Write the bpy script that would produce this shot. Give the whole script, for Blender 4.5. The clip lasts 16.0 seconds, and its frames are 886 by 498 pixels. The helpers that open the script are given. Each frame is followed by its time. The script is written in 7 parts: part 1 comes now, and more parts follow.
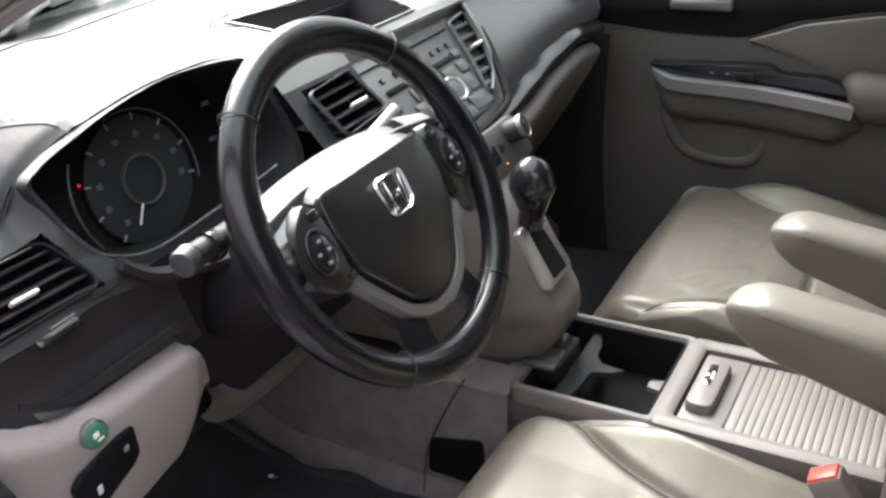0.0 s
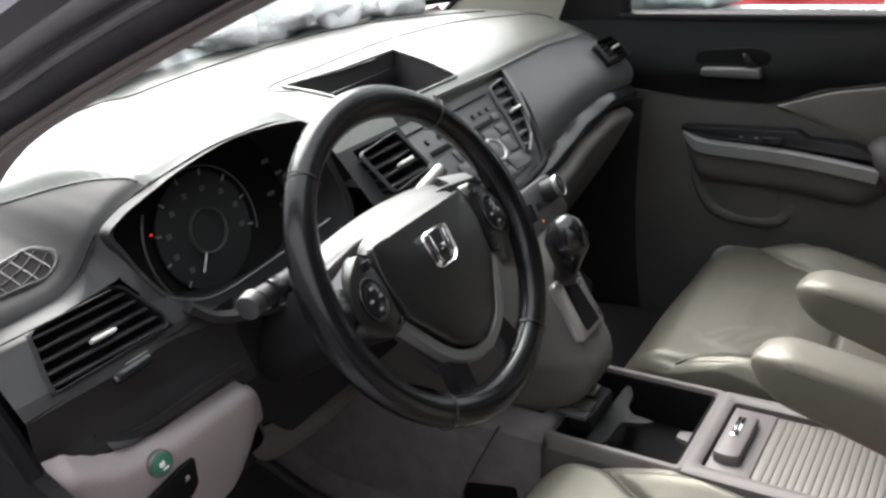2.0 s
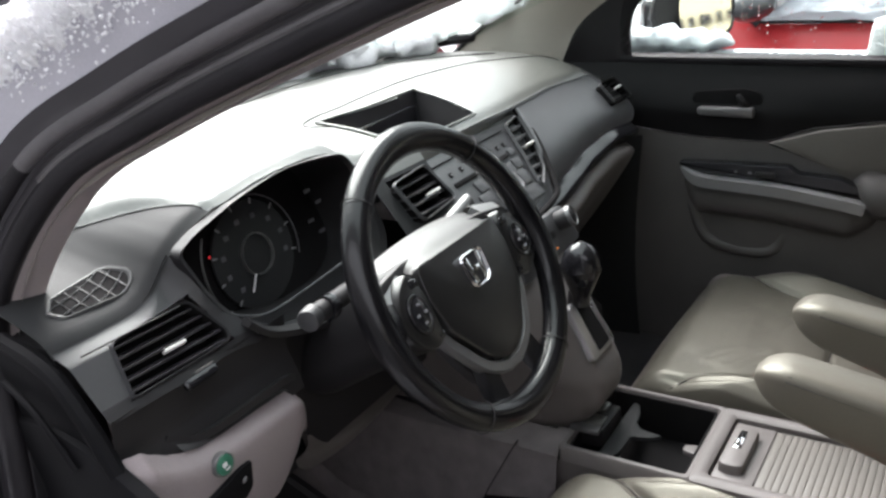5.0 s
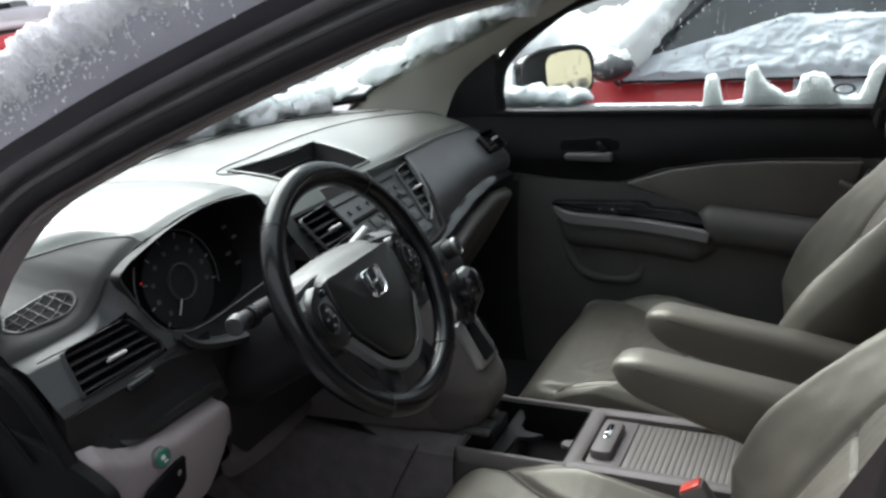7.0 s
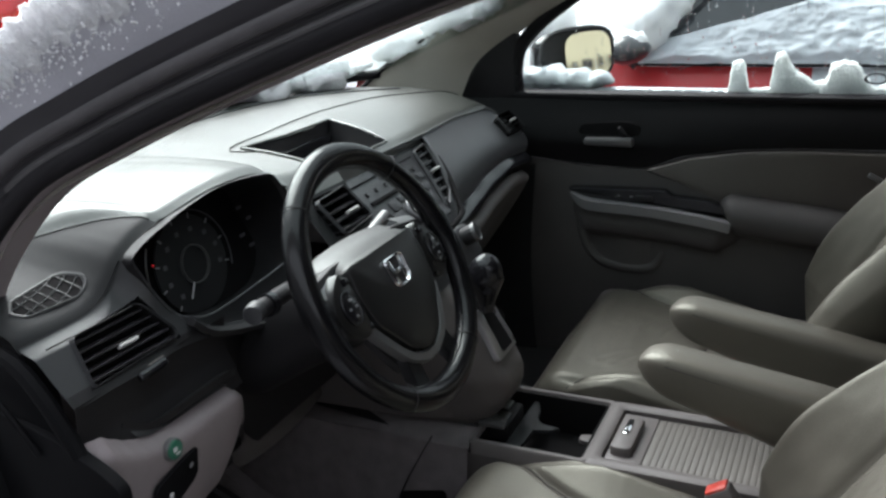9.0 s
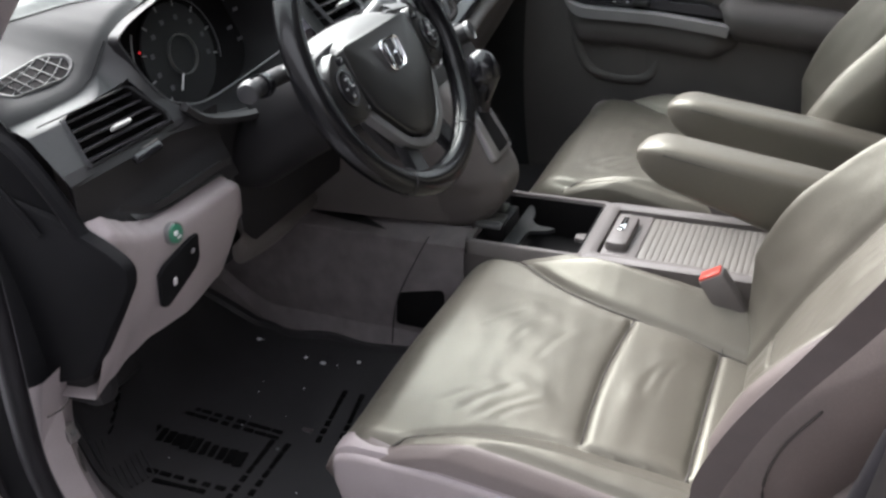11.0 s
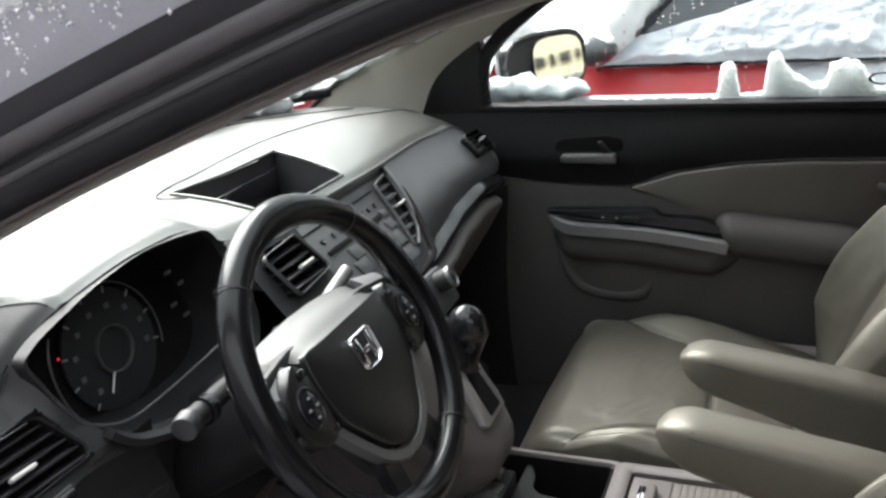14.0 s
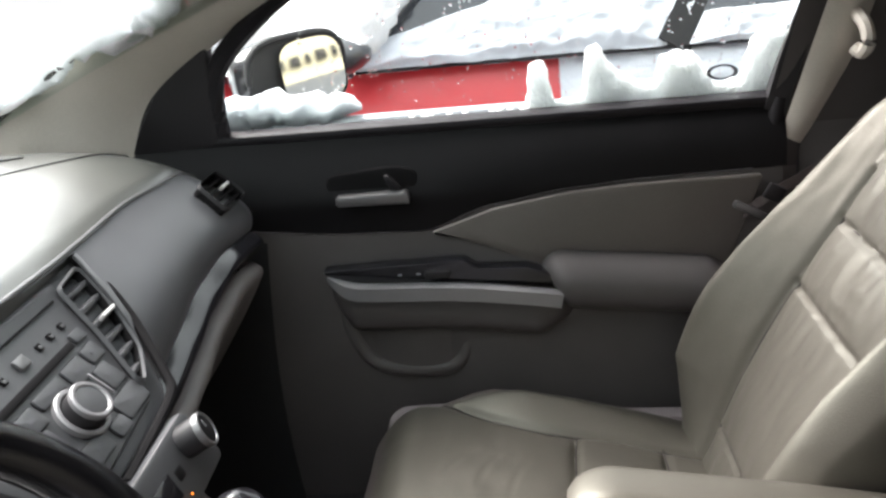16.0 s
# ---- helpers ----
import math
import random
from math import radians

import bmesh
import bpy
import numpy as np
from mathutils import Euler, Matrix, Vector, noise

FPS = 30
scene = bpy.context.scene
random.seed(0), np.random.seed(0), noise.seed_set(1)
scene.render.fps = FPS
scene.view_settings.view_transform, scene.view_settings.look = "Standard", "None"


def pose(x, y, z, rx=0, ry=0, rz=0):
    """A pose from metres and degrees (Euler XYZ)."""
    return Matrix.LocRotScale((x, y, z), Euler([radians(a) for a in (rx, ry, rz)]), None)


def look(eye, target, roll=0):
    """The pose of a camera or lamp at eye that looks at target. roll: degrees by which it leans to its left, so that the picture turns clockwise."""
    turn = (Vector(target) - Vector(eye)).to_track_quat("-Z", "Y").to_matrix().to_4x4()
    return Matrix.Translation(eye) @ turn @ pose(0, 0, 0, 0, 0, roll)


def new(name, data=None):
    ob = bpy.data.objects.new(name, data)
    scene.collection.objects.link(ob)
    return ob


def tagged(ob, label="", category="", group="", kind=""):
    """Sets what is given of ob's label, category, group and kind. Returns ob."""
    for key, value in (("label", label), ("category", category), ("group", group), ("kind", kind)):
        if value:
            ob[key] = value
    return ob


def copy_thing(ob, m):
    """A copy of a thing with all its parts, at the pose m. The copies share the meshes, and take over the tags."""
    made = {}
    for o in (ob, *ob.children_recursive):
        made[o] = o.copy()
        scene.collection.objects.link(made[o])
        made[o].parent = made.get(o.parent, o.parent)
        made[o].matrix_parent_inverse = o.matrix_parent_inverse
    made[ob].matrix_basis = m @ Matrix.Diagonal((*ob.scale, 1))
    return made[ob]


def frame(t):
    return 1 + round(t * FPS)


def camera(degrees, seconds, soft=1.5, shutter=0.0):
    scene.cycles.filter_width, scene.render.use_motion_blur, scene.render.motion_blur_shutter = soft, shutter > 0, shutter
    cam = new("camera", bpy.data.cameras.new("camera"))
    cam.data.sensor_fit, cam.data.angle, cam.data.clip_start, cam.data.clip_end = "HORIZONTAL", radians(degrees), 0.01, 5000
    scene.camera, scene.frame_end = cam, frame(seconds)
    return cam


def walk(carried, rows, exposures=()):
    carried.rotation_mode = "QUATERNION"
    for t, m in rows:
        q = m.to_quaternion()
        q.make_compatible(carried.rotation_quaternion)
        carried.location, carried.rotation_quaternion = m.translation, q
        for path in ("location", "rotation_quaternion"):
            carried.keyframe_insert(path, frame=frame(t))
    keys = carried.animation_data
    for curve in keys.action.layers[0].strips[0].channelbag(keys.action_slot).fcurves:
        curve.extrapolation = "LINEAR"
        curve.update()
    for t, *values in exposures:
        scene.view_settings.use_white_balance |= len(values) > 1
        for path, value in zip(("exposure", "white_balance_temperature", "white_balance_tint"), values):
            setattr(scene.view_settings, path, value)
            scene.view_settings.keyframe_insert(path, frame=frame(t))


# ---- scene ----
cam = camera(52.6, 16.0, soft=2.7)
PATH = [
    (0, (-1.028, -0.478, 1.358), (0.457, 0.486, 0.429), -6.3),
    (0.5, (-1.029, -0.498, 1.368), (0.495, 0.454, 0.491), -6.5),
    (1, (-1.053, -0.509, 1.375), (0.496, 0.427, 0.523), -6.3),
    (1.5, (-1.081, -0.505, 1.383), (0.441, 0.497, 0.559), -6.2),
    (2, (-1.089, -0.505, 1.386), (0.412, 0.539, 0.575), -6.1),
    (2.5, (-1.087, -0.502, 1.387), (0.42, 0.541, 0.586), -5.8),
    (3, (-1.09, -0.49, 1.39), (0.438, 0.523, 0.592), -5.2),
    (3.5, (-1.097, -0.476, 1.389), (0.443, 0.519, 0.59), -5.2),
    (4, (-1.102, -0.478, 1.398), (0.446, 0.519, 0.619), -5.3),
    (4.2, (-1.112, -0.483, 1.4), (0.43, 0.531, 0.628), -5.1),
    (6.3, (-1.387, -0.558, 1.441), (0.249, 0.397, 0.8), -4.8),
    (6.5, (-1.401, -0.569, 1.441), (0.267, 0.336, 0.809), -4.8),
    (7, (-1.384, -0.612, 1.427), (0.32, 0.227, 0.802), -5.2),
    (7.5, (-1.358, -0.613, 1.433), (0.346, 0.225, 0.805), -4.8),
    (8, (-1.343, -0.585, 1.426), (0.354, 0.269, 0.801), -4.8),
    (8.2, (-1.341, -0.564, 1.428), (0.357, 0.279, 0.791), -4.3),
    (10.3, (-1.373, -0.546, 1.405), (0.304, 0.248, 0.659), -3.7),
    (10.5, (-1.374, -0.546, 1.381), (0.274, 0.244, 0.569), -3.9),
    (11, (-1.379, -0.538, 1.344), (0.192, 0.22, 0.366), -4.5),
    (11.5, (-1.389, -0.517, 1.319), (0.115, 0.217, 0.223), -5.1),
    (12, (-1.396, -0.515, 1.298), (0.06, 0.196, 0.125), -5.1),
    (12.5, (-1.392, -0.512, 1.301), (0.091, 0.198, 0.163), -4.7),
    (13, (-1.378, -0.492, 1.383), (0.229, 0.251, 0.452), -4.5),
    (13.5, (-1.262, -0.455, 1.422), (0.432, 0.297, 0.67), -5.9),
    (14, (-1.142, -0.433, 1.423), (0.588, 0.306, 0.744), -5.5),
    (14.5, (-1.042, -0.383, 1.41), (0.719, 0.283, 0.735), -4.2),
    (15, (-0.866, -0.308, 1.396), (0.943, 0.187, 0.703), -4.9),
    (15.5, (-0.711, -0.249, 1.365), (1.133, 0.033, 0.644), -4.9),
    (16, (-0.657, -0.25, 1.358), (1.199, -0.057, 0.636), -5.8),
]
EXPOSURES = [(0, 2.24, 6550, 15), (0.5, 2.32, 6550, 15), (1.2, 2.14, 6550, 15), (2.0, 1.68, 6550, 15), (4.2, 1.88, 6500, 15), (6.3, 0.95, 6250, 11), (8.2, 0.85, 6150, 11),
             (10.3, 0.5, 6250, 9), (10.6, 0.95, 6300, 11), (11.0, 1.82, 6350, 15), (11.5, 2.12, 6400, 15), (12.0, 2.20, 6500, 13), (12.5, 2.31, 6550, 12),
             (13.0, 2.49, 6500, 12), (13.3, 2.40, 6500, 13), (13.6, 2.02, 6450, 13), (14.2, 1.22, 6450, 12), (15.0, 0.98, 6450, 13), (15.5, 1.42, 6550, 15), (16, 1.86, 6550, 16)]
walk(cam, [(t, look(eye, target, roll)) for t, eye, target, roll in PATH], EXPOSURES)

# ---- daylight: an overcast winter sky ----
world = bpy.data.worlds.new("overcast_sky")
scene.world = world
world.use_nodes = True
wn = world.node_tree.nodes
wl = world.node_tree.links
sky = wn.new("ShaderNodeTexSky")
sky.sky_type, sky.sun_disc = "NISHITA", False
sky.sun_elevation, sky.sun_rotation = radians(46.5), radians(31.4)
sky.air_density, sky.dust_density = 1.0, 6.0
# cloud cover: about three times as bright overhead as at the horizon
wc, ws_, wm = wn.new("ShaderNodeTexCoord"), wn.new("ShaderNodeSeparateXYZ"), wn.new("ShaderNodeMapRange")
wl.new(wc.outputs["Generated"], ws_.inputs[0])
wl.new(ws_.outputs["Z"], wm.inputs["Value"])
wm.inputs["From Min"].default_value, wm.inputs["From Max"].default_value = 0.05, 1.0
wm.inputs["To Min"].default_value, wm.inputs["To Max"].default_value = 4.5, 12.5
cloud = wn.new("ShaderNodeMixRGB")
cloud.blend_type, cloud.inputs[0].default_value = "MULTIPLY", 1.0
cloud.inputs[1].default_value = (1.0, 1.02, 1.04, 1)
wl.new(wm.outputs[0], cloud.inputs[2])
haze = wn.new("ShaderNodeMixRGB")
haze.inputs[0].default_value = 0.85
wl.new(sky.outputs[0], haze.inputs[1])
wl.new(cloud.outputs[0], haze.inputs[2])
wl.new(haze.outputs[0], wn["Background"].inputs[0])
wn["Background"].inputs[1].default_value = 0.10
sun = new("sun", bpy.data.lights.new("sun", "SUN"))
sun.data.energy, sun.data.angle, sun.data.color = 5.2, radians(55), (1.0, 0.98, 0.95)
sun.matrix_world = look((0, 0, 6), (-0.36, -0.59, 5.28))


# ---- materials ----
def mat(name, base, rough=0.6, var=0.15, scale=25.0, bump=0.15, grain=500.0, metal=0.0, coat=0.0, dist=0.001, cells=False, rvar=0.1,
        stretch=None, spec=0.5, tint=None):
    """A plain surface with stains at one scale, grain at another, fine relief and uneven gloss."""
    m = bpy.data.materials.new(name)
    m.use_nodes = True
    n, l = m.node_tree.nodes, m.node_tree.links
    b = n["Principled BSDF"]
    co = n.new("ShaderNodeTexCoord")
    src = co.outputs["Object"]
    if stretch:
        mp = n.new("ShaderNodeMapping")
        mp.inputs["Scale"].default_value = stretch
        l.new(src, mp.inputs[0])
        src = mp.outputs[0]
    big = n.new("ShaderNodeTexNoise")
    big.inputs["Scale"].default_value, big.inputs["Detail"].default_value = scale, 5
    l.new(src, big.inputs["Vector"])
    fine = n.new("ShaderNodeTexVoronoi" if cells else "ShaderNodeTexNoise")
    fine.inputs["Scale"].default_value = grain
    l.new(src, fine.inputs["Vector"])
    ramp = n.new("ShaderNodeValToRGB")
    lo, hi = ramp.color_ramp.elements
    lo.position, hi.position = 0.3, 0.75
    lo.color = (*[c * (1 - var) for c in base], 1)
    hi.color = (*[min(1, c * (1 + var)) for c in base], 1)
    l.new(big.outputs["Fac"], ramp.inputs[0])
    mix = n.new("ShaderNodeMixRGB")
    mix.blend_type = "MULTIPLY"
    mix.inputs[0].default_value = 0.22
    l.new(ramp.outputs[0], mix.inputs[1])
    l.new(fine.outputs[0], mix.inputs[2])
    l.new(mix.outputs[0], b.inputs["Base Color"])
    rr = n.new("ShaderNodeMapRange")
    rr.inputs["To Min"].default_value, rr.inputs["To Max"].default_value = max(0.02, rough - rvar), min(1, rough + rvar)
    l.new(big.outputs["Fac"], rr.inputs["Value"])
    l.new(rr.outputs[0], b.inputs["Roughness"])
    b.inputs["Metallic"].default_value, b.inputs["Coat Weight"].default_value = metal, coat
    b.inputs["Specular IOR Level"].default_value = spec
    if tint:
        b.inputs["Specular Tint"].default_value = (*tint, 1)
    if bump:
        bp = n.new("ShaderNodeBump")
        bp.inputs["Strength"].default_value, bp.inputs["Distance"].default_value = bump, dist
        l.new(fine.outputs[0], bp.inputs["Height"])
        l.new(bp.outputs[0], b.inputs["Normal"])
    return m


def emit(name, colour, power):
    m = bpy.data.materials.new(name)
    m.use_nodes = True
    b = m.node_tree.nodes["Principled BSDF"]
    b.inputs["Base Color"].default_value = (*colour, 1)
    b.inputs["Emission Color"].default_value, b.inputs["Emission Strength"].default_value = (*colour, 1), power
    return m


def clear(name, tint, gloss=0.06, rough=0.02):
    """Thin clear glass: what is behind it, and a faint reflection that grows at a slant."""
    m = bpy.data.materials.new(name)
    m.use_nodes = True
    n, l = m.node_tree.nodes, m.node_tree.links
    n.remove(n["Principled BSDF"])
    see, shine, mix, fres = (n.new("ShaderNodeBsdf" + k) if k in ("Transparent", "Glossy") else n.new("ShaderNode" + k)
                             for k in ("Transparent", "Glossy", "MixShader", "Fresnel"))
    see.inputs[0].default_value = (*tint, 1)
    shine.inputs["Roughness"].default_value = rough
    fres.inputs[0].default_value = 1.0 + gloss * 6
    l.new(fres.outputs[0], mix.inputs[0])
    l.new(see.outputs[0], mix.inputs[1])
    l.new(shine.outputs[0], mix.inputs[2])
    l.new(mix.outputs[0], n["Material Output"].inputs[0])
    return m


# tint puts the yellow of the windscreen's light into the leather's highlights
LEATHER = mat("taupe_leather", (0.092, 0.085, 0.071), 0.42, 0.10, 9, 0.35, 650, cells=True, dist=0.0006, rvar=0.07, spec=0.85, tint=(1.0, 0.98, 0.84))
LEATHER_SIDE = mat("taupe_vinyl", (0.155, 0.130, 0.122), 0.46, 0.08, 9, 0.3, 700, cells=True, dist=0.0005)
SEAM = mat("seam_thread", (0.045, 0.04, 0.036), 0.8, 0.1, 60, 0.3, 900)
PALE_PLASTIC = mat("pale_grey_plastic", (0.285, 0.248, 0.253), 0.52, 0.06, 14, 0.3, 900, cells=True, dist=0.0004)
TAUPE_PANEL = mat("dark_taupe_panel", (0.08, 0.074, 0.072), 0.55, 0.08, 12, 0.3, 900, cells=True, dist=0.0004, spec=0.35)
GREY_PLASTIC = mat("grey_console_plastic", (0.132, 0.120, 0.116), 0.5, 0.08, 12, 0.3, 900, cells=True, dist=0.0004)
DASH = mat("charcoal_dash", (0.085, 0.088, 0.080), 0.31, 0.10, 8, 0.4, 700, cells=True, dist=0.0006, rvar=0.06, spec=1.0, coat=0.25)
SILVER_PAINT = mat("silver_painted_plastic", (0.24, 0.235, 0.24), 0.34, 0.05, 20, 0.05, 900, metal=0.35)
DASH_FACE = mat("grey_dash_face", (0.088, 0.09, 0.094), 0.38, 0.08, 8, 0.35, 800, cells=True, dist=0.0005)
BLACK = mat("black_plastic", (0.0165, 0.0158, 0.0172), 0.5, 0.2, 15, 0.3, 700, cells=True, dist=0.0005, spec=0.32)
FRAME_BLACK = mat("black_frame_paint", (0.026, 0.024, 0.028), 0.34, 0.2, 12, 0.0, spec=0.5)
LID = mat("ribbed_lid_plastic", (0.132, 0.123, 0.111), 0.5, 0.06, 14, 0.3, 900, cells=True, dist=0.0004)
DIM_MARK = mat("dim_print", (0.075, 0.073, 0.082), 0.65, 0.05, 60, 0.0)
# dark matt grey, also laid over the dash end as its shade
END_GREY = mat("matt_dash_end", (0.021, 0.022, 0.023), 0.6, 0.1, 8, 0.35, 800, cells=True, dist=0.0005, spec=0.2)
INSET = mat("taupe_inset", (0.118, 0.107, 0.097), 0.5, 0.08, 9, 0.3, 700, cells=True, dist=0.0005, spec=0.35)
# hub plastic again, lightened for the daylight on the cover's top
COVER_TOP = mat("lit_cover_top", (0.020, 0.020, 0.019), 0.42, 0.12, 12, 0.2, 800, cells=True, dist=0.0003, spec=0.55)
END_BLACK = mat("matt_black_cover", (0.006, 0.006, 0.007), 0.7, 0.2, 15, 0.3, 700, cells=True, dist=0.0005, spec=0.12)
HUB = mat("black_hub_plastic", (0.013, 0.013, 0.013), 0.30, 0.15, 12, 0.2, 800, cells=True, dist=0.0003, spec=0.5)
# near-black that paints in the shade of recesses, slots and ducts
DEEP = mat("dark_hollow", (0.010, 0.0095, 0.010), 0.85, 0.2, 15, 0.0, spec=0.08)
# rubber greyed to paint in the sky's shine on the upper seals
SEAL_GREY = mat("skylit_seal_rubber", (0.085, 0.080, 0.084), 0.45, 0.2, 20, 0.1, 400)
TRIM_BLACK = mat("deep_black_trim", (0.007, 0.0068, 0.0074), 0.55, 0.2, 15, 0.3, 700, cells=True, dist=0.0005, spec=0.15)
STACK_GREY = mat("dark_grey_stack", (0.052, 0.053, 0.056), 0.40, 0.08, 8, 0.35, 800, cells=True, dist=0.0005)
DUSTY = mat("dusty_black_plastic", (0.040, 0.038, 0.040), 0.42, 0.45, 30, 0.2, 300)
VENT_FACE = mat("dark_grey_vent_face", (0.032, 0.033, 0.035), 0.45, 0.08, 8, 0.35, 800, cells=True, dist=0.0005)
DULL_RED = mat("dull_red_plastic", (0.075, 0.009, 0.009), 0.6, 0.2, 30, 0.0, spec=0.2)
GLOSS_BLACK = mat("gloss_black", (0.012, 0.012, 0.014), 0.16, 0.2, 12, 0.0, rvar=0.05)
RUBBER = mat("black_rubber", (0.011, 0.010, 0.012), 0.55, 0.25, 20, 0.3, 400, rvar=0.1, spec=0.25)
WHEEL_LEATHER = mat("black_wheel_leather", (0.007, 0.007, 0.008), 0.22, 0.25, 18, 0.12, 800, cells=True, dist=0.0003, rvar=0.07, spec=0.32)
SILVER = mat("satin_silver", (0.50, 0.50, 0.51), 0.30, 0.05, 20, 0.05, 900, metal=0.85)
SATIN = mat("satin_grey_trim", (0.16, 0.16, 0.16), 0.34, 0.05, 20, 0.05, 900, metal=0.5)
CHROME = mat("chrome", (0.82, 0.83, 0.85), 0.08, 0.03, 30, 0.0, metal=1.0, rvar=0.03)
PALE_KNOB = mat("pale_knob", (0.62, 0.62, 0.60), 0.35, 0.05, 60, 0.0)
PAINT = mat("grey_car_paint", (0.52, 0.52, 0.57), 0.32, 0.06, 10, 0.0, metal=0.2, coat=0.6, rvar=0.06)
RED_PAINT = mat("red_car_paint", (0.60, 0.035, 0.042), 0.4, 0.08, 7, 0.0, coat=0.25)
# body paint turned near-black for the deep shade at the latch post
JAMB = mat("shaded_jamb", (0.0075, 0.0065, 0.0068), 0.7, 0.25, 14, 0.3, 300, spec=0.12)
DARK_PAINT = mat("dark_car_paint", (0.035, 0.036, 0.042), 0.3, 0.1, 6, 0.0, coat=0.5)
TAIL_RED = mat("red_lamp_lens", (0.55, 0.02, 0.02), 0.15, 0.25, 18, 0.0, coat=0.8)
SNOW = mat("fresh_snow", (0.93, 0.94, 0.96), 0.7, 0.03, 30, 0.8, 160, dist=0.006, spec=0.2)
# wet snow, its colour darkened for the shadow on the red car's side
SNOW_WET = mat("shaded_wet_snow", (0.656, 0.689, 0.738), 0.5, 0.06, 30, 0.7, 140, dist=0.004)
CARPET = mat("grey_carpet", (0.222, 0.201, 0.203), 0.95, 0.15, 30, 0.7, 1500, dist=0.002, spec=0.1)
MAT_RUBBER = mat("black_rubber_mat", (0.021, 0.020, 0.022), 0.6, 0.3, 14, 0.4, 500, dist=0.001)
MAT_MARK = mat("mat_relief", (0.004, 0.004, 0.004), 0.9, 0.2, 20, 0.2, 600, spec=0.1)
SLUSH = mat("grey_slush", (0.36, 0.365, 0.39), 0.6, 0.2, 4, 0.8, 60, dist=0.01)
BELT = mat("taupe_webbing", (0.086, 0.069, 0.066), 0.6, 0.1, 40, 0.6, 1800, dist=0.0008, stretch=(1, 1, 2))
RED_BUTTON = mat("red_button", (0.62, 0.07, 0.05), 0.35, 0.05, 40, 0.0)
GREEN = mat("green_button", (0.03, 0.16, 0.10), 0.35, 0.1, 60, 0.0)
WHITE_MARK = mat("white_print", (0.75, 0.75, 0.75), 0.5, 0.03, 60, 0.0)
GREY_MARK = mat("grey_print", (0.22, 0.22, 0.23), 0.5, 0.05, 60, 0.0)
LINER = mat("headliner_cloth", (0.40, 0.38, 0.34), 0.95, 0.05, 12, 0.4, 900, spec=0.1)
PILLAR = mat("pale_pillar_trim", (0.60, 0.57, 0.50), 0.6, 0.05, 10, 0.3, 800, cells=True, dist=0.0004)
GLASS = clear("window_glass", (0.93, 0.97, 0.95), 0.05)
SCREEN_GLASS = clear("green_screen_glass", (0.84, 0.93, 0.89), 0.05)
for m_ in (SNOW, SNOW_WET):
    b_ = m_.node_tree.nodes["Principled BSDF"]
    b_.inputs["Subsurface Weight"].default_value, b_.inputs["Subsurface Scale"].default_value = 0.5, 0.02
    b_.inputs["Subsurface Radius"].default_value = (1.0, 1.0, 1.0)
DROP = mat("water_drop", (0.95, 0.96, 0.97), 0.12, 0.02, 60, 0.0)
DROP.node_tree.nodes["Principled BSDF"].inputs["Transmission Weight"].default_value = 0.9
DROP.node_tree.nodes["Principled BSDF"].inputs["IOR"].default_value = 1.33
DARK_GLASS = mat("dark_car_glass", (0.03, 0.035, 0.042), 0.12, 0.3, 9, 0.0, coat=0.5)
MIRROR = mat("mirror_glass", (0.86, 0.88, 0.88), 0.03, 0.02, 10, 0.0, metal=1.0, rvar=0.02)
ASPHALT = mat("wet_asphalt", (0.055, 0.055, 0.058), 0.45, 0.4, 0.8, 0.6, 60, dist=0.01)
CREAM_WALL = mat("cream_wall", (0.55, 0.48, 0.33), 0.8, 0.08, 1.2, 0.3, 30, dist=0.01)
GREY_CLAD = mat("grey_cladding", (0.13, 0.13, 0.135), 0.75, 0.12, 1.5, 0.3, 25, dist=0.01)
TELLTALE = emit("red_telltale", (0.9, 0.03, 0.04), 0.12)


# ---- mesh helpers ----
def link(name, verts, faces, material, parent=None, label="", smooth=True, sharp=40):
    me = bpy.data.meshes.new(name)
    me.from_pydata([tuple(v) for v in verts], [], [tuple(f) for f in faces])
    me.materials.append(material)
    if smooth:
        me.shade_smooth()
        me.set_sharp_from_angle(angle=radians(sharp))
    me.update()
    ob = new(name, me)
    ob.parent = parent
    if label:
        tagged(ob, label)
    return ob


def part(name, bm, material, parent=None, label="", smooth=True, sharp=40):
    me = bpy.data.meshes.new(name)
    bmesh.ops.recalc_face_normals(bm, faces=bm.faces)
    bm.to_mesh(me)
    bm.free()
    me.materials.append(material)
    if smooth:
        me.shade_smooth()
        me.set_sharp_from_angle(angle=radians(sharp))
    ob = new(name, me)
    ob.parent = parent
    if label:
        tagged(ob, label)
    return ob


def thing(name, label, category, at=(0, 0, 0), group="", kind=""):
    ob = new(name)
    ob.empty_display_size = 0.05
    tagged(ob, label, category, group, kind)
    return ob


def grid(fn, nu, nv, close_u=False, close_v=False, caps=False):
    """Vertices and faces of the surface fn(u, v), u and v from 0 to 1."""
    cu, cv = (nu if close_u else nu + 1), (nv if close_v else nv + 1)
    verts = [Vector(fn(i / nu, j / nv)) for i in range(cu) for j in range(cv)]
    faces = [(i * cv + j, ((i + 1) % cu) * cv + j, ((i + 1) % cu) * cv + (j + 1) % cv, i * cv + (j + 1) % cv)
             for i in range(nu) for j in range(nv)]
    if caps and close_v:
        faces.append([j for j in range(cv)][::-1])
        faces.append([(cu - 1) * cv + j for j in range(cv)])
    return verts, faces


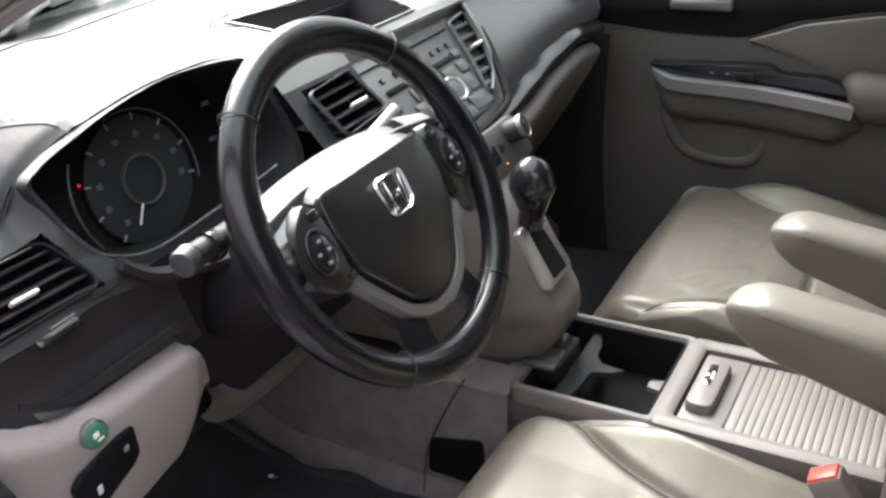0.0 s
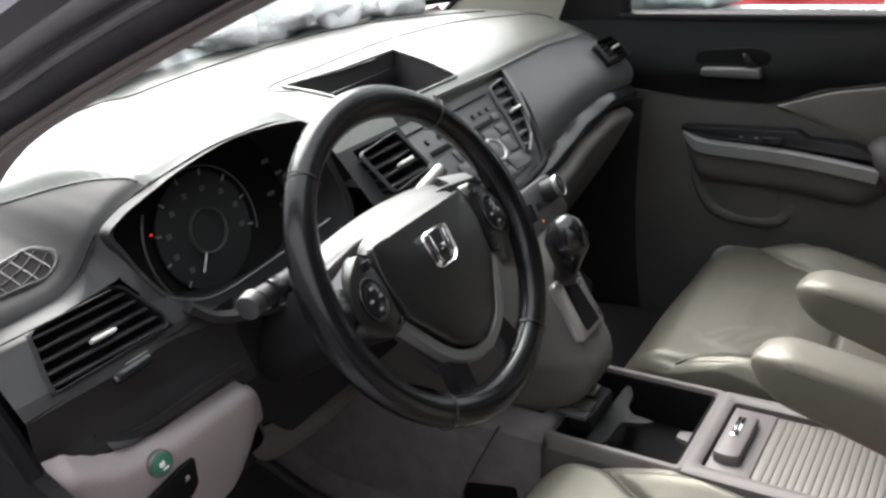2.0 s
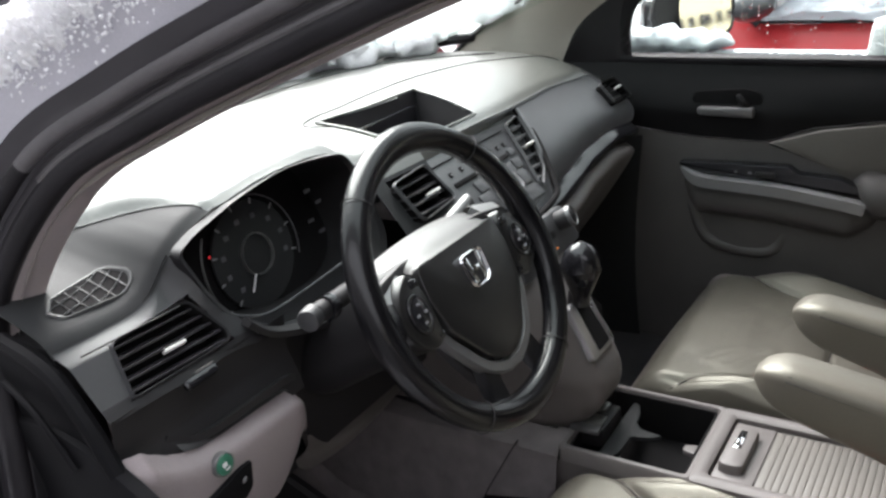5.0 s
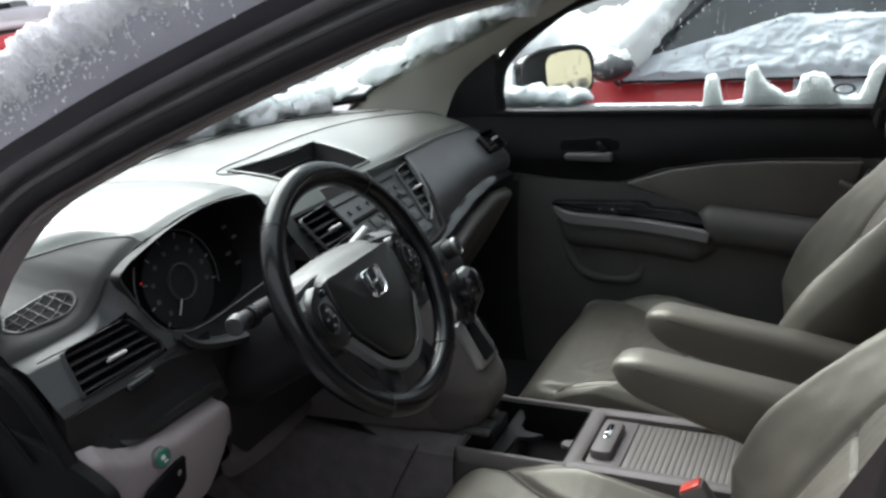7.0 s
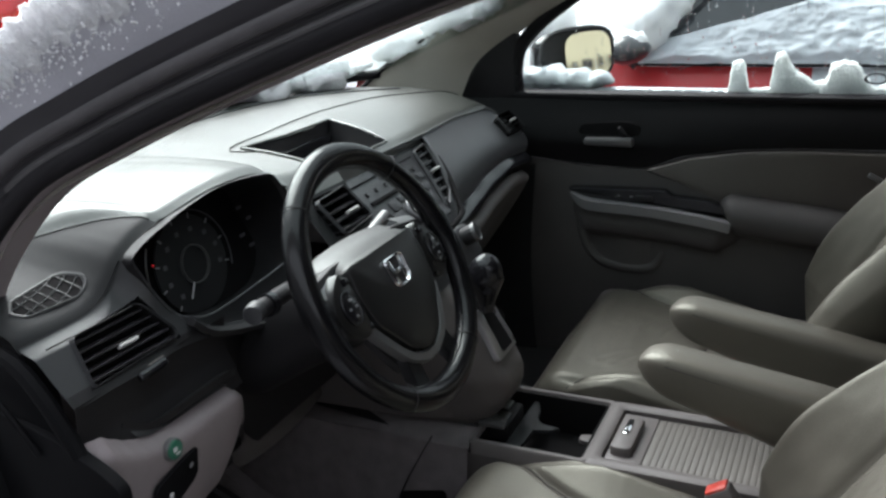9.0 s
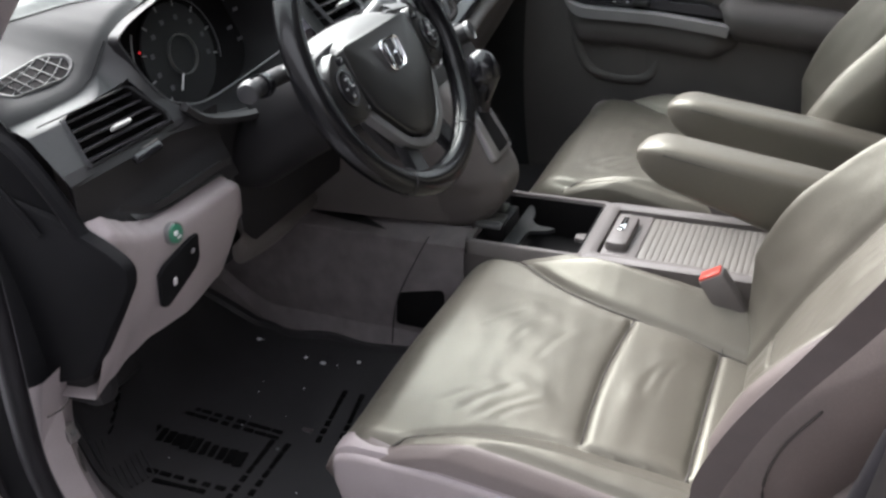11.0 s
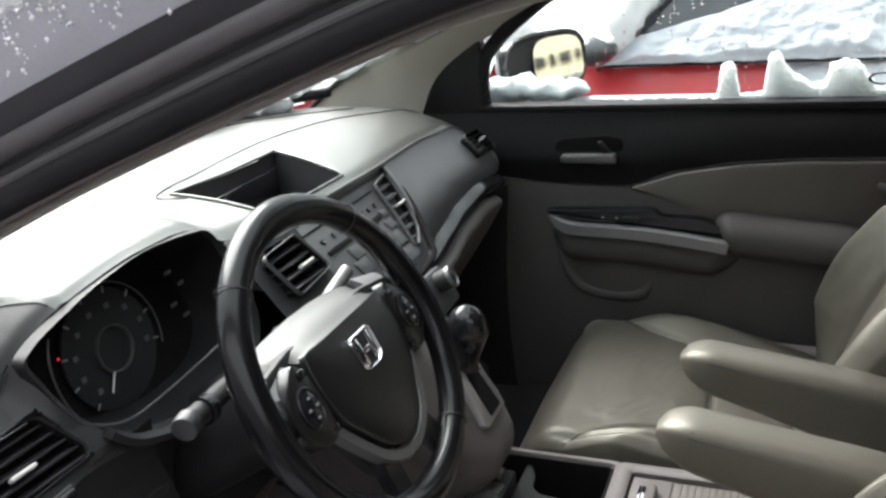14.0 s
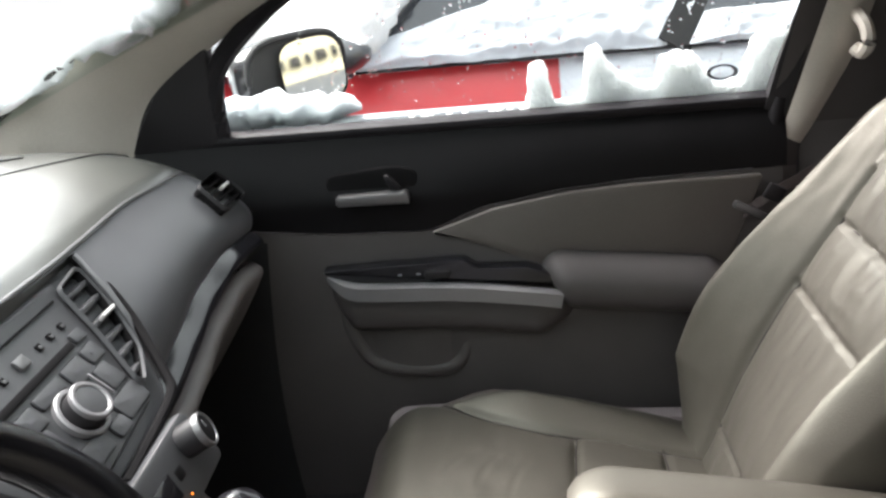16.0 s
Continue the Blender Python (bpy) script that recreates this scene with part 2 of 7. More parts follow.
def smoothed(points, n, closed=False):
    """n points along a smooth curve through the given ones."""
    pts = [Vector(p) for p in points]
    k = len(pts)
    out = []
    spans = k if closed else k - 1
    for i in range(n):
        s = i / (n if closed else n - 1) * spans
        a = min(int(s), spans - 1)
        f = s - a
        p = [pts[(a + d) % k] if closed else pts[min(max(a + d, 0), k - 1)] for d in (-1, 0, 1, 2)]
        out.append(0.5 * ((2 * p[1]) + (p[2] - p[0]) * f + (2 * p[0] - 5 * p[1] + 4 * p[2] - p[3]) * f * f
                          + (3 * p[1] - p[0] - 3 * p[2] + p[3]) * f ** 3))
    return out


def frames_along(path, closed=False, up=(0, 0, 1)):
    out = []
    n = len(path)
    for i in range(n):
        a = path[(i - 1) % n] if closed or i else path[0]
        b = path[(i + 1) % n] if closed or i < n - 1 else path[-1]
        t = (b - a).normalized()
        s = t.cross(Vector(up))
        s = s.normalized() if s.length > 1e-4 else Vector((1, 0, 0))
        out.append((path[i], s, s.cross(t)))
    return out


def sweep(path, profile, closed=False, up=(0, 0, 1), caps=True):
    """A closed profile of (side, above) points carried along a path."""
    fr = frames_along([Vector(p) for p in path], closed, up)
    k, n = len(profile), len(fr)
    verts = [p + s * a + w * b for p, s, w in fr for a, b in profile]
    faces = [(i * k + j, ((i + 1) % n) * k + j, ((i + 1) % n) * k + (j + 1) % k, i * k + (j + 1) % k)
             for i in range(n if closed else n - 1) for j in range(k)]
    if caps and not closed:
        faces += [tuple(range(k))[::-1], tuple((n - 1) * k + j for j in range(k))]
    return verts, faces


def ring(r, k=10, ry=None):
    return [(r * math.cos(2 * math.pi * j / k), (ry or r) * math.sin(2 * math.pi * j / k)) for j in range(k)]


def tube(name, path, r, material, parent=None, label="", k=8, closed=False, up=(0, 0, 1)):
    v, f = sweep(path, ring(r, k), closed, up)
    return link(name, v, f, material, parent, label)


def box(cx, cy, cz, sx, sy, sz, r=0.004, m=None, seg=2):
    """A box with rounded edges, as a bmesh; m moves it from its own place."""
    bm = bmesh.new()
    bmesh.ops.create_cube(bm, size=1)
    bmesh.ops.scale(bm, vec=(sx, sy, sz), verts=bm.verts)
    if r:
        bmesh.ops.bevel(bm, geom=bm.edges[:], offset=min(r, 0.45 * min(sx, sy, sz)), segments=seg, affect="EDGES", profile=0.5)
    bmesh.ops.translate(bm, vec=(cx, cy, cz), verts=bm.verts)
    if m is not None:
        bmesh.ops.transform(bm, matrix=m, verts=bm.verts)
    return bm


def slab(outline, thick, m, r=0.002, seg=2):
    """A plate: an outline in x and y, thick along z from 0, its upper edges rounded, moved by m."""
    bm = bmesh.new()
    low = [bm.verts.new((x, y, 0)) for x, y in outline]
    face = bm.faces.new(low)
    got = bmesh.ops.extrude_face_region(bm, geom=[face])
    top = [g for g in got["geom"] if isinstance(g, bmesh.types.BMVert)]
    bmesh.ops.translate(bm, vec=(0, 0, thick), verts=top)
    if r:
        ts = set(top)
        edges = [e for e in bm.edges if e.verts[0] in ts and e.verts[1] in ts]
        bmesh.ops.bevel(bm, geom=edges, offset=r, segments=seg, affect="EDGES", profile=0.5)
    bmesh.ops.transform(bm, matrix=m, verts=bm.verts)
    return bm


def rounded(points, r=0.01, k=4):
    """An outline with its corners rounded."""
    out = []
    n = len(points)
    for i in range(n):
        a, b, c = (Vector((*points[(i + d) % n], 0)) for d in (-1, 0, 1))
        ra = min(r, 0.45 * (a - b).length, 0.45 * (c - b).length)
        p, q = b + (a - b).normalized() * ra, b + (c - b).normalized() * ra
        for j in range(k + 1):
            f = j / k
            v = (1 - f) ** 2 * p + 2 * f * (1 - f) * b + f * f * q
            out.append((v.x, v.y))
    return out


def basis(o, ex, ey):
    """The pose with the given origin and first two axes (made square)."""
    ex = Vector(ex).normalized()
    ez = ex.cross(Vector(ey)).normalized()
    ey = ez.cross(ex)
    m = Matrix((ex, ey, ez)).transposed().to_4x4()
    m.translation = Vector(o)
    return m


def disc(m, r, h, k=24, bevel=0.002, hollow=0.0):
    """A round plate or, hollow, a ring along m's z axis."""
    if not hollow:
        return slab([(r * math.cos(2 * math.pi * j / k), r * math.sin(2 * math.pi * j / k)) for j in range(k)], h, m, bevel)
    bm = bmesh.new()
    prof = [(hollow, 0), (hollow, h * 0.8), (hollow + (r - hollow) * 0.25, h), (r - (r - hollow) * 0.25, h), (r, h * 0.8), (r, 0)]
    vs = [[bm.verts.new((p * math.cos(2 * math.pi * j / k), p * math.sin(2 * math.pi * j / k), z)) for p, z in prof] for j in range(k)]
    for j in range(k):
        for i in range(len(prof)):
            bm.faces.new((vs[j][i], vs[(j + 1) % k][i], vs[(j + 1) % k][(i + 1) % len(prof)], vs[j][(i + 1) % len(prof)]))
    bmesh.ops.transform(bm, matrix=m, verts=bm.verts)
    return bm


def lerp_table(x, table):
    """Smooth value at x from rows of (x, value)."""
    if x <= table[0][0]:
        return table[0][1]
    for (a, va), (b, vb) in zip(table, table[1:]):
        if x <= b:
            f = (x - a) / (b - a)
            f = f * f * (3 - 2 * f) * 0.6 + f * 0.4
            return va + (vb - va) * f
    return table[-1][1]


def lump(name, path, r, material, parent=None, label="", seed=0, rough=0.35, squash=0.8, k=14, kind=""):
    """An uneven ridge of snow along a path; r: its radius along it."""
    path = [Vector(p) for p in path]
    n = len(path)
    fr = frames_along(path)
    verts, faces = [], []
    for i, (p, s, w) in enumerate(fr):
        f = i / (n - 1)
        rr = r(f) if callable(r) else r
        rr *= min(1, 0.25 + 6 * min(f, 1 - f))
        for j in range(k):
            a = 2 * math.pi * j / k
            d = s * math.cos(a) + w * math.sin(a) * squash
            q = p + d * rr
            q += d * rr * rough * (noise.noise(q * 22 + Vector((seed, 0, 0))) * 1.2 + noise.noise(q * 60) * 0.7 + noise.noise(q * 140) * 0.45 + noise.noise(q * 310) * 0.28)
            verts.append(q)
    for i in range(n - 1):
        for j in range(k):
            faces.append((i * k + j, (i + 1) * k + j, (i + 1) * k + (j + 1) % k, i * k + (j + 1) % k))
    faces += [tuple(range(k))[::-1], tuple((n - 1) * k + j for j in range(k))]
    ob = link(name, verts, faces, material, parent, label, sharp=80)
    if kind:
        ob["kind"] = kind
    return ob


# ---- ground and car shell ----
v, f = grid(lambda a, b: (-300 + 600 * a, -300 + 600 * b, 0.0), 12, 12)
tagged(link("ground", v, f, ASPHALT), "wet dark asphalt of a parking lot with slush", "ground", kind="structure")


def snow_field(name, x0, x1, y0, y1, nx, ny, h, label):
    def fn(a, b):
        x, y = x0 + (x1 - x0) * a, y0 + (y1 - y0) * b
        q = Vector((x, y, 0))
        z = h * (0.6 + 0.8 * noise.noise(q * 0.9) + 0.4 * noise.noise(q * 2.7) + 0.15 * noise.noise(q * 9))
        edge = min(a, 1 - a, b, 1 - b) * 8
        return x, y, z * min(1, edge) - 0.01
    v, f = grid(fn, nx, ny)
    return tagged(link(name, v, f, SNOW_WET), label, "snow", kind="stuff")


snow_field("slush", -6, 9, 1.9, 14, 60, 50, 0.05, "grey slushy snow lying on the asphalt")

# unseen strip, added to throw light up at the seat skirt
def bounce_strip(a, b):
    x, y = -1.05 - 1.3 * a, -3.5 + 6.5 * b
    q = Vector((x, y, 0))
    return x, y, 0.004 + 0.05 * max(0, min(1, 10 * min(a, 1 - a, b, 1 - b))) * (0.5 + noise.noise(q * 1.7) + 0.4 * noise.noise(q * 6))


v, f = grid(bounce_strip, 30, 80)
tagged(link("slush", v, f, SLUSH), "unseen slush added beside the car to bounce light inside", "snow", kind="stuff")

# Door opening on the driver's side: its edge, from the foot of the front pillar round the sill and up to the roof.
OPENING = [(-0.60, -0.60, 1.405), (-0.588, -0.42, 1.398), (-0.585, -0.291, 1.378), (-0.593, -0.185, 1.352), (-0.628, 0.035, 1.273), (-0.650, 0.165, 1.220),
           (-0.673, 0.271, 1.166), (-0.710, 0.340, 1.078), (-0.735, 0.350, 1.010), (-0.765, 0.325, 0.88), (-0.782, 0.318, 0.76),
           (-0.790, 0.325, 0.65), (-0.790, 0.335, 0.55), (-0.790, 0.318, 0.47), (-0.790, 0.275, 0.405), (-0.790, 0.16, 0.372), (-0.790, -0.15, 0.366),
           (-0.790, -0.38, 0.375), (-0.795, -0.465, 0.44), (-0.80, -0.51, 0.58), (-0.80, -0.552, 0.70), (-0.798, -0.585, 0.85),
           (-0.775, -0.625, 1.0), (-0.735, -0.68, 1.12), (-0.67, -0.74, 1.28), (-0.62, -0.73, 1.375)]
loop = smoothed(OPENING, 170, closed=True)
body = thing("car_body", "grey painted car body round the open driver doorway, snow on its pillar", "car body", kind="structure")


def flange(a_in, a_out, b_in, b_out, name, material, label, front=False, keep=None):
    """A band round the opening: in and out from its edge (towards the outside of the opening), at depths in x."""
    mid = sum(loop, Vector()) / len(loop)
    n = len(loop)
    verts, faces = [], []
    for i, p in enumerate(loop):
        t = (loop[(i + 1) % n] - loop[i - 1]).normalized()
        out = t.cross(Vector((1, 0, 0))).normalized()
        if out.dot(p - mid) < 0:
            out = -out
        side = t.cross(out).normalized()
        if side.x > 0:
            side = -side
        k = 7
        for j in range(k + 1):
            g = j / k
            bulge = math.sin(math.pi * g)
            verts.append(p + out * (a_in + (a_out - a_in) * g) + side * (b_in + (b_out - b_in) * g + bulge * 0.006))
    k1 = 8
    for i in range(n):
        if front and loop[i].y < -0.40 and loop[i].z < 1.34:
            continue
        if keep and not keep(loop[i]):
            continue
        for j in range(7):
            faces.append((i * k1 + j, ((i + 1) % n) * k1 + j, ((i + 1) % n) * k1 + j + 1, i * k1 + j + 1))
    return link(name, verts, faces, material, body, label)


def offset_loop(out_by, side_by):
    mid = sum(loop, Vector()) / len(loop)
    n = len(loop)
    res = []
    for i, p in enumerate(loop):
        t = (loop[(i + 1) % n] - loop[i - 1]).normalized()
        out = t.cross(Vector((1, 0, 0))).normalized()
        if out.dot(p - mid) < 0:
            out = -out
        side = t.cross(out).normalized()
        if side.x > 0:
            side = -side
        res.append(p + out * out_by + side * side_by)
    return res


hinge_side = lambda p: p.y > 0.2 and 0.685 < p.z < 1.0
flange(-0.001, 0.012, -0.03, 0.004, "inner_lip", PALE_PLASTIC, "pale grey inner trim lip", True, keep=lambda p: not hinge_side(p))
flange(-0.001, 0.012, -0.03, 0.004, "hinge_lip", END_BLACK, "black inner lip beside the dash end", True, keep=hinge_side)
# lower rear flanges are split off and blackened for the shade there
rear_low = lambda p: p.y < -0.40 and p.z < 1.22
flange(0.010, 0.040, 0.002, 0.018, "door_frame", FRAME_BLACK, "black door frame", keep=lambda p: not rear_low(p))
flange(0.010, 0.040, 0.002, 0.018, "latch_frame", JAMB, "latch side frame, shade painted near-black", keep=rear_low)
tube("door_seal", offset_loop(0.020, 0.012), 0.013, RUBBER, body, "black rubber door seal", 10, closed=True, up=(1, 0, 0))
low_end = next(i for i, p in enumerate(loop) if p.z < 0.78)
grey_end = next(i for i, p in enumerate(loop) if p.z < 1.15)
# only the upper seals carry the grey of the painted sky shine
upper_ = offset_loop(0.052, 0.024)[:grey_end]
tube("seal_shine", offset_loop(0.031, 0.017)[:grey_end], 0.0055, SEAL_GREY, body, "stripe of sky shine painted along the door seal", 8, up=(1, 0, 0))
tube("lower_seal", offset_loop(0.052, 0.024)[grey_end - 1:low_end], 0.010, RUBBER, body, "black rubber seal beside the hinges", 10, up=(1, 0, 0))
tube("outer_seal", upper_, 0.010, SEAL_GREY, body, "second rubber seal, sky shine painted grey", 10, up=(1, 0, 0))
flange(0.036, 0.078, 0.015, 0.035, "frame_channel", FRAME_BLACK, "black painted channel", keep=lambda p: p.z > 0.72 and not rear_low(p))
flange(0.036, 0.078, 0.015, 0.035, "latch_channel", JAMB, "latch side channel, shade painted near-black", keep=rear_low)
flange(0.076, 0.15, 0.033, 0.045, "side_panel", PAINT, "grey painted side of the body", keep=lambda p: p.z > 1.16 and p.y > -0.7)
flange(0.036, 0.15, 0.012, 0.045, "side_panel", PAINT, "grey painted side of the body below the hinges", keep=lambda p: p.z < 0.505 and p.y > -0.42)
# body side by the hinges, blackened for the shade in the door gap
flange(0.036, 0.15, 0.014, 0.030, "hinge_foot", END_BLACK, "lower hinge side, shade painted black", keep=lambda p: 0.495 < p.z < 0.76 and p.y > 0)
flange(0.074, 0.15, 0.031, 0.030, "hinge_panel", END_BLACK, "hinge side of the doorway, shade painted black", keep=lambda p: 0.70 < p.z < 1.17 and p.y > 0)
flange(0.074, 0.12, 0.031, 0.012, "latch_panel", JAMB, "latch side of the doorway, shade painted near-black", keep=lambda p: p.z < 1.30 and p.y < -0.40)

# Roof, floor, bulkhead and the far side, closed all round.
roof = thing("ceiling", "pale cloth headliner under the car roof", "ceiling", kind="structure")
v, f = grid(lambda a, b: (-0.60 + 1.2 * a, -0.20 - 2.36 * b, 1.40 + 0.10 * math.sin(math.pi * a) + 0.03 * math.sin(math.pi * b)), 16, 16)
link("headliner", v, f, LINER, roof)
v, f = grid(lambda a, b: (-0.64 + 1.28 * a, -0.20 - 2.39 * b, 1.44 + 0.12 * math.sin(math.pi * a) + 0.03 * math.sin(math.pi * b)), 16, 16)
link("roof_skin", v, f, PAINT, roof)
floor = thing("floor", "grey carpeted car floor with a raised tunnel", "floor", kind="structure")


def floor_z(x, y):
    z = 0.345
    z += 0.12 * max(0, min(1, (0.15 - abs(x)) / 0.05)) * (1 if y < 0.62 else 1)
    if y > 0.46:
        z += (y - 0.46) * 0.85
    return z


v, f = grid(lambda a, b: (-0.775 + 1.55 * a, -2.4 + 3.25 * b, floor_z(-0.775 + 1.55 * a, -2.4 + 3.25 * b)), 80, 90)
link("carpet", v, f, CARPET, floor)
part("bulkhead", box(0, 0.93, 0.8, 1.6, 0.03, 0.62), BLACK, floor)
part("rear_hatch", box(0, -2.5, 0.8, 1.4, 0.05, 0.9), LINER, floor)
part("underbody", box(0, -0.7, 0.27, 1.5, 3.6, 0.05), BLACK, floor)
sill = thing("door_sill", "pale grey plastic sill plate with scuffs and snow drops", "sill", kind="structure")
part("sill_plate", box(0, 0, 0, 0.066, 0.78, 0.03, 0.010, pose(-0.752, -0.122, 0.388, 0, 0, 2.5)), PALE_PLASTIC, sill)
part("sill_step", box(-0.865, -0.14, 0.315, 0.10, 1.0, 0.04, 0.014), PALE_PLASTIC, sill)
part("sill_core", box(-0.735, -0.9, 0.33, 0.08, 2.4, 0.09, 0.01), BLACK, sill)
# kick panel beside the footwell
kick = thing("kick_panel", "pale grey plastic kick panel with a small clip", "trim", kind="structure")
kp = smoothed([(0.300, 0.70), (0.322, 0.650), (0.345, 0.585), (0.357, 0.517), (0.356, 0.475), (0.340, 0.430), (0.310, 0.403), (0.262, 0.395)], 40)


def kick_fn(a, b):
    p = kp[int(round(a * 39))]
    x = -0.792 + 0.064 * b
    return x, p.x - 0.008 * math.sin(math.pi * b) + 0.012 * b * (1 - a), p.y + 0.006 * math.sin(math.pi * b) - 0.022 * (1 - b) * a


v, f = grid(kick_fn, 39, 8)
link("kick_trim", v, f, PALE_PLASTIC, kick)
part("kick_board", box(-0.738, 0.53, 0.60, 0.02, 0.34, 0.5, 0.006), TAUPE_PANEL, kick)
part("clip", slab(rounded([(-0.009, -0.014), (0.009, -0.014), (0.008, 0.014), (-0.008, 0.014)], 0.005), 0.006, basis((-0.755, 0.334, 0.582), (1, 0, 0), (0, 0.2, 1)), 0.002), GREY_PLASTIC, kick, "grey trim clip")
part("clip_pin", disc(basis((-0.755, 0.329, 0.582), (1, 0, 0), (0, 0.2, 1)), 0.005, 0.004, 12), SATIN, kick)
tube("panel_joint", smoothed([(-0.790, 0.318, 0.640), (-0.765, 0.312, 0.640), (-0.742, 0.318, 0.650)], 12), 0.0012, SEAM, kick)

# Rear pillar post on the driver's side with the striker
post = thing("door_post", "door post coloured for deep shade, with a round striker and bolts", "door post", kind="structure")
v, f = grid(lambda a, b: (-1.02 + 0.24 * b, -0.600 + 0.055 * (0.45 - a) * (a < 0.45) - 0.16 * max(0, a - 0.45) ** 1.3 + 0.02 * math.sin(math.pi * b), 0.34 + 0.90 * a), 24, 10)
link("post_panel", v, f, JAMB, post, "latch post, shade painted near-black")
PT = smoothed([(-0.405, 0.388), (-0.475, 0.45), (-0.52, 0.58), (-0.562, 0.70), (-0.597, 0.85), (-0.64, 1.0), (-0.70, 1.13)], 30)
v, f = grid(lambda a, b: (-0.79 + 0.17 * b, PT[int(round(a * 29))].x - 0.012 - 0.07 * b * b, PT[int(round(a * 29))].y - 0.02 * b), 29, 8)
link("post_trim", v, f, LEATHER_SIDE, post, "taupe inner trim of the post")
sm = basis((-0.868, -0.588, 0.756), (-1, 0, 0), (0, 0.12, 1))
part("striker_plate", slab(rounded([(-0.026, -0.030), (0.026, -0.030), (0.028, 0.030), (-0.024, 0.032)], 0.012), 0.010, sm @ pose(0, 0, -0.006), 0.003), END_BLACK, post, "round black striker plate")
part("striker", disc(sm @ pose(0, 0, 0.003), 0.018, 0.012, hollow=0.010), END_BLACK, post)
part("lamp_switch", disc(sm @ pose(0.004, 0.050, -0.004), 0.015, 0.012), END_BLACK, post, "round black lamp switch")
part("reflector", box(0.002, 0.070, -0.002, 0.014, 0.005, 0.004, 0.002, sm), DULL_RED, post, "small red reflector")
for a in (0.4, 2.5, 4.6):
    part("bolt", disc(sm @ pose(0.018 * math.cos(a), 0.018 * math.sin(a), 0.007), 0.0045, 0.004, 8), END_BLACK, post)

# ---- windscreen, far pillar and its trim ----
WS_TOP = -0.40


def ws_base(x):
    return 0.885 - 0.33 * (x / 0.7) ** 2


def ws_point(x, s):
    """On the windscreen: s is 0 at the dash and 1 at the roof."""
    k = 1 - 0.16 * s
    y = ws_base(x) * (1 - s) + (WS_TOP - 0.05 * (x / 0.7) ** 2) * s
    return Vector((x * k, y, 1.078 + (1.47 - 1.078) * s + 0.03 * math.sin(math.pi * s)))


wind = thing("windscreen", "clear windscreen with snow along its lower edge", "windscreen", kind="structure")
v, f = grid(lambda a, b: ws_point(-0.70 + 1.40 * a, b), 20, 14)
pane = link("pane", v, f, SCREEN_GLASS, wind)
pane.visible_shadow = False
tube("black_edge", [ws_point(-0.70 + 1.40 * i / 40, 0.01) + Vector((0, 0.0, 0.004)) for i in range(41)], 0.012, RUBBER, wind)

pil = thing("pillar_trim", "pale grey moulded trim on the far front pillar", "pillar", kind="structure")
INNER = smoothed([(0.655, 0.64, 1.043), (0.650, 0.551, 1.108), (0.638, 0.392, 1.200), (0.623, 0.233, 1.285), (0.599, 0.014, 1.370), (0.556, -0.437, 1.451)], 40)
OUTER = smoothed([(0.735, 0.365, 1.023), (0.738, 0.315, 1.11), (0.733, 0.206, 1.190), (0.718, 0.077, 1.255), (0.688, -0.121, 1.335), (0.614, -0.445, 1.42)], 40)


def pillar_fn(a, b):
    i = int(round(a * 39))
    p, q = INNER[i], OUTER[i]
    d = p.lerp(q, b)
    return d + Vector((-0.022 * math.sin(math.pi * b), -0.012 * math.sin(math.pi * b), 0.006 * math.sin(math.pi * b)))


v, f = grid(pillar_fn, 39, 10)
link("pillar_cover", v, f, PILLAR, pil)
v, f = grid(lambda a, b: (0.655 + 0.085 * a, 0.56 - 0.20 * a - 0.03 * b, 0.99 + 0.075 * b), 6, 6)
link("pillar_foot", v, f, PILLAR, pil)
tube("pillar_seam", [p + Vector((-0.004, -0.004, 0.004)) for p in INNER], 0.006, RUBBER, pil)

# driver's pillar: its painted outside and the glass-side cover
near = thing("front_pillar", "dark front pillar with black seals and grey paint outside", "pillar", kind="structure")
PI = smoothed([(-0.735, 0.350, 1.010), (-0.710, 0.340, 1.078), (-0.673, 0.271, 1.166), (-0.628, 0.035, 1.273), (-0.593, -0.185, 1.352), (-0.588, -0.42, 1.398)], 40)


def near_inside(a, b):
    p = PI[int(round(a * 39))]
    return p + Vector((0.035 * b, 0.035 * b, 0.012 * b))


v, f = grid(near_inside, 39, 4)
link("inner_cover", v, f, PILLAR, near)


# bonnet and near wing of this car, under snow
bon = thing("bonnet", "grey car bonnet covered with snow", "car bonnet", kind="structure")
v, f = grid(lambda a, b: (-0.80 + 1.6 * a, 0.72 + 1.15 * b, 1.02 + 0.03 * math.sin(math.pi * a) - 0.12 * b ** 2), 16, 12)
link("bonnet_panel", v, f, PAINT, bon)
v, f = grid(lambda a, b: (-0.80 - 0.06 * math.sin(math.pi * a * 0.5), 0.42 + 1.6 * b, 0.30 + 0.72 * (1 - a)), 8, 10)
link("wing_panel", v, f, PAINT, bon)
v, f = grid(lambda a, b: (0.80 + 0.06 * math.sin(math.pi * a * 0.5), 0.42 + 1.6 * b, 0.30 + 0.72 * (1 - a)), 8, 10)
link("wing_panel", v, f, PAINT, bon)


def bonnet_snow(a, b):
    x, y = -0.82 + 1.64 * a, 0.80 + 1.05 * b
    q = Vector((x, y, 0))
    h = 0.05 + 0.03 * noise.noise(q * 6) + 0.018 * noise.noise(q * 18) + 0.008 * noise.noise(q * 45)
    edge = min(1, 12 * min(a, 1 - a, b, 1 - b))
    return x, y, 1.02 + 0.03 * math.sin(math.pi * a) - 0.12 * b ** 2 + h * edge - 0.004


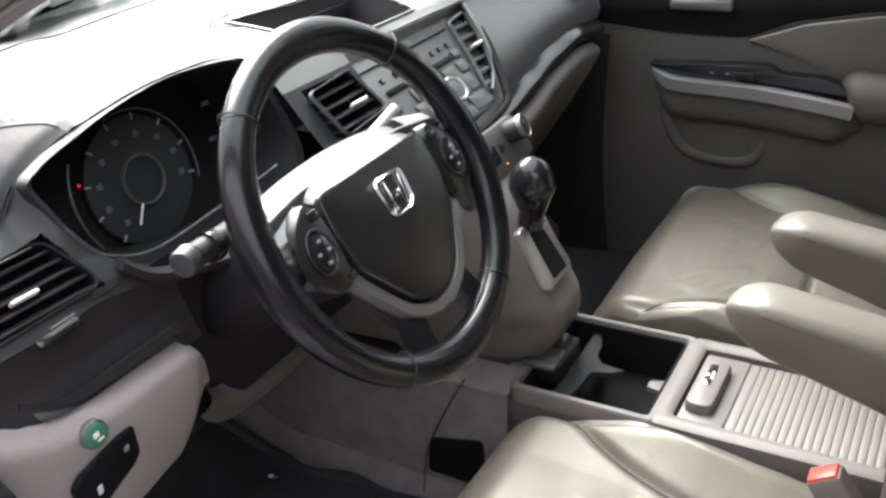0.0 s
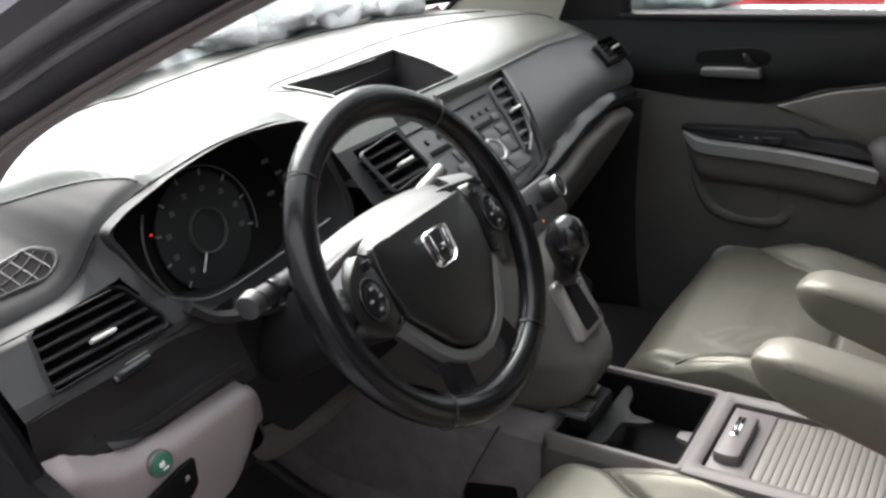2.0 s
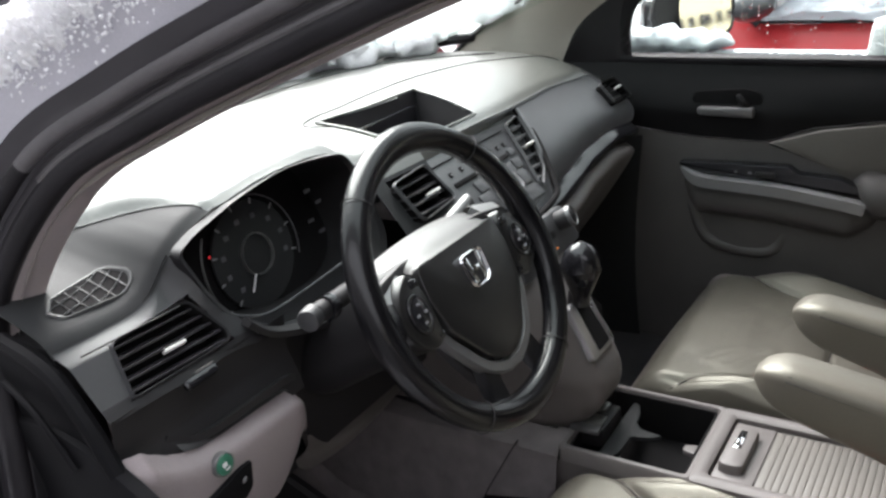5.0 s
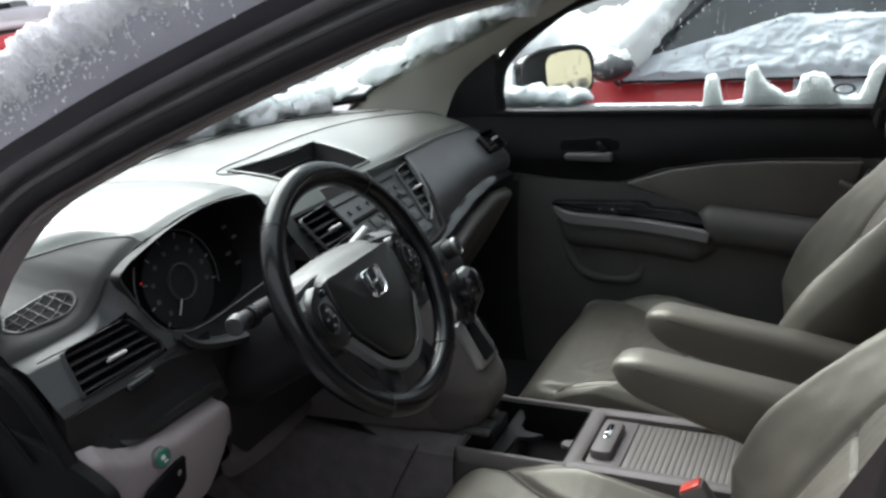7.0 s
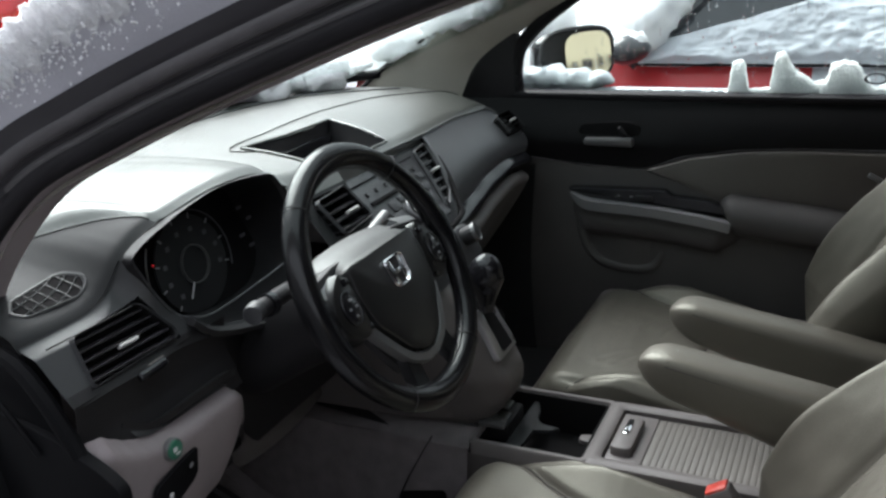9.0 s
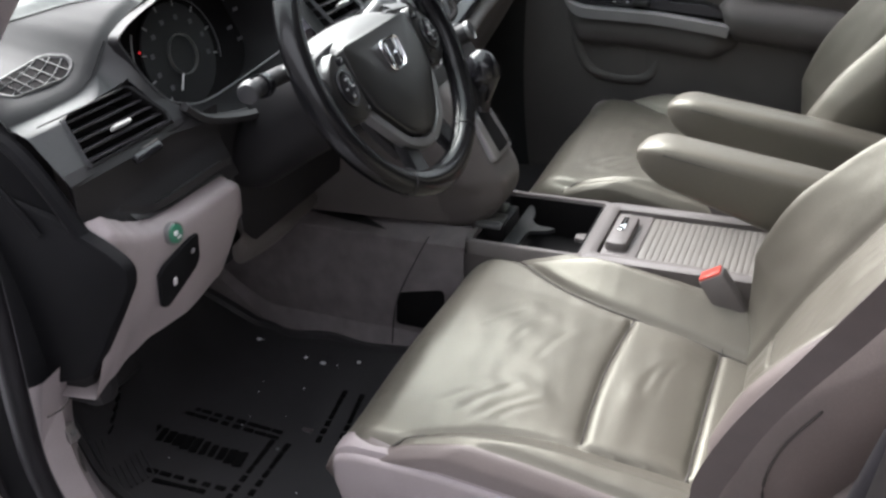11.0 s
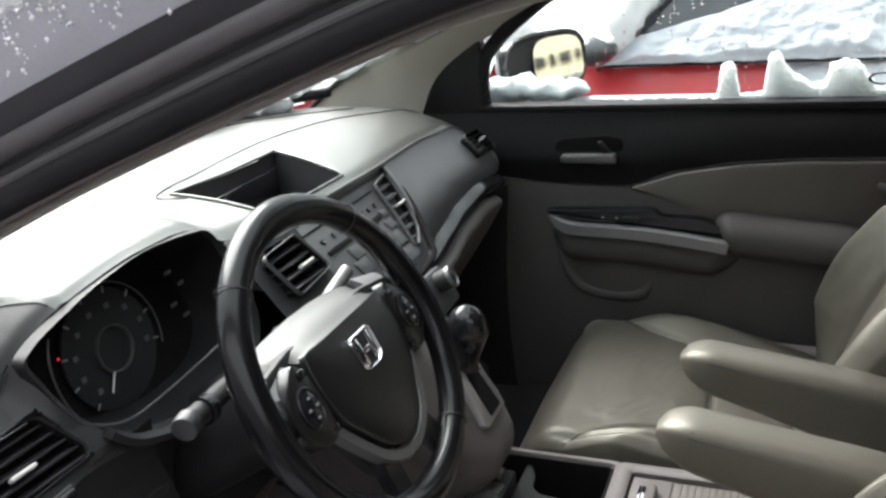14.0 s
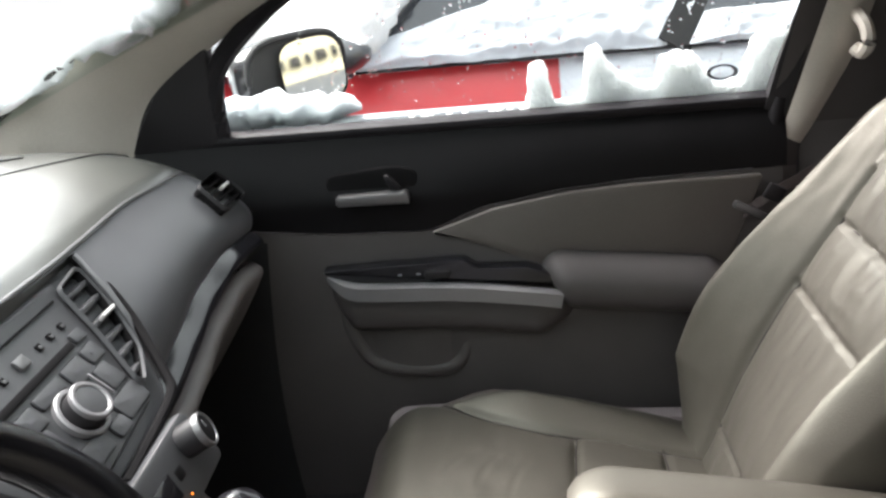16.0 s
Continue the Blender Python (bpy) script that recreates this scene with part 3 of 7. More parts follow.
v, f = grid(bonnet_snow, 110, 60)
tagged(link("bonnet_snow", v, f, SNOW, sharp=80), "lumpy melting snow lying on the bonnet", "snow", kind="stuff")
lump("windscreen_snow", [ws_point(-0.66 + 1.30 * i / 90, 0.05 + 0.02 * math.sin(i * 0.7)) + Vector((0, 0.03, 0.012)) for i in range(91)],
     lambda g: 0.038 + 0.022 * math.sin(g * 31) * math.sin(g * 13), SNOW, None, "clumps of snow along the foot of the windscreen", 3, 0.6, 0.8, 16, "stuff")["category"] = "snow"
lump("windscreen_snow", [ws_point(0.645 - 0.02 * math.sin(i * 0.5), 0.06 + 0.75 * i / 60) + Vector((0.01, 0.03, 0.02)) for i in range(61)],
     lambda g: 0.034 + 0.014 * math.sin(g * 25), SNOW, None, "snow stuck along the far side of the windscreen", 9, 0.6, 0.8, 16, "stuff")["category"] = "snow"
lump("windscreen_snow", [ws_point(0.10 + 0.50 * i / 50, 0.035 + 0.012 * math.sin(i * 0.9)) + Vector((0, 0.02, 0.0)) for i in range(51)],
     lambda g: 0.036 + 0.012 * math.sin(g * 23), SNOW, None, "low ridge of snow at the windscreen's far foot", 17, 0.6, 0.9, 16, "stuff")["category"] = "snow"


def sheet(a, b):
    """Unseen snow added on the upper far windscreen to shade the passenger side."""
    sv = 0.46 + 0.54 * b
    x0 = 0.58 - 0.12 * min(1, (sv - 0.46) / 0.45)
    x = x0 + (0.70 - x0) * a
    p = ws_point(x, sv)
    e = min(1, 9 * min(a + 0.02, b + 0.02))
    return p + Vector((0, 0.3, 0.95)) * (0.006 + 0.030 * e * (1 + 0.5 * noise.noise(p * 9) + 0.3 * noise.noise(p * 30)))


v, f = grid(sheet, 50, 50)
tagged(link("windscreen_snow", v, f, SNOW, sharp=80), "unseen snow added on the windscreen to shade the passenger side", "snow", kind="stuff")
CRUST = [[p for p in sorted(offset_loop(o_, s_), key=lambda p: -p.y) if p.z > 1.17 and p.y > -0.64] for o_, s_ in ((0.086, 0.036), (0.146, 0.046))]
CRUST = [smoothed(c, 500) for c in CRUST]


def crust(a, b):
    """Wet snow caked on the pillar: ragged and thin below, heaped and rounded along the top."""
    i = int(round(a * 499))
    p = CRUST[0][i].lerp(CRUST[1][i], b)
    q = p * 1.0
    edge = 0.12 + 0.24 * noise.noise(q * 14) + 0.20 * noise.noise(q * 45 + Vector((3, 0, 0))) + 0.14 * noise.noise(q * 120)
    k = max(0, min(1, (b - edge) / 0.45))
    c = max(0, min(1, (b - edge - 0.24) / 0.22))
    heap = 0.030 * c * c * (3 - 2 * c) + 0.0045 * min(1, k * 14)
    heap *= 1 + 0.30 * noise.noise(q * 24) + 0.25 * noise.noise(q * 62 + Vector((0, 5, 0)))
    fine = (0.0045 * noise.noise(q * 130) + 0.0034 * noise.noise(q * 300)) * min(1, k * 4)
    end = math.sqrt(max(0, 1 - max(0, (b - 0.82) / 0.18) ** 2))
    return p + Vector((-0.74, 0.12, 0.66)) * ((heap + fine) * end - 0.003)


v, f = grid(crust, 499, 80)
tagged(link("pillar_snow", v, f, SNOW, sharp=80), "thick wet snow caked on the front pillar", "snow", kind="stuff")

# ---- passenger door ----
door = thing("passenger_door", "closed front passenger door with black upper trim and taupe panels", "car door", kind="structure")

door.location = (0, -0.145, -0.008)


def door_x(y, z):
    """The inner face of the door."""
    return 0.705 + 0.035 * max(0, min(1, (z - 0.93) / 0.10)) - 0.02 * max(0, (y - 0.2)) - 0.012 * math.sin(max(0, min(1, (0.9 - z) / 0.5)) * math.pi)


def black_edge(y):
    """The lower edge of the door's black upper trim."""
    return lerp_table(y, [(-0.55, 0.937), (-0.432, 0.936), (-0.282, 0.933), (-0.17, 0.926), (-0.051, 0.908), (0.062, 0.871), (0.194, 0.874), (0.359, 0.889), (0.5, 0.902)])


v, f = grid(lambda a, b: (door_x(0.52 - 1.02 * a, z := 0.27 + (black_edge(0.52 - 1.02 * a) - 0.27) * b), 0.52 - 1.02 * a, z), 60, 36)
link("door_panel", v, f, TAUPE_PANEL, door, "taupe moulded door panel")


# kick panel and its rounded edge between dash and door, footwell shade painted dark
v, f = grid(lambda a, b: (0.690 - 0.020 * a - 0.008 * math.sin(math.pi * min(1, 2 * a)), 0.322 + 0.60 * a + 0.02 * math.sin(math.pi * b), 0.26 + (0.872 - 0.26) * b), 20, 20)
link("kick_panel", v, f, END_GREY, door, "kick panel beside the footwell, its shade painted dark")


def upper_fn(a, b):
    y = 0.53 - 1.035 * a
    z0 = black_edge(y) + 0.002
    z = z0 + (1.036 - z0) * b
    return door_x(y, z) - 0.010 * math.sin(math.pi * min(1, b * 1.0)) - 0.004, y, z


v, f = grid(upper_fn, 60, 14)
link("upper_trim", v, f, TRIM_BLACK, door, "black upper door trim")
part("window_sill", box(0.752, 0.0, 1.035, 0.05, 1.05, 0.016, 0.006), RUBBER, door, "black window sill seal")
# leather inset above the arm rest
ins = [(-0.47, 0.930), (-0.28, 0.928), (-0.17, 0.921), (-0.051, 0.902), (0.0, 0.885), (0.055, 0.868), (-0.03, 0.842), (-0.108, 0.806), (-0.20, 0.780), (-0.415, 0.770)]
part("leather_inset", slab(rounded([(-y, z) for y, z in ins], 0.01), 0.008, basis((0.704, 0, 0), (0, -1, 0), (0, 0, 1)), 0.004), INSET, door, "taupe padded inset")
# the arm rest with its pull, black switch panel and silver lip
pull = smoothed([(0.225, 0.834), (0.16, 0.828), (0.02, 0.822), (-0.10, 0.806), (-0.175, 0.790)], 30)


def pull_fn(a, b):
    p = pull[int(round(a * 29))]
    ang = math.pi * b
    depth = 0.045 * min(1, 0.35 + a * 4) * min(1, 0.15 + (1 - a) * 4)
    return 0.705 - depth * math.sin(ang) ** 0.7, p.x, p.y - 0.03 - 0.085 * (1 - math.cos(ang)) / 2 * min(1, 0.4 + a * 4) * min(1, 0.35 + (1 - a) * 3) - 0.01


v, f = grid(pull_fn, 29, 14)
link("arm_ledge", v, f, TAUPE_PANEL, door)
lip = [(0.664 - 0.012 * min(1, i / 6), p.x, p.y - 0.035 + 0.012 * max(0, 1 - i / 5) - 0.004 * math.sin(i / 29 * math.pi)) for i, p in enumerate(pull[:27])]
PROF = [(-0.012, -0.013), (-0.014, 0.002), (-0.012, 0.010), (-0.004, 0.014), (0.004, 0.014), (0.010, 0.010), (0.010, -0.013)]
fr = frames_along([Vector(p) for p in lip])
v = [p + sd * a_ * min(1, 0.5 + i / 8) + w * (b_ * min(1, 0.25 + i / 7) + 0.006 * max(0, 1 - i / 6)) for i, (p, sd, w) in enumerate(fr) for a_, b_ in PROF]
f = [(i * 7 + j, (i + 1) * 7 + j, (i + 1) * 7 + (j + 1) % 7, i * 7 + (j + 1) % 7) for i in range(len(fr) - 1) for j in range(7)] + [tuple(range(7))[::-1], tuple((len(fr) - 1) * 7 + j for j in range(7))]
link("silver_lip", v, f, SILVER_PAINT, door, "satin silver pull trim")
blk = [(0.232, 0.826), (0.13, 0.830), (0.0, 0.832), (-0.018, 0.818), (-0.10, 0.814), (-0.135, 0.800), (-0.165, 0.780), (-0.06, 0.786), (0.10, 0.793), (0.200, 0.797)]
part("switch_panel", slab(rounded([(-y, z) for y, z in blk], 0.006), 0.028, basis((0.686, 0, 0), (0, -1, 0), (0, 0, 1)), 0.003), GLOSS_BLACK, door, "gloss black switch panel")
for yy in (0.075, 0.105):
    part("switch_mark", box(0.6555, yy, 0.815, 0.003, 0.007, 0.003, 0.001), GREY_MARK, door)
part("window_switch", box(0.655, 0.045, 0.813, 0.012, 0.04, 0.012, 0.003), BLACK, door)


def rest_fn(a, b):
    ang = 2 * math.pi * b
    end = math.sin(min(1, 0.12 + a / 0.14) * math.pi / 2) ** 0.6
    y = -0.118 - 0.305 * a - 0.03 * (1 - math.sin(ang)) / 2 * max(0, 1 - 4 * a)
    w = 0.048 * end * min(1, 0.5 + 4 * (1 - a))
    return 0.690 - 0.055 * math.cos(ang) * end, y, 0.782 + w * math.sin(ang) - 0.030 * a


v, f = grid(rest_fn, 24, 18, close_v=True, caps=True)
link("arm_rest", v, f, TAUPE_PANEL, door, "padded taupe arm rest")
# the map pocket
pk = smoothed([(0.214, 0.740), (0.202, 0.694), (0.180, 0.652), (0.150, 0.632), (0.105, 0.624), (0.050, 0.622), (0.022, 0.638), (0.006, 0.675)], 30)
v, f = sweep([(0.690 + 0.012 * abs(i / 29 - 0.5) ** 2 * 4, p.x, p.y) for i, p in enumerate(pk)], ring(0.012, 12, 0.008), up=(1, 0, 0))
link("pocket_lip", v, f, TAUPE_PANEL, door, sharp=80)
v, f = grid(lambda a, b: (0.697 - 0.012 * math.sin(math.pi * a), 0.185 - 0.165 * a, 0.63 + 0.09 * b), 12, 6)
link("pocket_back", v, f, TAUPE_PANEL, door)
part("handle_bowl", slab(rounded([(-0.215, 0.918), (-0.215, 0.975), (-0.10, 0.985), (-0.065, 0.975), (-0.065, 0.918)], 0.02), 0.006, basis((0.704, 0, 0), (0, -1, 0), (0, 0, 1)), 0.006), DEEP, door, "flat plate painted with the handle recess's shade")
part("door_handle", slab(rounded([(-0.197, 0.928), (-0.197, 0.945), (-0.08, 0.948), (-0.078, 0.926)], 0.007), 0.016, basis((0.692, 0, 0), (0, -1, 0), (0, 0, 1)), 0.005), SATIN, door, "satin grey inner handle")
part("lock_knob", slab(rounded([(-0.108, 0.948), (-0.118, 0.972), (-0.11, 0.974), (-0.09, 0.950)], 0.003), 0.010, basis((0.692, 0, 0), (0, -1, 0), (0, 0, 1)), 0.003), BLACK, door)
part("outer_skin", box(0.835, 0.0, 0.68, 0.03, 1.1, 0.72, 0.012), PAINT, door, "grey painted outer skin")
# window pane with its frame
wg = part("window_pane", box(0.775, -0.04, 1.20, 0.005, 1.04, 0.36, 0), GLASS, door, "clear side window", smooth=False)
wg.visible_shadow = False
sail = [(-0.545, 1.02), (-0.50, 1.14), (-0.435, 1.21), (-0.375, 1.225), (-0.385, 1.03)]
part("sail_panel", slab(rounded([(y, z) for y, z in sail], 0.015), 0.03, basis((0.755, 0, 0), (0, -1, 0), (0, 0, 1)), 0.008), BLACK, door, "black corner panel")
v, f = sweep(smoothed([(0.745, 0.385, 1.03), (0.74, 0.37, 1.15), (0.725, 0.25, 1.255), (0.70, 0.10, 1.32), (0.66, -0.30, 1.405), (0.655, -0.52, 1.40)], 40), ring(0.017, 8))
link("window_frame", v, f, RUBBER, door, "black window frame")
v, f = sweep(smoothed([(0.742, -0.492, 1.02), (0.738, -0.514, 1.10), (0.728, -0.545, 1.20), (0.70, -0.60, 1.38)], 16), [(-0.02, -0.016), (0.02, -0.016), (0.02, 0.016), (-0.02, 0.016)])
link("rear_frame", v, f, BLACK, door)
v, f = sweep(smoothed([(0.722, -0.425, 0.60), (0.722, -0.442, 0.76), (0.723, -0.463, 0.87), (0.727, -0.480, 0.95), (0.732, -0.498, 1.04)], 20), ring(0.014, 10))
link("door_seal", v, f, RUBBER, door, "black rubber seal")
part("window_mark", disc(basis((0.770, -0.420, 1.077), (0, -1, 0), (0, 0, 1)) @ Matrix.Diagonal((1, 0.5, 1, 1)), 0.024, 0.002, hollow=0.018), DARK_PAINT, door, "oval mark on the pane")

# far door post and belt
bp = thing("far_door_post", "pale trim on the far door post with a seat belt guide", "pillar", kind="structure")
bp.location = (0, -0.148, -0.01)
v, f = grid(lambda a, b: (0.722 - 0.07 * a + 0.012 * b - 0.010 * math.sin(math.pi * b), -0.496 - 0.10 * a - (0.036 + 0.03 * min(1, 3 * a)) * b, 0.985 + 0.42 * a - 0.02 * b), 14, 10)
link("post_cover", v, f, PILLAR, bp, "cream post trim")
v, f = grid(lambda a, b: (0.744 - 0.07 * a, -0.455 - 0.10 * a - 0.46 * b, 0.90 + 0.50 * a), 8, 4)
link("post_lining", v, f, TAUPE_PANEL, bp)
v, f = grid(lambda a, b: (0.74, -0.47 - 0.20 * b - 0.03 * a, 0.35 + 0.65 * a), 8, 4)
link("post_lower", v, f, GREY_PLASTIC, bp)
tube("coat_hook", smoothed([(0.69, -0.585, 1.165), (0.665, -0.59, 1.150), (0.655, -0.592, 1.128), (0.665, -0.588, 1.112), (0.675, -0.58, 1.118)], 16), 0.010, PILLAR, bp, "pale moulded hook")
lr = thing("rear_glass", "dark tinted rear side windows and tailgate", "car window", kind="structure")
for sx in (-1, 1):
    part("tinted_pane", box(0, 0, 0, 0.01, 1.80, 0.50, 0, pose(sx * 0.69, -1.68, 1.24, 0, -14 * sx)), GLOSS_BLACK, lr, smooth=False)
part("tailgate_glass", box(0, -2.45, 1.30, 1.3, 0.03, 0.42, 0), GLOSS_BLACK, lr, smooth=False)
rear = thing("rear_side", "plain grey rear side of the cabin with a window", "car side", kind="structure")
part("rear_door_panel", box(0.75, -1.6, 0.70, 0.04, 1.85, 0.70), TAUPE_PANEL, rear)
part("rear_door_panel", box(-0.75, -1.65, 0.70, 0.04, 1.85, 0.70), TAUPE_PANEL, rear)
part("roof_rail", box(0.64, -1.4, 1.43, 0.16, 2.3, 0.08, 0.02), LINER, rear)
part("roof_rail", box(-0.655, -1.75, 1.43, 0.14, 1.7, 0.08, 0.02), LINER, rear)
part("tail_panel", box(0, -2.56, 1.0, 1.56, 0.04, 1.2, 0.01), BLACK, rear)

# ---- interior mirror ----
rv = thing("interior_mirror", "dark interior mirror hanging under the windscreen top", "mirror")
RVM = pose(-0.085, 0.0, 1.382, 12, 0, 14)
part("housing", slab(rounded([(-0.12, -0.036), (0.12, -0.036), (0.125, 0.036), (-0.125, 0.036)], 0.018), 0.03, RVM @ pose(0, 0.0, 0, 90), 0.008), BLACK, rv)
part("glass", slab(rounded([(-0.112, -0.03), (0.112, -0.03), (0.116, 0.03), (-0.116, 0.03)], 0.014), 0.002, RVM @ pose(0, -0.031, 0, 90), 0), MIRROR, rv, "silvered mirror glass", smooth=False)
part("dipping_tab", box(0, -0.012, -0.043, 0.022, 0.012, 0.014, 0.004, RVM), BLACK, rv)
tube("stem", [RVM @ Vector((0, 0, 0.01)), RVM @ Vector((0, 0.03, 0.05)), Vector((-0.085, 0.03, 1.46))], 0.011, BLACK, rv)
# water and snow specks on the passenger window
random.seed(11)
V, F = [], []
for i in range(330):
    run = i % 3 == 0
    y, z = random.uniform(-0.62, 0.10), random.uniform(1.05, 1.36)
    for j in range(random.randint(2, 5) if run else 1):
        r = random.uniform(0.0009, 0.0022) * (1 if j else 1.2)
        c = Vector((0.7785, y + random.uniform(-0.002, 0.002), z + 0.008 * j))
        b0 = len(V)
        V += [c + Vector((0, r * math.cos(k * math.pi / 3), r * 1.3 * math.sin(k * math.pi / 3))) for k in range(6)] + [c + Vector((r * 0.8, 0, 0))]
        F += [(b0 + k, b0 + (k + 1) % 6, b0 + 6) for k in range(6)]
tagged(link("window_drops", V, F, DROP), "melting snow drops running down the passenger window", "water drops", kind="stuff")

# grains of snow clinging beside the thick band
random.seed(21)
V, F = [], []
G0, G1 = offset_loop(0.080, 0.044), offset_loop(0.13, 0.050)
idx = [i for i, p in enumerate(loop) if p.z > 1.18 and p.y > -0.60]
for i in range(1800):
    k_ = random.choice(idx)
    c = G0[k_].lerp(G1[k_], random.random() ** 0.45) + Vector((random.uniform(-0.01, 0.01), random.uniform(-0.01, 0.01), random.uniform(-0.01, 0.01)))
    c.x = c.x * 1.0 - 0.004
    r = random.uniform(0.0008, 0.0024)
    b0 = len(V)
    V += [c + Vector(d) * r * random.uniform(0.7, 1.3) for d in ((1, 0, 0), (-1, 0, 0), (0, 1, 0), (0, -1, 0), (0, 0, 1), (0, 0, -1))]
    F += [(b0 + a_, b0 + b_, b0 + c_) for a_, b_, c_ in ((0, 2, 4), (2, 1, 4), (1, 3, 4), (3, 0, 4), (2, 0, 5), (1, 2, 5), (3, 1, 5), (0, 3, 5))]
tagged(link("snow_grains", V, F, SNOW), "loose grains of snow on the painted pillar", "snow", kind="stuff")

# ---- dashboard ----
KM = basis((0.02, 0.255, 1.030), (1, 0, 0), (0, 0.72, 0.69))
dash = thing("dashboard", "charcoal dashboard with a raised cluster hood and grey face", "dashboard")
RIDGE_Y = [(-0.75, 0.272), (-0.70, 0.270), (-0.60, 0.262), (-0.54, 0.262), (-0.47, 0.256), (-0.38, 0.254), (-0.31, 0.260), (-0.25, 0.268), (-0.21, 0.272), (-0.12, 0.262), (0.03, 0.255), (0.17, 0.255), (0.40, 0.268), (0.55, 0.258), (0.70, 0.245)]
RIDGE_Z = [(-0.75, 1.018), (-0.70, 1.018), (-0.66, 1.020), (-0.64, 1.024), (-0.62, 1.037), (-0.605, 1.055), (-0.59, 1.073), (-0.55, 1.092), (-0.517, 1.100), (-0.49, 1.107), (-0.444, 1.114), (-0.40, 1.117), (-0.35, 1.115), (-0.30, 1.108), (-0.275, 1.099), (-0.255, 1.084), (-0.24, 1.073), (-0.22, 1.062), (-0.12, 1.056), (0.03, 1.045), (0.40, 1.036), (0.55, 1.028), (0.70, 1.020)]
END_SEAM = [(-0.75, 0.585), (-0.70, 0.535), (-0.65, 0.475), (-0.595, 0.395), (-0.56, 0.340), (-0.535, 0.298), (-0.52, 0.258), (-0.50, 0.20)]
SOFT = {}


def soft_table(x, table, r=0.014):
    """A value from the rows, averaged over a short stretch so that no kink is left."""
    key = (round(x, 5), table[0], len(table))
    if key not in SOFT:
        SOFT[key] = sum(lerp_table(x + r * k / 4, table) for k in range(-4, 5)) / 9
    return SOFT[key]


def top_point(x, g):
    """On the dash top: g is 0 at its rear edge and 1 under the windscreen."""
    y0, z0 = soft_table(x, RIDGE_Y), soft_table(x, RIDGE_Z)
    y1, z1 = ws_base(x) + 0.02, 1.072
    y = y0 + (y1 - y0) * g
    k = min(1, max(0, (x + 0.33) / 0.12))
    z = z0 + (z1 - z0) * g + 0.026 * math.sin(math.pi * min(1, g * 1.1) ** 0.7) * (0.6 + 0.4 * k * k * (3 - 2 * k))
    z -= 0.006 * math.exp(-(g / 0.02) ** 2)
    # the pad swells above the seam at the driver's end and rolls down into it
    s = y - soft_table(x, END_SEAM, 0.02)
    k = min(1, max(0, (-0.575 - x) / 0.09))
    fade = 1 - g ** 3
    z += k * k * (3 - 2 * k) * fade * 0.024 * math.exp(min(0, s) / 0.05)
    k = min(1, max(0, (-0.50 - x) / 0.05))
    z += k * k * (3 - 2 * k) * fade * 0.018 * (1 - math.exp(-max(0, s) / 0.022))
    z -= 0.055 * max(0, (x - 0.56) / 0.12) ** 1.5
    return Vector((x, y, z))


def in_pocket(p):
    left = -0.116
    right = 0.113 + (p.y - 0.262) * 0.32
    return left < p.x < right and 0.272 < p.y < 0.428


xs = [-0.748 + 1.47 * i / 240 for i in range(241)]
gs = [(j / 70) ** 1.35 for j in range(71)]
V, F = [], []
for x in xs:
    for g in gs:
        V.append(top_point(x, g))
for i in range(240):
    for j in range(70):
        c = (V[i * 71 + j] + V[(i + 1) * 71 + j + 1]) / 2
        if not in_pocket(c):
            F.append((i * 71 + j, (i + 1) * 71 + j, (i + 1) * 71 + j + 1, i * 71 + j + 1))
link("top_pad", V, F, DASH, dash, "charcoal soft top pad")


def top_at(x, y):
    y0, y1 = soft_table(x, RIDGE_Y), ws_base(x) + 0.02
    return top_point(x, max(0, min(1, (y - y0) / (y1 - y0))))


def end_fn(a, b):
    """A matt sheet just over the pad, ridge to seam, darkened for the dash end's shade."""
    x = -0.749 + 0.236 * a
    y0, y1 = soft_table(x, RIDGE_Y) - 0.0015, soft_table(x, END_SEAM, 0.02)
    p = top_at(x, y0 + (max(y1, y0 + 0.0006) - y0) * b)
    return p + Vector((0, -0.0015 * (1 - b), 0.0018))


v, f = grid(end_fn, 110, 40)
link("end_pad", v, f, END_GREY, dash, "dash end below the seam, shade painted as darker grey")
tube("end_seam", [end_fn(i / 60, 1.0) for i in range(58)], 0.0016, BLACK, dash, "dark seam across the dash end")


def pocket_ring(k, drop):
    """The edge of the display pocket, dropped."""
    corners = [(-0.118, 0.271), (-0.118, 0.430), (0.169, 0.430), (0.117, 0.271)]
    out = []
    for i in range(4):
        a, b = Vector((*corners[i], 0)), Vector((*corners[(i + 1) % 4], 0))
        for j in range(k):
            p = a.lerp(b, j / k)
            z = top_at(p.x, p.y).z
            out.append(Vector((p.x, p.y, z + 0.001 - drop)))
    return out


lip0, lip1 = pocket_ring(12, 0.0), pocket_ring(12, 0.075)
cen = sum(lip1, Vector()) / len(lip1)
lip1 = [cen + (p - cen) * 0.86 for p in lip1]
n = len(lip0)
link("display_pocket", lip0 + lip1 + [cen], [(i, (i + 1) % n, n + (i + 1) % n, n + i) for i in range(n)] + [(n + i, n + (i + 1) % n, 2 * n) for i in range(n)],
     BLACK, dash, "deep black display pocket", smooth=False)
tube("pocket_rim", [p + Vector((0, 0, 0.001)) for p in lip0], 0.0022, DASH, dash, "", 8, closed=True)
part("display", box(0.025, 0.416, 1.030, 0.24, 0.008, 0.05, 0.003, None), GLOSS_BLACK, dash, "dark glossy display")
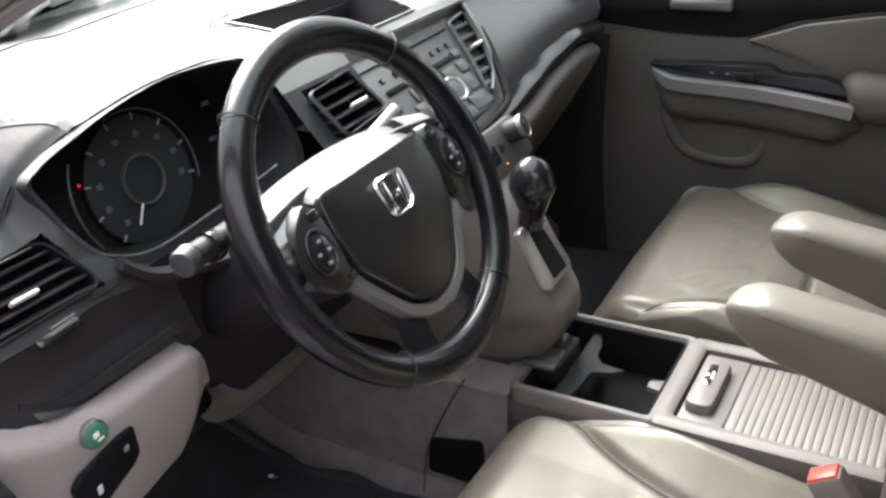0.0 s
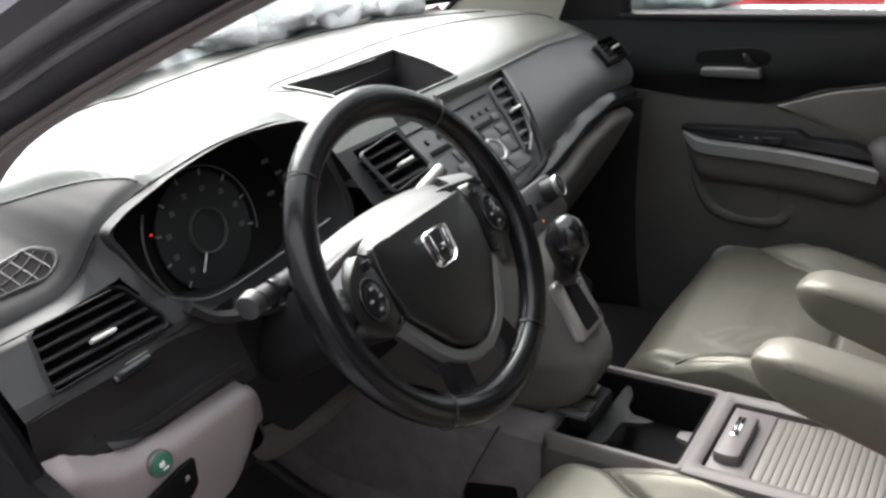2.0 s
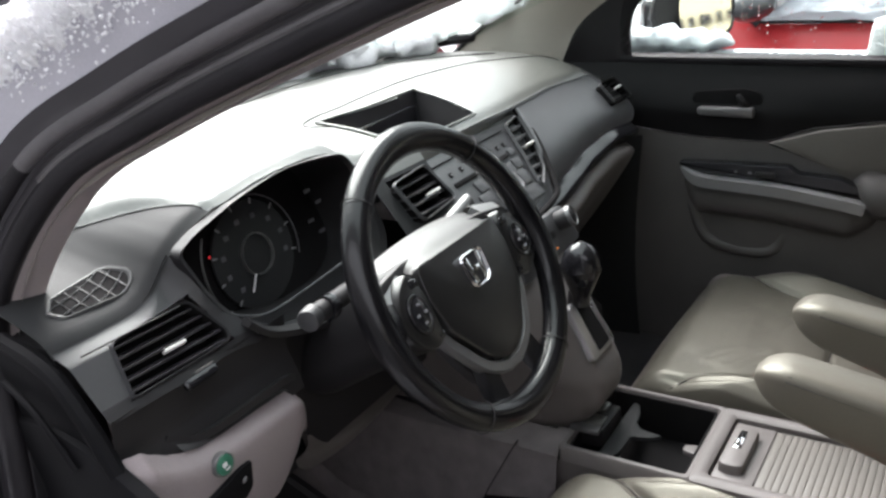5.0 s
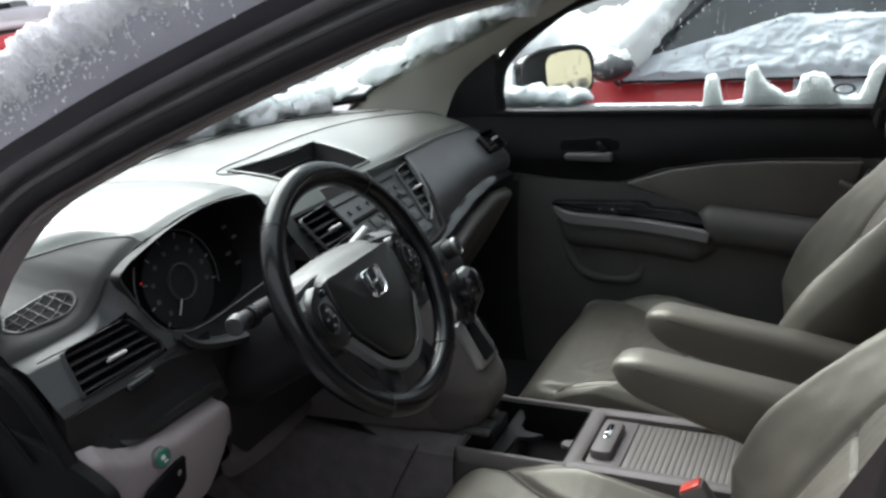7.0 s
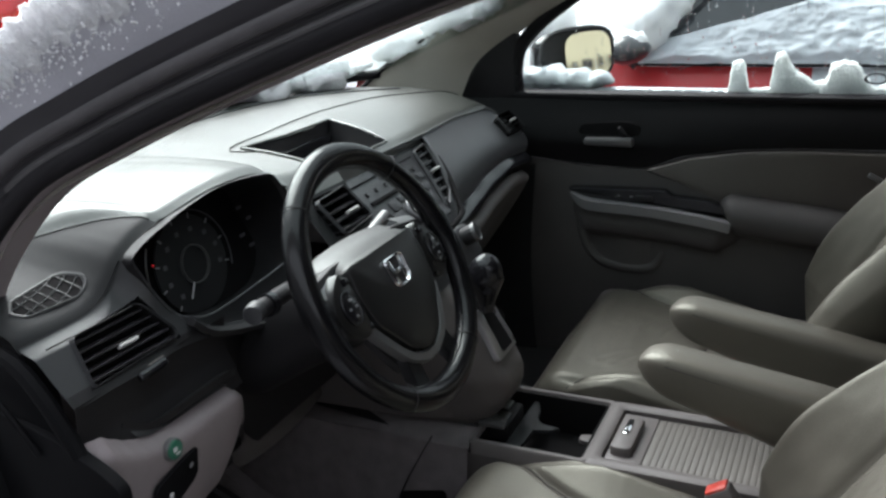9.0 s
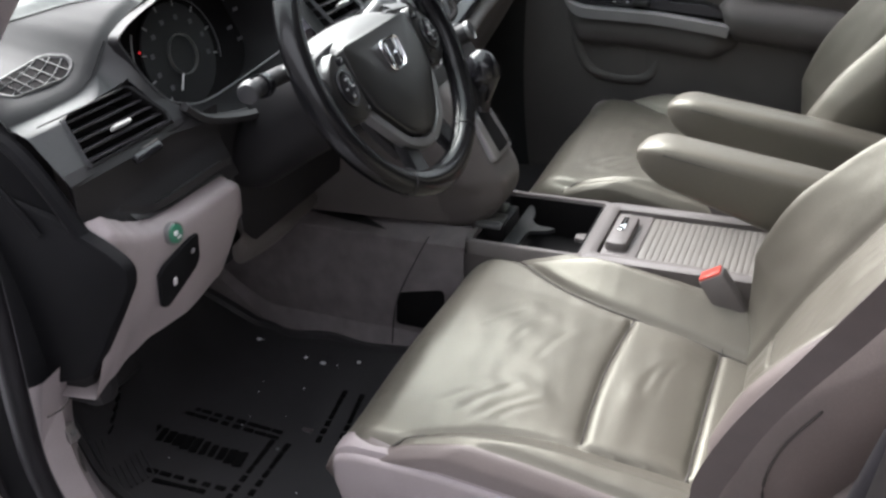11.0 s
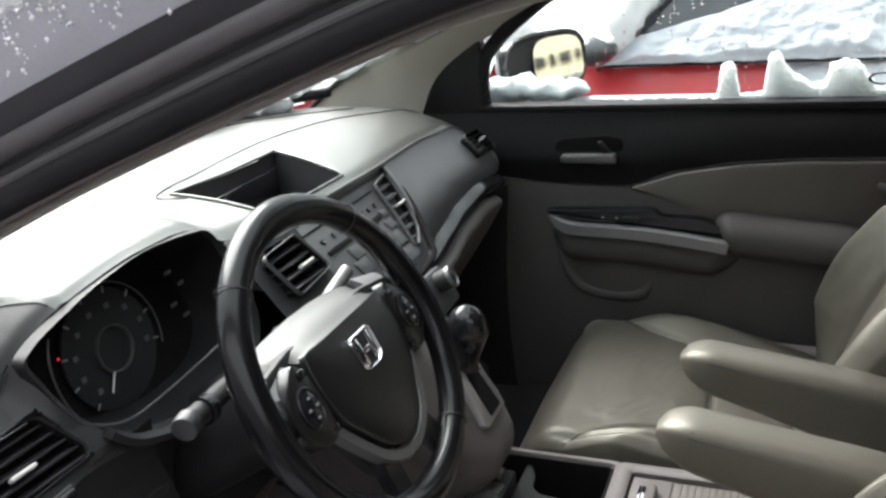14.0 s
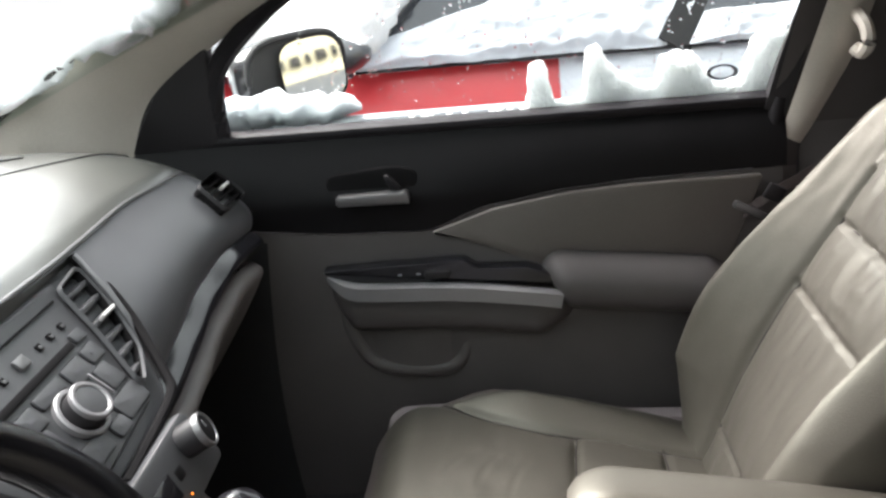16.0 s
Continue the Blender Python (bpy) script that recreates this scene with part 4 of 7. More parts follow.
seam_pts = [top_at(x, y) + Vector((0, 0, 0.0015)) for x, y in
            [(p.x, p.y) for p in smoothed([(-0.125, 0.395, 0), (-0.142, 0.435, 0), (-0.082, 0.46, 0), (0.082, 0.484, 0), (0.254, 0.491, 0), (0.401, 0.462, 0), (0.513, 0.399, 0), (0.60, 0.335, 0)], 70)]]
tube("pad_seam", seam_pts, 0.0010, END_GREY, dash)
tube("pad_seam", [top_at(p.x, p.y) + Vector((0, 0, 0.0012)) for p in smoothed([(-0.36, 0.62, 0), (-0.105, 0.686, 0), (0.036, 0.712, 0), (0.232, 0.718, 0), (0.383, 0.677, 0), (0.469, 0.573, 0), (0.54, 0.46, 0)], 60)], 0.0012, END_GREY, dash)


FACE_LOW = [(0.08, 0.886), (0.20, 0.886), (0.30, 0.898), (0.40, 0.914), (0.50, 0.926), (0.60, 0.918), (0.70, 0.910)]
STRIP_LOW = [(0.08, 0.844), (0.15, 0.845), (0.20, 0.848), (0.30, 0.857), (0.40, 0.875), (0.50, 0.893), (0.58, 0.886), (0.62, 0.880)]


def face_fn(x, b, low):
    """The dash's rear face from its ridge (b = 0) down to z = low."""
    y0, z0 = soft_table(x, RIDGE_Y), soft_table(x, RIDGE_Z) - 0.055 * max(0, (x - 0.56) / 0.12) ** 1.5
    bow = math.sin(math.pi * b * 0.75)
    return Vector((x, y0 - 0.050 * bow - 0.045 * b + 0.10 * max(0, (x - 0.60) / 0.10) ** 2 * b, z0 - (z0 - low) * b))


def mirror_face(x, b):
    return face_fn(x, b, soft_table(x, FACE_LOW))


v, f = grid(lambda a, b: mirror_face(0.115 + 0.585 * a, b), 110, 60)
KI = KM.inverted()
STACK_EDGE = [(-0.20, 0.10), (-0.166, 0.121), (-0.10, 0.176), (0.004, 0.214), (0.05, 0.214)]
mid_ = lambda q: KI @ (sum((v[i] for i in q), Vector()) / len(q))
f = [q for q in f if mid_(q).x > lerp_table(mid_(q).y, STACK_EDGE) or mid_(q).y < -0.168 or mid_(q).y > 0.0]
link("passenger_face", v, f, DASH_FACE, dash, "smooth grey passenger face")
FV = [(KI @ p, p) for p in v]
edge_line = [min(FV, key=lambda q: abs(q[0].x - lerp_table(yy, STACK_EDGE)) + abs(q[0].y - yy))[1] for yy in [-0.164 + 0.162 * i / 12 for i in range(13)]]
tube("stack_edge", smoothed(edge_line, 40), 0.0042, DASH_FACE, dash, "rounded edge beside the centre stack", 8)
GAP = smoothed([(0.215, 0.002, 0.0), (0.207, -0.045, 0.0), (0.186, -0.088, 0.001), (0.158, -0.125, 0.002), (0.132, -0.155, 0.003), (0.112, -0.172, 0.003), (0.06, -0.180, 0.0), (-0.03, -0.186, 0.0)], 50)
tube("stack_gap", [KM @ p for p in GAP], 0.0055, DEEP, dash, "dark gap round the centre stack")
# satin line painted as the highlight along the dash ridge
tube("ridge_highlight", [face_fn(0.02 + 0.60 * i / 50, 0.0, 0.9) + Vector((0, -0.003, -0.001)) for i in range(51)], 0.003, SATIN, dash)
# black strip and pale knee panel under the passenger face
def strip_fn(a, b):
    x = 0.085 + 0.515 * a
    p = mirror_face(x, 1)
    return p + Vector((0, 0.004 - 0.018 * math.sin(math.pi * b) - 0.012 * b, 0.002 + (soft_table(x, STRIP_LOW) - p.z) * b))


v, f = grid(strip_fn, 40, 8)
link("black_strip", v, f, GLOSS_BLACK, dash, "gloss black trim strip")


def knee_fn(a, b):
    x = 0.075 + 0.55 * a
    p = mirror_face(x, 1)
    z = soft_table(x, STRIP_LOW)
    end_ = max(0, (a - 0.88) / 0.12) ** 2
    roll = math.sin(min(1, b / 0.12) * math.pi / 2)
    return Vector((x, p.y - 0.006 - 0.034 * roll + 0.20 * b ** 1.15 + 0.05 * end_, z + 0.006 - 0.30 * b - 0.012 * (1 - roll) - 0.02 * end_))


v, f = grid(knee_fn, 60, 40)
link("glove_box", v, f, GREY_PLASTIC, dash, "taupe glove box lid")


# ---- air vents ----
def vent(m, outline, slats, knob, label, upright=False, name="air_vent", edge=DASH_FACE, blade=GLOSS_BLACK, thick=0.0035):
    """A vent in the plane of m (x across, y up, z out of the panel)."""
    t = thing(name, label, "air vent", group="dashboard air vents")
    xs_, ys_ = [p[0] for p in outline], [p[1] for p in outline]
    out = rounded(outline, 0.008)
    cx, cy = sum(xs_) / len(xs_), sum(ys_) / len(ys_)
    k = len(out)
    big = [(cx + (x - cx) * 1.05, cy + (y - cy) * 1.08) for x, y in out]
    vv = [m @ Vector((x, y, 0.000)) for x, y in big] + [m @ Vector((x, y, 0.006)) for x, y in [(cx + (x - cx) * 1.02, cy + (y - cy) * 1.035) for x, y in out]] \
        + [m @ Vector((x, y, 0.002)) for x, y in out] + [m @ Vector((cx + (x - cx) * 0.94, cy + (y - cy) * 0.94, -0.035)) for x, y in out]
    ff = [(r * k + i, r * k + (i + 1) % k, (r + 1) * k + (i + 1) % k, (r + 1) * k + i) for r in range(2) for i in range(k)]
    link("frame", vv, ff, edge, t)
    ff = [(2 * k + i, 2 * k + (i + 1) % k, 3 * k + (i + 1) % k, 3 * k + i) for i in range(k)] + [tuple(3 * k + i for i in range(k))]
    link("duct", vv, ff, DEEP, t)
    lo, hi = (min(xs_), max(xs_)) if upright else (min(ys_), max(ys_))

    def span(s):
        hits = []
        for i in range(k):
            (x0, y0), (x1, y1) = out[i], out[(i + 1) % k]
            a0, a1, c0, c1 = (x0, x1, y0, y1) if upright else (y0, y1, x0, x1)
            if (a0 - s) * (a1 - s) < 0:
                hits.append(c0 + (c1 - c0) * (s - a0) / (a1 - a0))
        return (min(hits), max(hits)) if hits else (0, 0)

    for i in range(slats):
        s = lo + (hi - lo) * (i + 0.7) / (slats + 0.4)
        a, b = span(s)
        if b - a < 0.004:
            continue
        if upright:
            bm = box(s, (a + b) / 2, -0.008, 0.0045, b - a, 0.016, 0.001, m)
        else:
            bm = box(0, 0, 0, b - a, thick, 0.016, 0.001, m @ pose((a + b) / 2, s, -0.008, 22))
        part("slat", bm, blade, t)
    x, y = knob
    part("slider", box(x, y, 0.003, 0.010 if upright else 0.029, 0.016 if upright else 0.0045, 0.010, 0.002, m), PALE_KNOB, t, "pale slider knob")
    return t


# outer driver vent: a slanted quadrilateral in the dash end
VM = basis((-0.642, 0.227, 0.990), (1, -0.06, 0.0), (0, 0.64, 0.77))


def driver_face(a, b):
    """Flat round the vent, rolling over into the ridge above and meeting the cluster's rim."""
    x = -0.748 + 0.228 * a
    top, low = soft_table(x, RIDGE_Z) + 0.001, 0.954 - 0.010 * max(0, (x + 0.60) / 0.08)
    z = top + (low - top) * b ** 1.15
    k = min(1, max(0, (x + 0.615) / 0.04))
    slope = (0.83 - 0.55 * k * k * (3 - 2 * k)) if z > 0.990 else 0.83 - 0.30 * k
    y = 0.227 - 0.06 * (x + 0.642) + slope * (z - 0.990)
    k = min(1, max(0, (z - top + 0.012) / 0.012))
    return Vector((x, y + (soft_table(x, RIDGE_Y) - y) * k * k * (3 - 2 * k), z))


v, f = grid(driver_face, 120, 70)
VI = VM.inverted()
OUT_V = [(-0.068, -0.034), (-0.056, 0.026), (0.032, 0.033), (0.047, 0.028), (0.067, -0.020), (0.062, -0.030)]


def in_vent(q):
    p = VI @ (sum((v[i] for i in q), Vector()) / 4)
    n_ = len(OUT_V)
    return all((OUT_V[(i + 1) % n_][0] - OUT_V[i][0]) * (p.y - OUT_V[i][1]) - (OUT_V[(i + 1) % n_][1] - OUT_V[i][1]) * (p.x - OUT_V[i][0]) < 0.0002 for i in range(n_))


RIM = [(-0.600, 1.085), (-0.584, 1.047), (-0.574, 1.018), (-0.556, 0.984), (-0.524, 0.950), (-0.50, 0.940), (-0.50, 1.12)]


def in_rim(q):
    """Whether the face lies inside the cluster's opening."""
    p = sum((v[i] for i in q), Vector()) / 4
    return p.x > lerp_table(-p.z, [(-z, x) for x, z in RIM[:6]])


F2 = [q for q in f if not in_vent(q) and not in_rim(q)]
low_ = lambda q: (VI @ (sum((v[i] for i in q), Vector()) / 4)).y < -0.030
link("end_face", v, [q for q in F2 if not low_(q)], VENT_FACE, dash, "grey dash end around the vent")
tube("face_seam", [Vector((-0.735 + 0.125 * i / 40, 0.2435 - 0.0075 * i / 40, 1.0165 + 0.001 * i / 40)) for i in range(41)], 0.0011, BLACK, dash, "thin seam over the vent")
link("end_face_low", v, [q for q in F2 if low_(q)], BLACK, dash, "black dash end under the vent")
vent(VM, OUT_V, 5, (0.001, -0.008), "dark slatted air vent with a pale slider", edge=VENT_FACE, blade=FRAME_BLACK, thick=0.0028)
part("vent_wheel", box(0.003, -0.051, 0.003, 0.046, 0.011, 0.010, 0.004, VM @ pose(0, 0, 0, 0, 0, 3)), GLOSS_BLACK, dash, "small black vent wheel")
# paler strip painted as the highlight on the vent wheel
part("wheel_glint", box(0.012, -0.0445, 0.0065, 0.026, 0.0016, 0.003, 0.0006, VM @ pose(0, 0, 0, 0, 0, 3)), GREY_PLASTIC, dash)
# demister grille on the dash end
dem = thing("demister_grille", "small black demister grille with crossed bars in a grey rim", "air vent", group="dashboard air vents")
dout = rounded([(-0.713, 0.314), (-0.696, 0.333), (-0.636, 0.334), (-0.628, 0.324), (-0.622, 0.299), (-0.627, 0.289), (-0.640, 0.287), (-0.704, 0.300)], 0.005)
dcx, dcy = -0.664, 0.311


def on_pad(x, y, s, h):
    """A place on the grille, s times as far from its middle, h above the dash end."""
    x, y = dcx + (x - dcx) * s, dcy + (y - dcy) * s
    return top_at(x, y) + Vector((0, 0, h + 0.0018))


k = len(dout)
link("grille_frame", [on_pad(x, y, s, hh) for s, hh in ((1.12, -0.001), (1.10, 0.0022), (1.04, 0.0026), (1.0, 0.0018), (0.99, 0.0005), (0.98, 0.0), (0.97, -0.001)) for x, y in dout],
     [(r * k + i, r * k + (i + 1) % k, (r + 1) * k + (i + 1) % k, (r + 1) * k + i) for r in range(6) for i in range(k)], VENT_FACE, dem)
link("grille_hollow", [on_pad(x, y, s, 0.0013) for s in (1.02, 0.7, 0.4, 0.2) for x, y in dout] + [on_pad(dcx, dcy, 1, 0.0013)],
     [(r * k + i, r * k + (i + 1) % k, (r + 1) * k + (i + 1) % k, (r + 1) * k + i) for r in range(3) for i in range(k)] + [(3 * k + i, 3 * k + (i + 1) % k, 4 * k) for i in range(k)], DEEP, dem)


def grille_span(px, py, dx, dy):
    """Where a line through (px, py) enters and leaves the grille's outline."""
    hits = []
    for i in range(k):
        (x0, y0), (x1, y1) = dout[i], dout[(i + 1) % k]
        den = dx * (y1 - y0) - dy * (x1 - x0)
        if abs(den) > 1e-9:
            s = (dx * (py - y0) - dy * (px - x0)) / den
            if 0 <= s < 1:
                hits.append(((x0 + s * (x1 - x0) - px) * dx + (y0 + s * (y1 - y0) - py) * dy))
    return (min(hits), max(hits)) if len(hits) > 1 else None


for px, py, dx, dy in [(dcx + i * 0.0155, dcy, 0.0, 1.0) for i in (-2, -1, 0, 1, 2)] + [(dcx, dcy + i * 0.016, 0.98, 0.20) for i in (-1, 0, 1)]:
    span_ = grille_span(px, py, dx, dy)
    if span_:
        tube("bar", [on_pad(px + dx * (span_[0] + (span_[1] - span_[0]) * i / 8), py + dy * (span_[0] + (span_[1] - span_[0]) * i / 8), 1, 0.0022) for i in range(9)], 0.0008, VENT_FACE, dem, "", 5)
# centre left vent
CM = basis((-0.148, 0.208, 1.000), (1, 0.0, 0.0), (0, 0.62, 0.78)) @ Matrix.Diagonal((1.12, 1.12, 1, 1))
vent(CM, [(-0.040, -0.030), (-0.050, 0.030), (0.028, 0.034), (0.042, -0.024)], 4, (0.008, -0.004), "dark slatted centre air vent beside the steering wheel", blade=FRAME_BLACK, thick=0.0028)
# far passenger vent
RM = basis((0.566, 0.194, 0.994), (1, 0.0, -0.04), (0, 0.70, 0.71))
vent(RM, [(-0.044, -0.026), (-0.040, 0.026), (0.036, 0.026), (0.046, 0.004), (0.044, -0.026)], 4, (0.018, 0.002), "small dark air vent at the passenger end", edge=BLACK, blade=DEEP)

# ---- instrument cluster ----
clu = thing("instrument_cluster", "dark instrument cluster with a round dial under its hood", "instrument cluster")
HOOD = [(-0.590, 0.243, 1.068), (-0.572, 0.246, 1.078), (-0.55, 0.247, 1.085), (-0.517, 0.249, 1.092), (-0.49, 0.250, 1.098), (-0.444, 0.251, 1.105), (-0.40, 0.252, 1.108), (-0.352, 0.252, 1.106),
        (-0.30, 0.252, 1.099), (-0.272, 0.256, 1.090), (-0.246, 0.262, 1.066), (-0.228, 0.256, 1.02), (-0.230, 0.232, 0.96), (-0.29, 0.208, 0.925), (-0.385, 0.202, 0.918), (-0.46, 0.208, 0.930),
        (-0.52, 0.212, 0.952), (-0.556, 0.220, 0.984), (-0.574, 0.230, 1.016), (-0.584, 0.238, 1.045)]
h0 = smoothed(HOOD, 100, closed=True)
hc = sum(h0, Vector()) / len(h0)
back = Vector((0, 0.085, -0.012))
h1 = [hc + (p - hc) * 1.006 + Vector((0, -0.001, 0)) for p in h0]
h2 = [hc + (p - hc) * 0.96 + Vector((0, 0.004, 0)) for p in h0]
h3 = [hc + (p - hc) * 0.86 + back for p in h0]
n = 100
link("hood_lip", [hc + (p - hc) * 1.02 + Vector((0, 0.012, 0)) for p in h0] + h1 + h2, [(r * n + i, r * n + (i + 1) % n, (r + 1) * n + (i + 1) % n, (r + 1) * n + i) for r in range(2) for i in range(n)], BLACK, clu, "black hood lip")
link("shroud", h2 + h3, [(i, (i + 1) % n, n + (i + 1) % n, n + i) for i in range(n)], BLACK, clu)
link("gauge_plate", h3 + [sum(h3, Vector()) / n], [(i, (i + 1) % n, n) for i in range(n)], DEEP, clu, smooth=False)
GM = basis((-0.420, 0.298, 0.997), (1, 0, 0), (0, 0.20, 0.98))
for r0, r1, mm, nm in ((0.0265, 0.0280, SATIN, "inner_ring"),):
    part(nm, disc(GM @ pose(0, 0, -0.004), r1, 0.005, 48, hollow=r0), mm, clu, "thin grey dial ring")
# grey instead of black, painting in the haze over the cluster
part("dial_face", disc(GM @ pose(0, 0, -0.010), 0.072, 0.004, 48), END_GREY, clu)
for i in range(9):
    a = radians(225 - i * 30)
    part("dial_mark", box(0, 0, 0, 0.008, 0.0022, 0.001, 0, GM @ pose(0.070 * math.cos(a), 0.070 * math.sin(a), -0.0045, 0, 0, math.degrees(a))), GREY_MARK, clu)
    part("dial_number", box(0, 0, 0, 0.0075, 0.0065, 0.001, 0, GM @ pose(0.056 * math.cos(a), 0.050 * math.sin(a), -0.0045)), DIM_MARK, clu)
part("needle", box(0.040, 0, 0, 0.024, 0.0018, 0.002, 0.0005, GM @ pose(0, 0, 0.001, 0, 0, 236)), WHITE_MARK, clu, "pale needle at rest")
part("telltale", disc(GM @ pose(-0.080, 0.0255, 0.002), 0.0018, 0.001, 8, 0), TELLTALE, clu, "small red warning light")
arc = [GM @ Vector((0.094 * math.cos(a), 0.094 * math.sin(a), 0.0)) for a in [radians(148 + 62 * i / 20) for i in range(21)]]
tube("side_arc", arc, 0.0012, SATIN, clu)
arc = [GM @ Vector((0.078 * math.cos(a), 0.078 * math.sin(a), -0.002)) for a in [radians(105 - 125 * i / 20) for i in range(21)]]
tube("side_arc", arc, 0.0010, DIM_MARK, clu)
for i in range(4):
    part("gauge_mark", box(-0.305 + 0.02 * (i % 2), 0.302, 1.045 - 0.022 * i, 0.012, 0.001, 0.005, 0), DIM_MARK, clu)
tube("glass_edge", smoothed([(-0.574, 0.233, 1.020), (-0.558, 0.226, 0.990), (-0.530, 0.219, 0.971), (-0.487, 0.216, 0.961), (-0.387, 0.217, 0.965), (-0.29, 0.222, 0.970)], 40), 0.0013, DASH_FACE, clu, "thin grey edge of the cluster glass")
# face below the cluster and round the column
low_face = [(-0.548, 0.206, 0.962), (-0.51, 0.200, 0.932), (-0.41, 0.188, 0.908), (-0.30, 0.188, 0.912), (-0.235, 0.20, 0.93)]
v, f = sweep([p + Vector((0, 0, 0.012)) for p in smoothed(low_face, 30)], [(-0.006, -0.005), (0.009, -0.005), (0.010, 0.003), (0.0, 0.007), (-0.006, 0.005)])
link("cluster_chin", v, f, BLACK, dash, "dark lip under the cluster")

# lower driver side: dark face, coin tray, pale knee panel
v, f = grid(lambda a, b: (-0.748 + 0.26 * a, 0.203 - 0.004 * b - 0.016 * max(0, b - 0.55) ** 0.5 + 0.006 * math.sin(math.pi * b), 0.957 - 0.098 * b), 16, 16)
link("dark_face", v, f, BLACK, dash, "dark lower dash face")
v, f = grid(lambda a, b: (-0.50 + 0.40 * a, 0.215 + 0.055 * b, 0.925 - 0.24 * b), 12, 8)
link("column_surround", v, f, BLACK, dash)

knee = thing("knee_panel", "pale grey lower dash panel with a green button", "dash panel")


def knee_top(x):
    return lerp_table(x, [(-0.758, 0.903), (-0.745, 0.914), (-0.733, 0.915), (-0.72, 0.905), (-0.700, 0.892), (-0.683, 0.884), (-0.66, 0.877), (-0.628, 0.874), (-0.58, 0.873), (-0.524, 0.871), (-0.505, 0.861), (-0.493, 0.84), (-0.485, 0.80)])


def knee_low(x):
    return lerp_table(x, [(-0.758, 0.655), (-0.731, 0.673), (-0.70, 0.692), (-0.67, 0.704), (-0.609, 0.712), (-0.542, 0.724), (-0.497, 0.752), (-0.482, 0.775)])


def panel_fn(a, b):
    x = -0.756 + 0.274 * a
    z0, z1 = knee_top(x), knee_low(x)
    z = z0 + (z1 - z0) * b
    left = max(0, 1 - a / 0.5)
    y = 0.172 + 0.02 * math.exp(-(b / 0.06) ** 2) + 0.042 * b * b + 0.03 * max(0, (a - 0.85) / 0.15) ** 2 + 0.05 * left * b ** 1.6 + 0.022 * max(0, (0.10 - a) / 0.10) ** 2 * (1 - b)
    return x, y, z


v, f = grid(panel_fn, 70, 30)
link("panel", v, f, PALE_PLASTIC, knee)
v, f = grid(lambda a, b: (*panel_fn(a, 1)[:1], panel_fn(a, 1)[1] + 0.22 * b, panel_fn(a, 1)[2] - 0.06 * b * (1 - a) + 0.03 * b), 24, 6)
link("underside", v, f, PALE_PLASTIC, knee)
UPE = smoothed([(-0.484, 0.205, 0.79), (-0.46, 0.235, 0.755), (-0.37, 0.28, 0.703), (-0.22, 0.30, 0.662), (-0.11, 0.33, 0.635)], 30)
LOE = smoothed([(-0.49, 0.225, 0.74), (-0.45, 0.26, 0.69), (-0.40, 0.28, 0.655), (-0.29, 0.29, 0.636), (-0.11, 0.35, 0.595)], 30)
v, f = grid(lambda a, b: UPE[int(round(a * 29))].lerp(LOE[int(round(a * 29))], b) + Vector((0, -0.012 * math.sin(math.pi * b), 0)), 29, 6)
link("column_trim", v, f, GREY_PLASTIC, knee, "pale trim strip under the column")
# dark dusty tray above the panel
v, f = grid(lambda a, b: (-0.682 + 0.165 * a, 0.188 + 0.020 * b, knee_top(-0.682 + 0.165 * a) + 0.002 + 0.016 * b * b), 30, 6)
link("tray", v, f, DUSTY, knee, "dusty black open tray")
TL = smoothed([(-0.690, 0.213, 0.899), (-0.660, 0.207, 0.884), (-0.633, 0.196, 0.884), (-0.60, 0.190, 0.888), (-0.534, 0.188, 0.889), (-0.51, 0.190, 0.884)], 30)
link("tray_lip", *sweep(TL, [(-0.003, -0.002), (-0.003, 0.003), (0.002, 0.004), (0.010, 0.008), (0.010, -0.002)]), BLACK, knee, "rounded dark tray lip", sharp=75)
EM = basis((-0.650, 0.1715, 0.854), (1, 0, 0.05), (0, 0.05, 1))
btn = part("eco_button", disc(EM @ pose(0, 0, -0.004), 0.0120, 0.009, 28, 0.002), GREEN, knee, "round green button")
part("button_ring", disc(EM @ pose(0, 0, -0.004), 0.0145, 0.007, 28, hollow=0.0118), SATIN, btn)
for q, (sx, sy) in (((-0.0015, 0.0015), (0.0065, 0.0055)), ((0.0015, -0.005), (0.007, 0.0025))):
    part("button_mark", box(q[0], q[1], 0.0056, sx, sy, 0.001, 0.0004, EM), WHITE_MARK, btn)
FM = basis((-0.642, 0.181, 0.795), (1, 0, 0.10), (0, -0.28, 1))
fuse = part("fuse_cover", slab(rounded([(-0.040, -0.032), (-0.042, 0.022), (-0.032, 0.030), (0.020, 0.038), (0.036, 0.036), (0.038, -0.006), (0.030, -0.016), (-0.028, -0.038)], 0.004), 0.0055, FM @ pose(0, 0, -0.0048), 0.0012), END_BLACK, knee, "black cover with small switches")
part("switch_lamp", box(-0.016, -0.004, 0.0018, 0.006, 0.012, 0.002, 0.001, FM), WHITE_MARK, fuse)
part("switch_lamp", box(0.022, 0.018, 0.0018, 0.006, 0.007, 0.002, 0.001, FM), GREY_MARK, fuse)

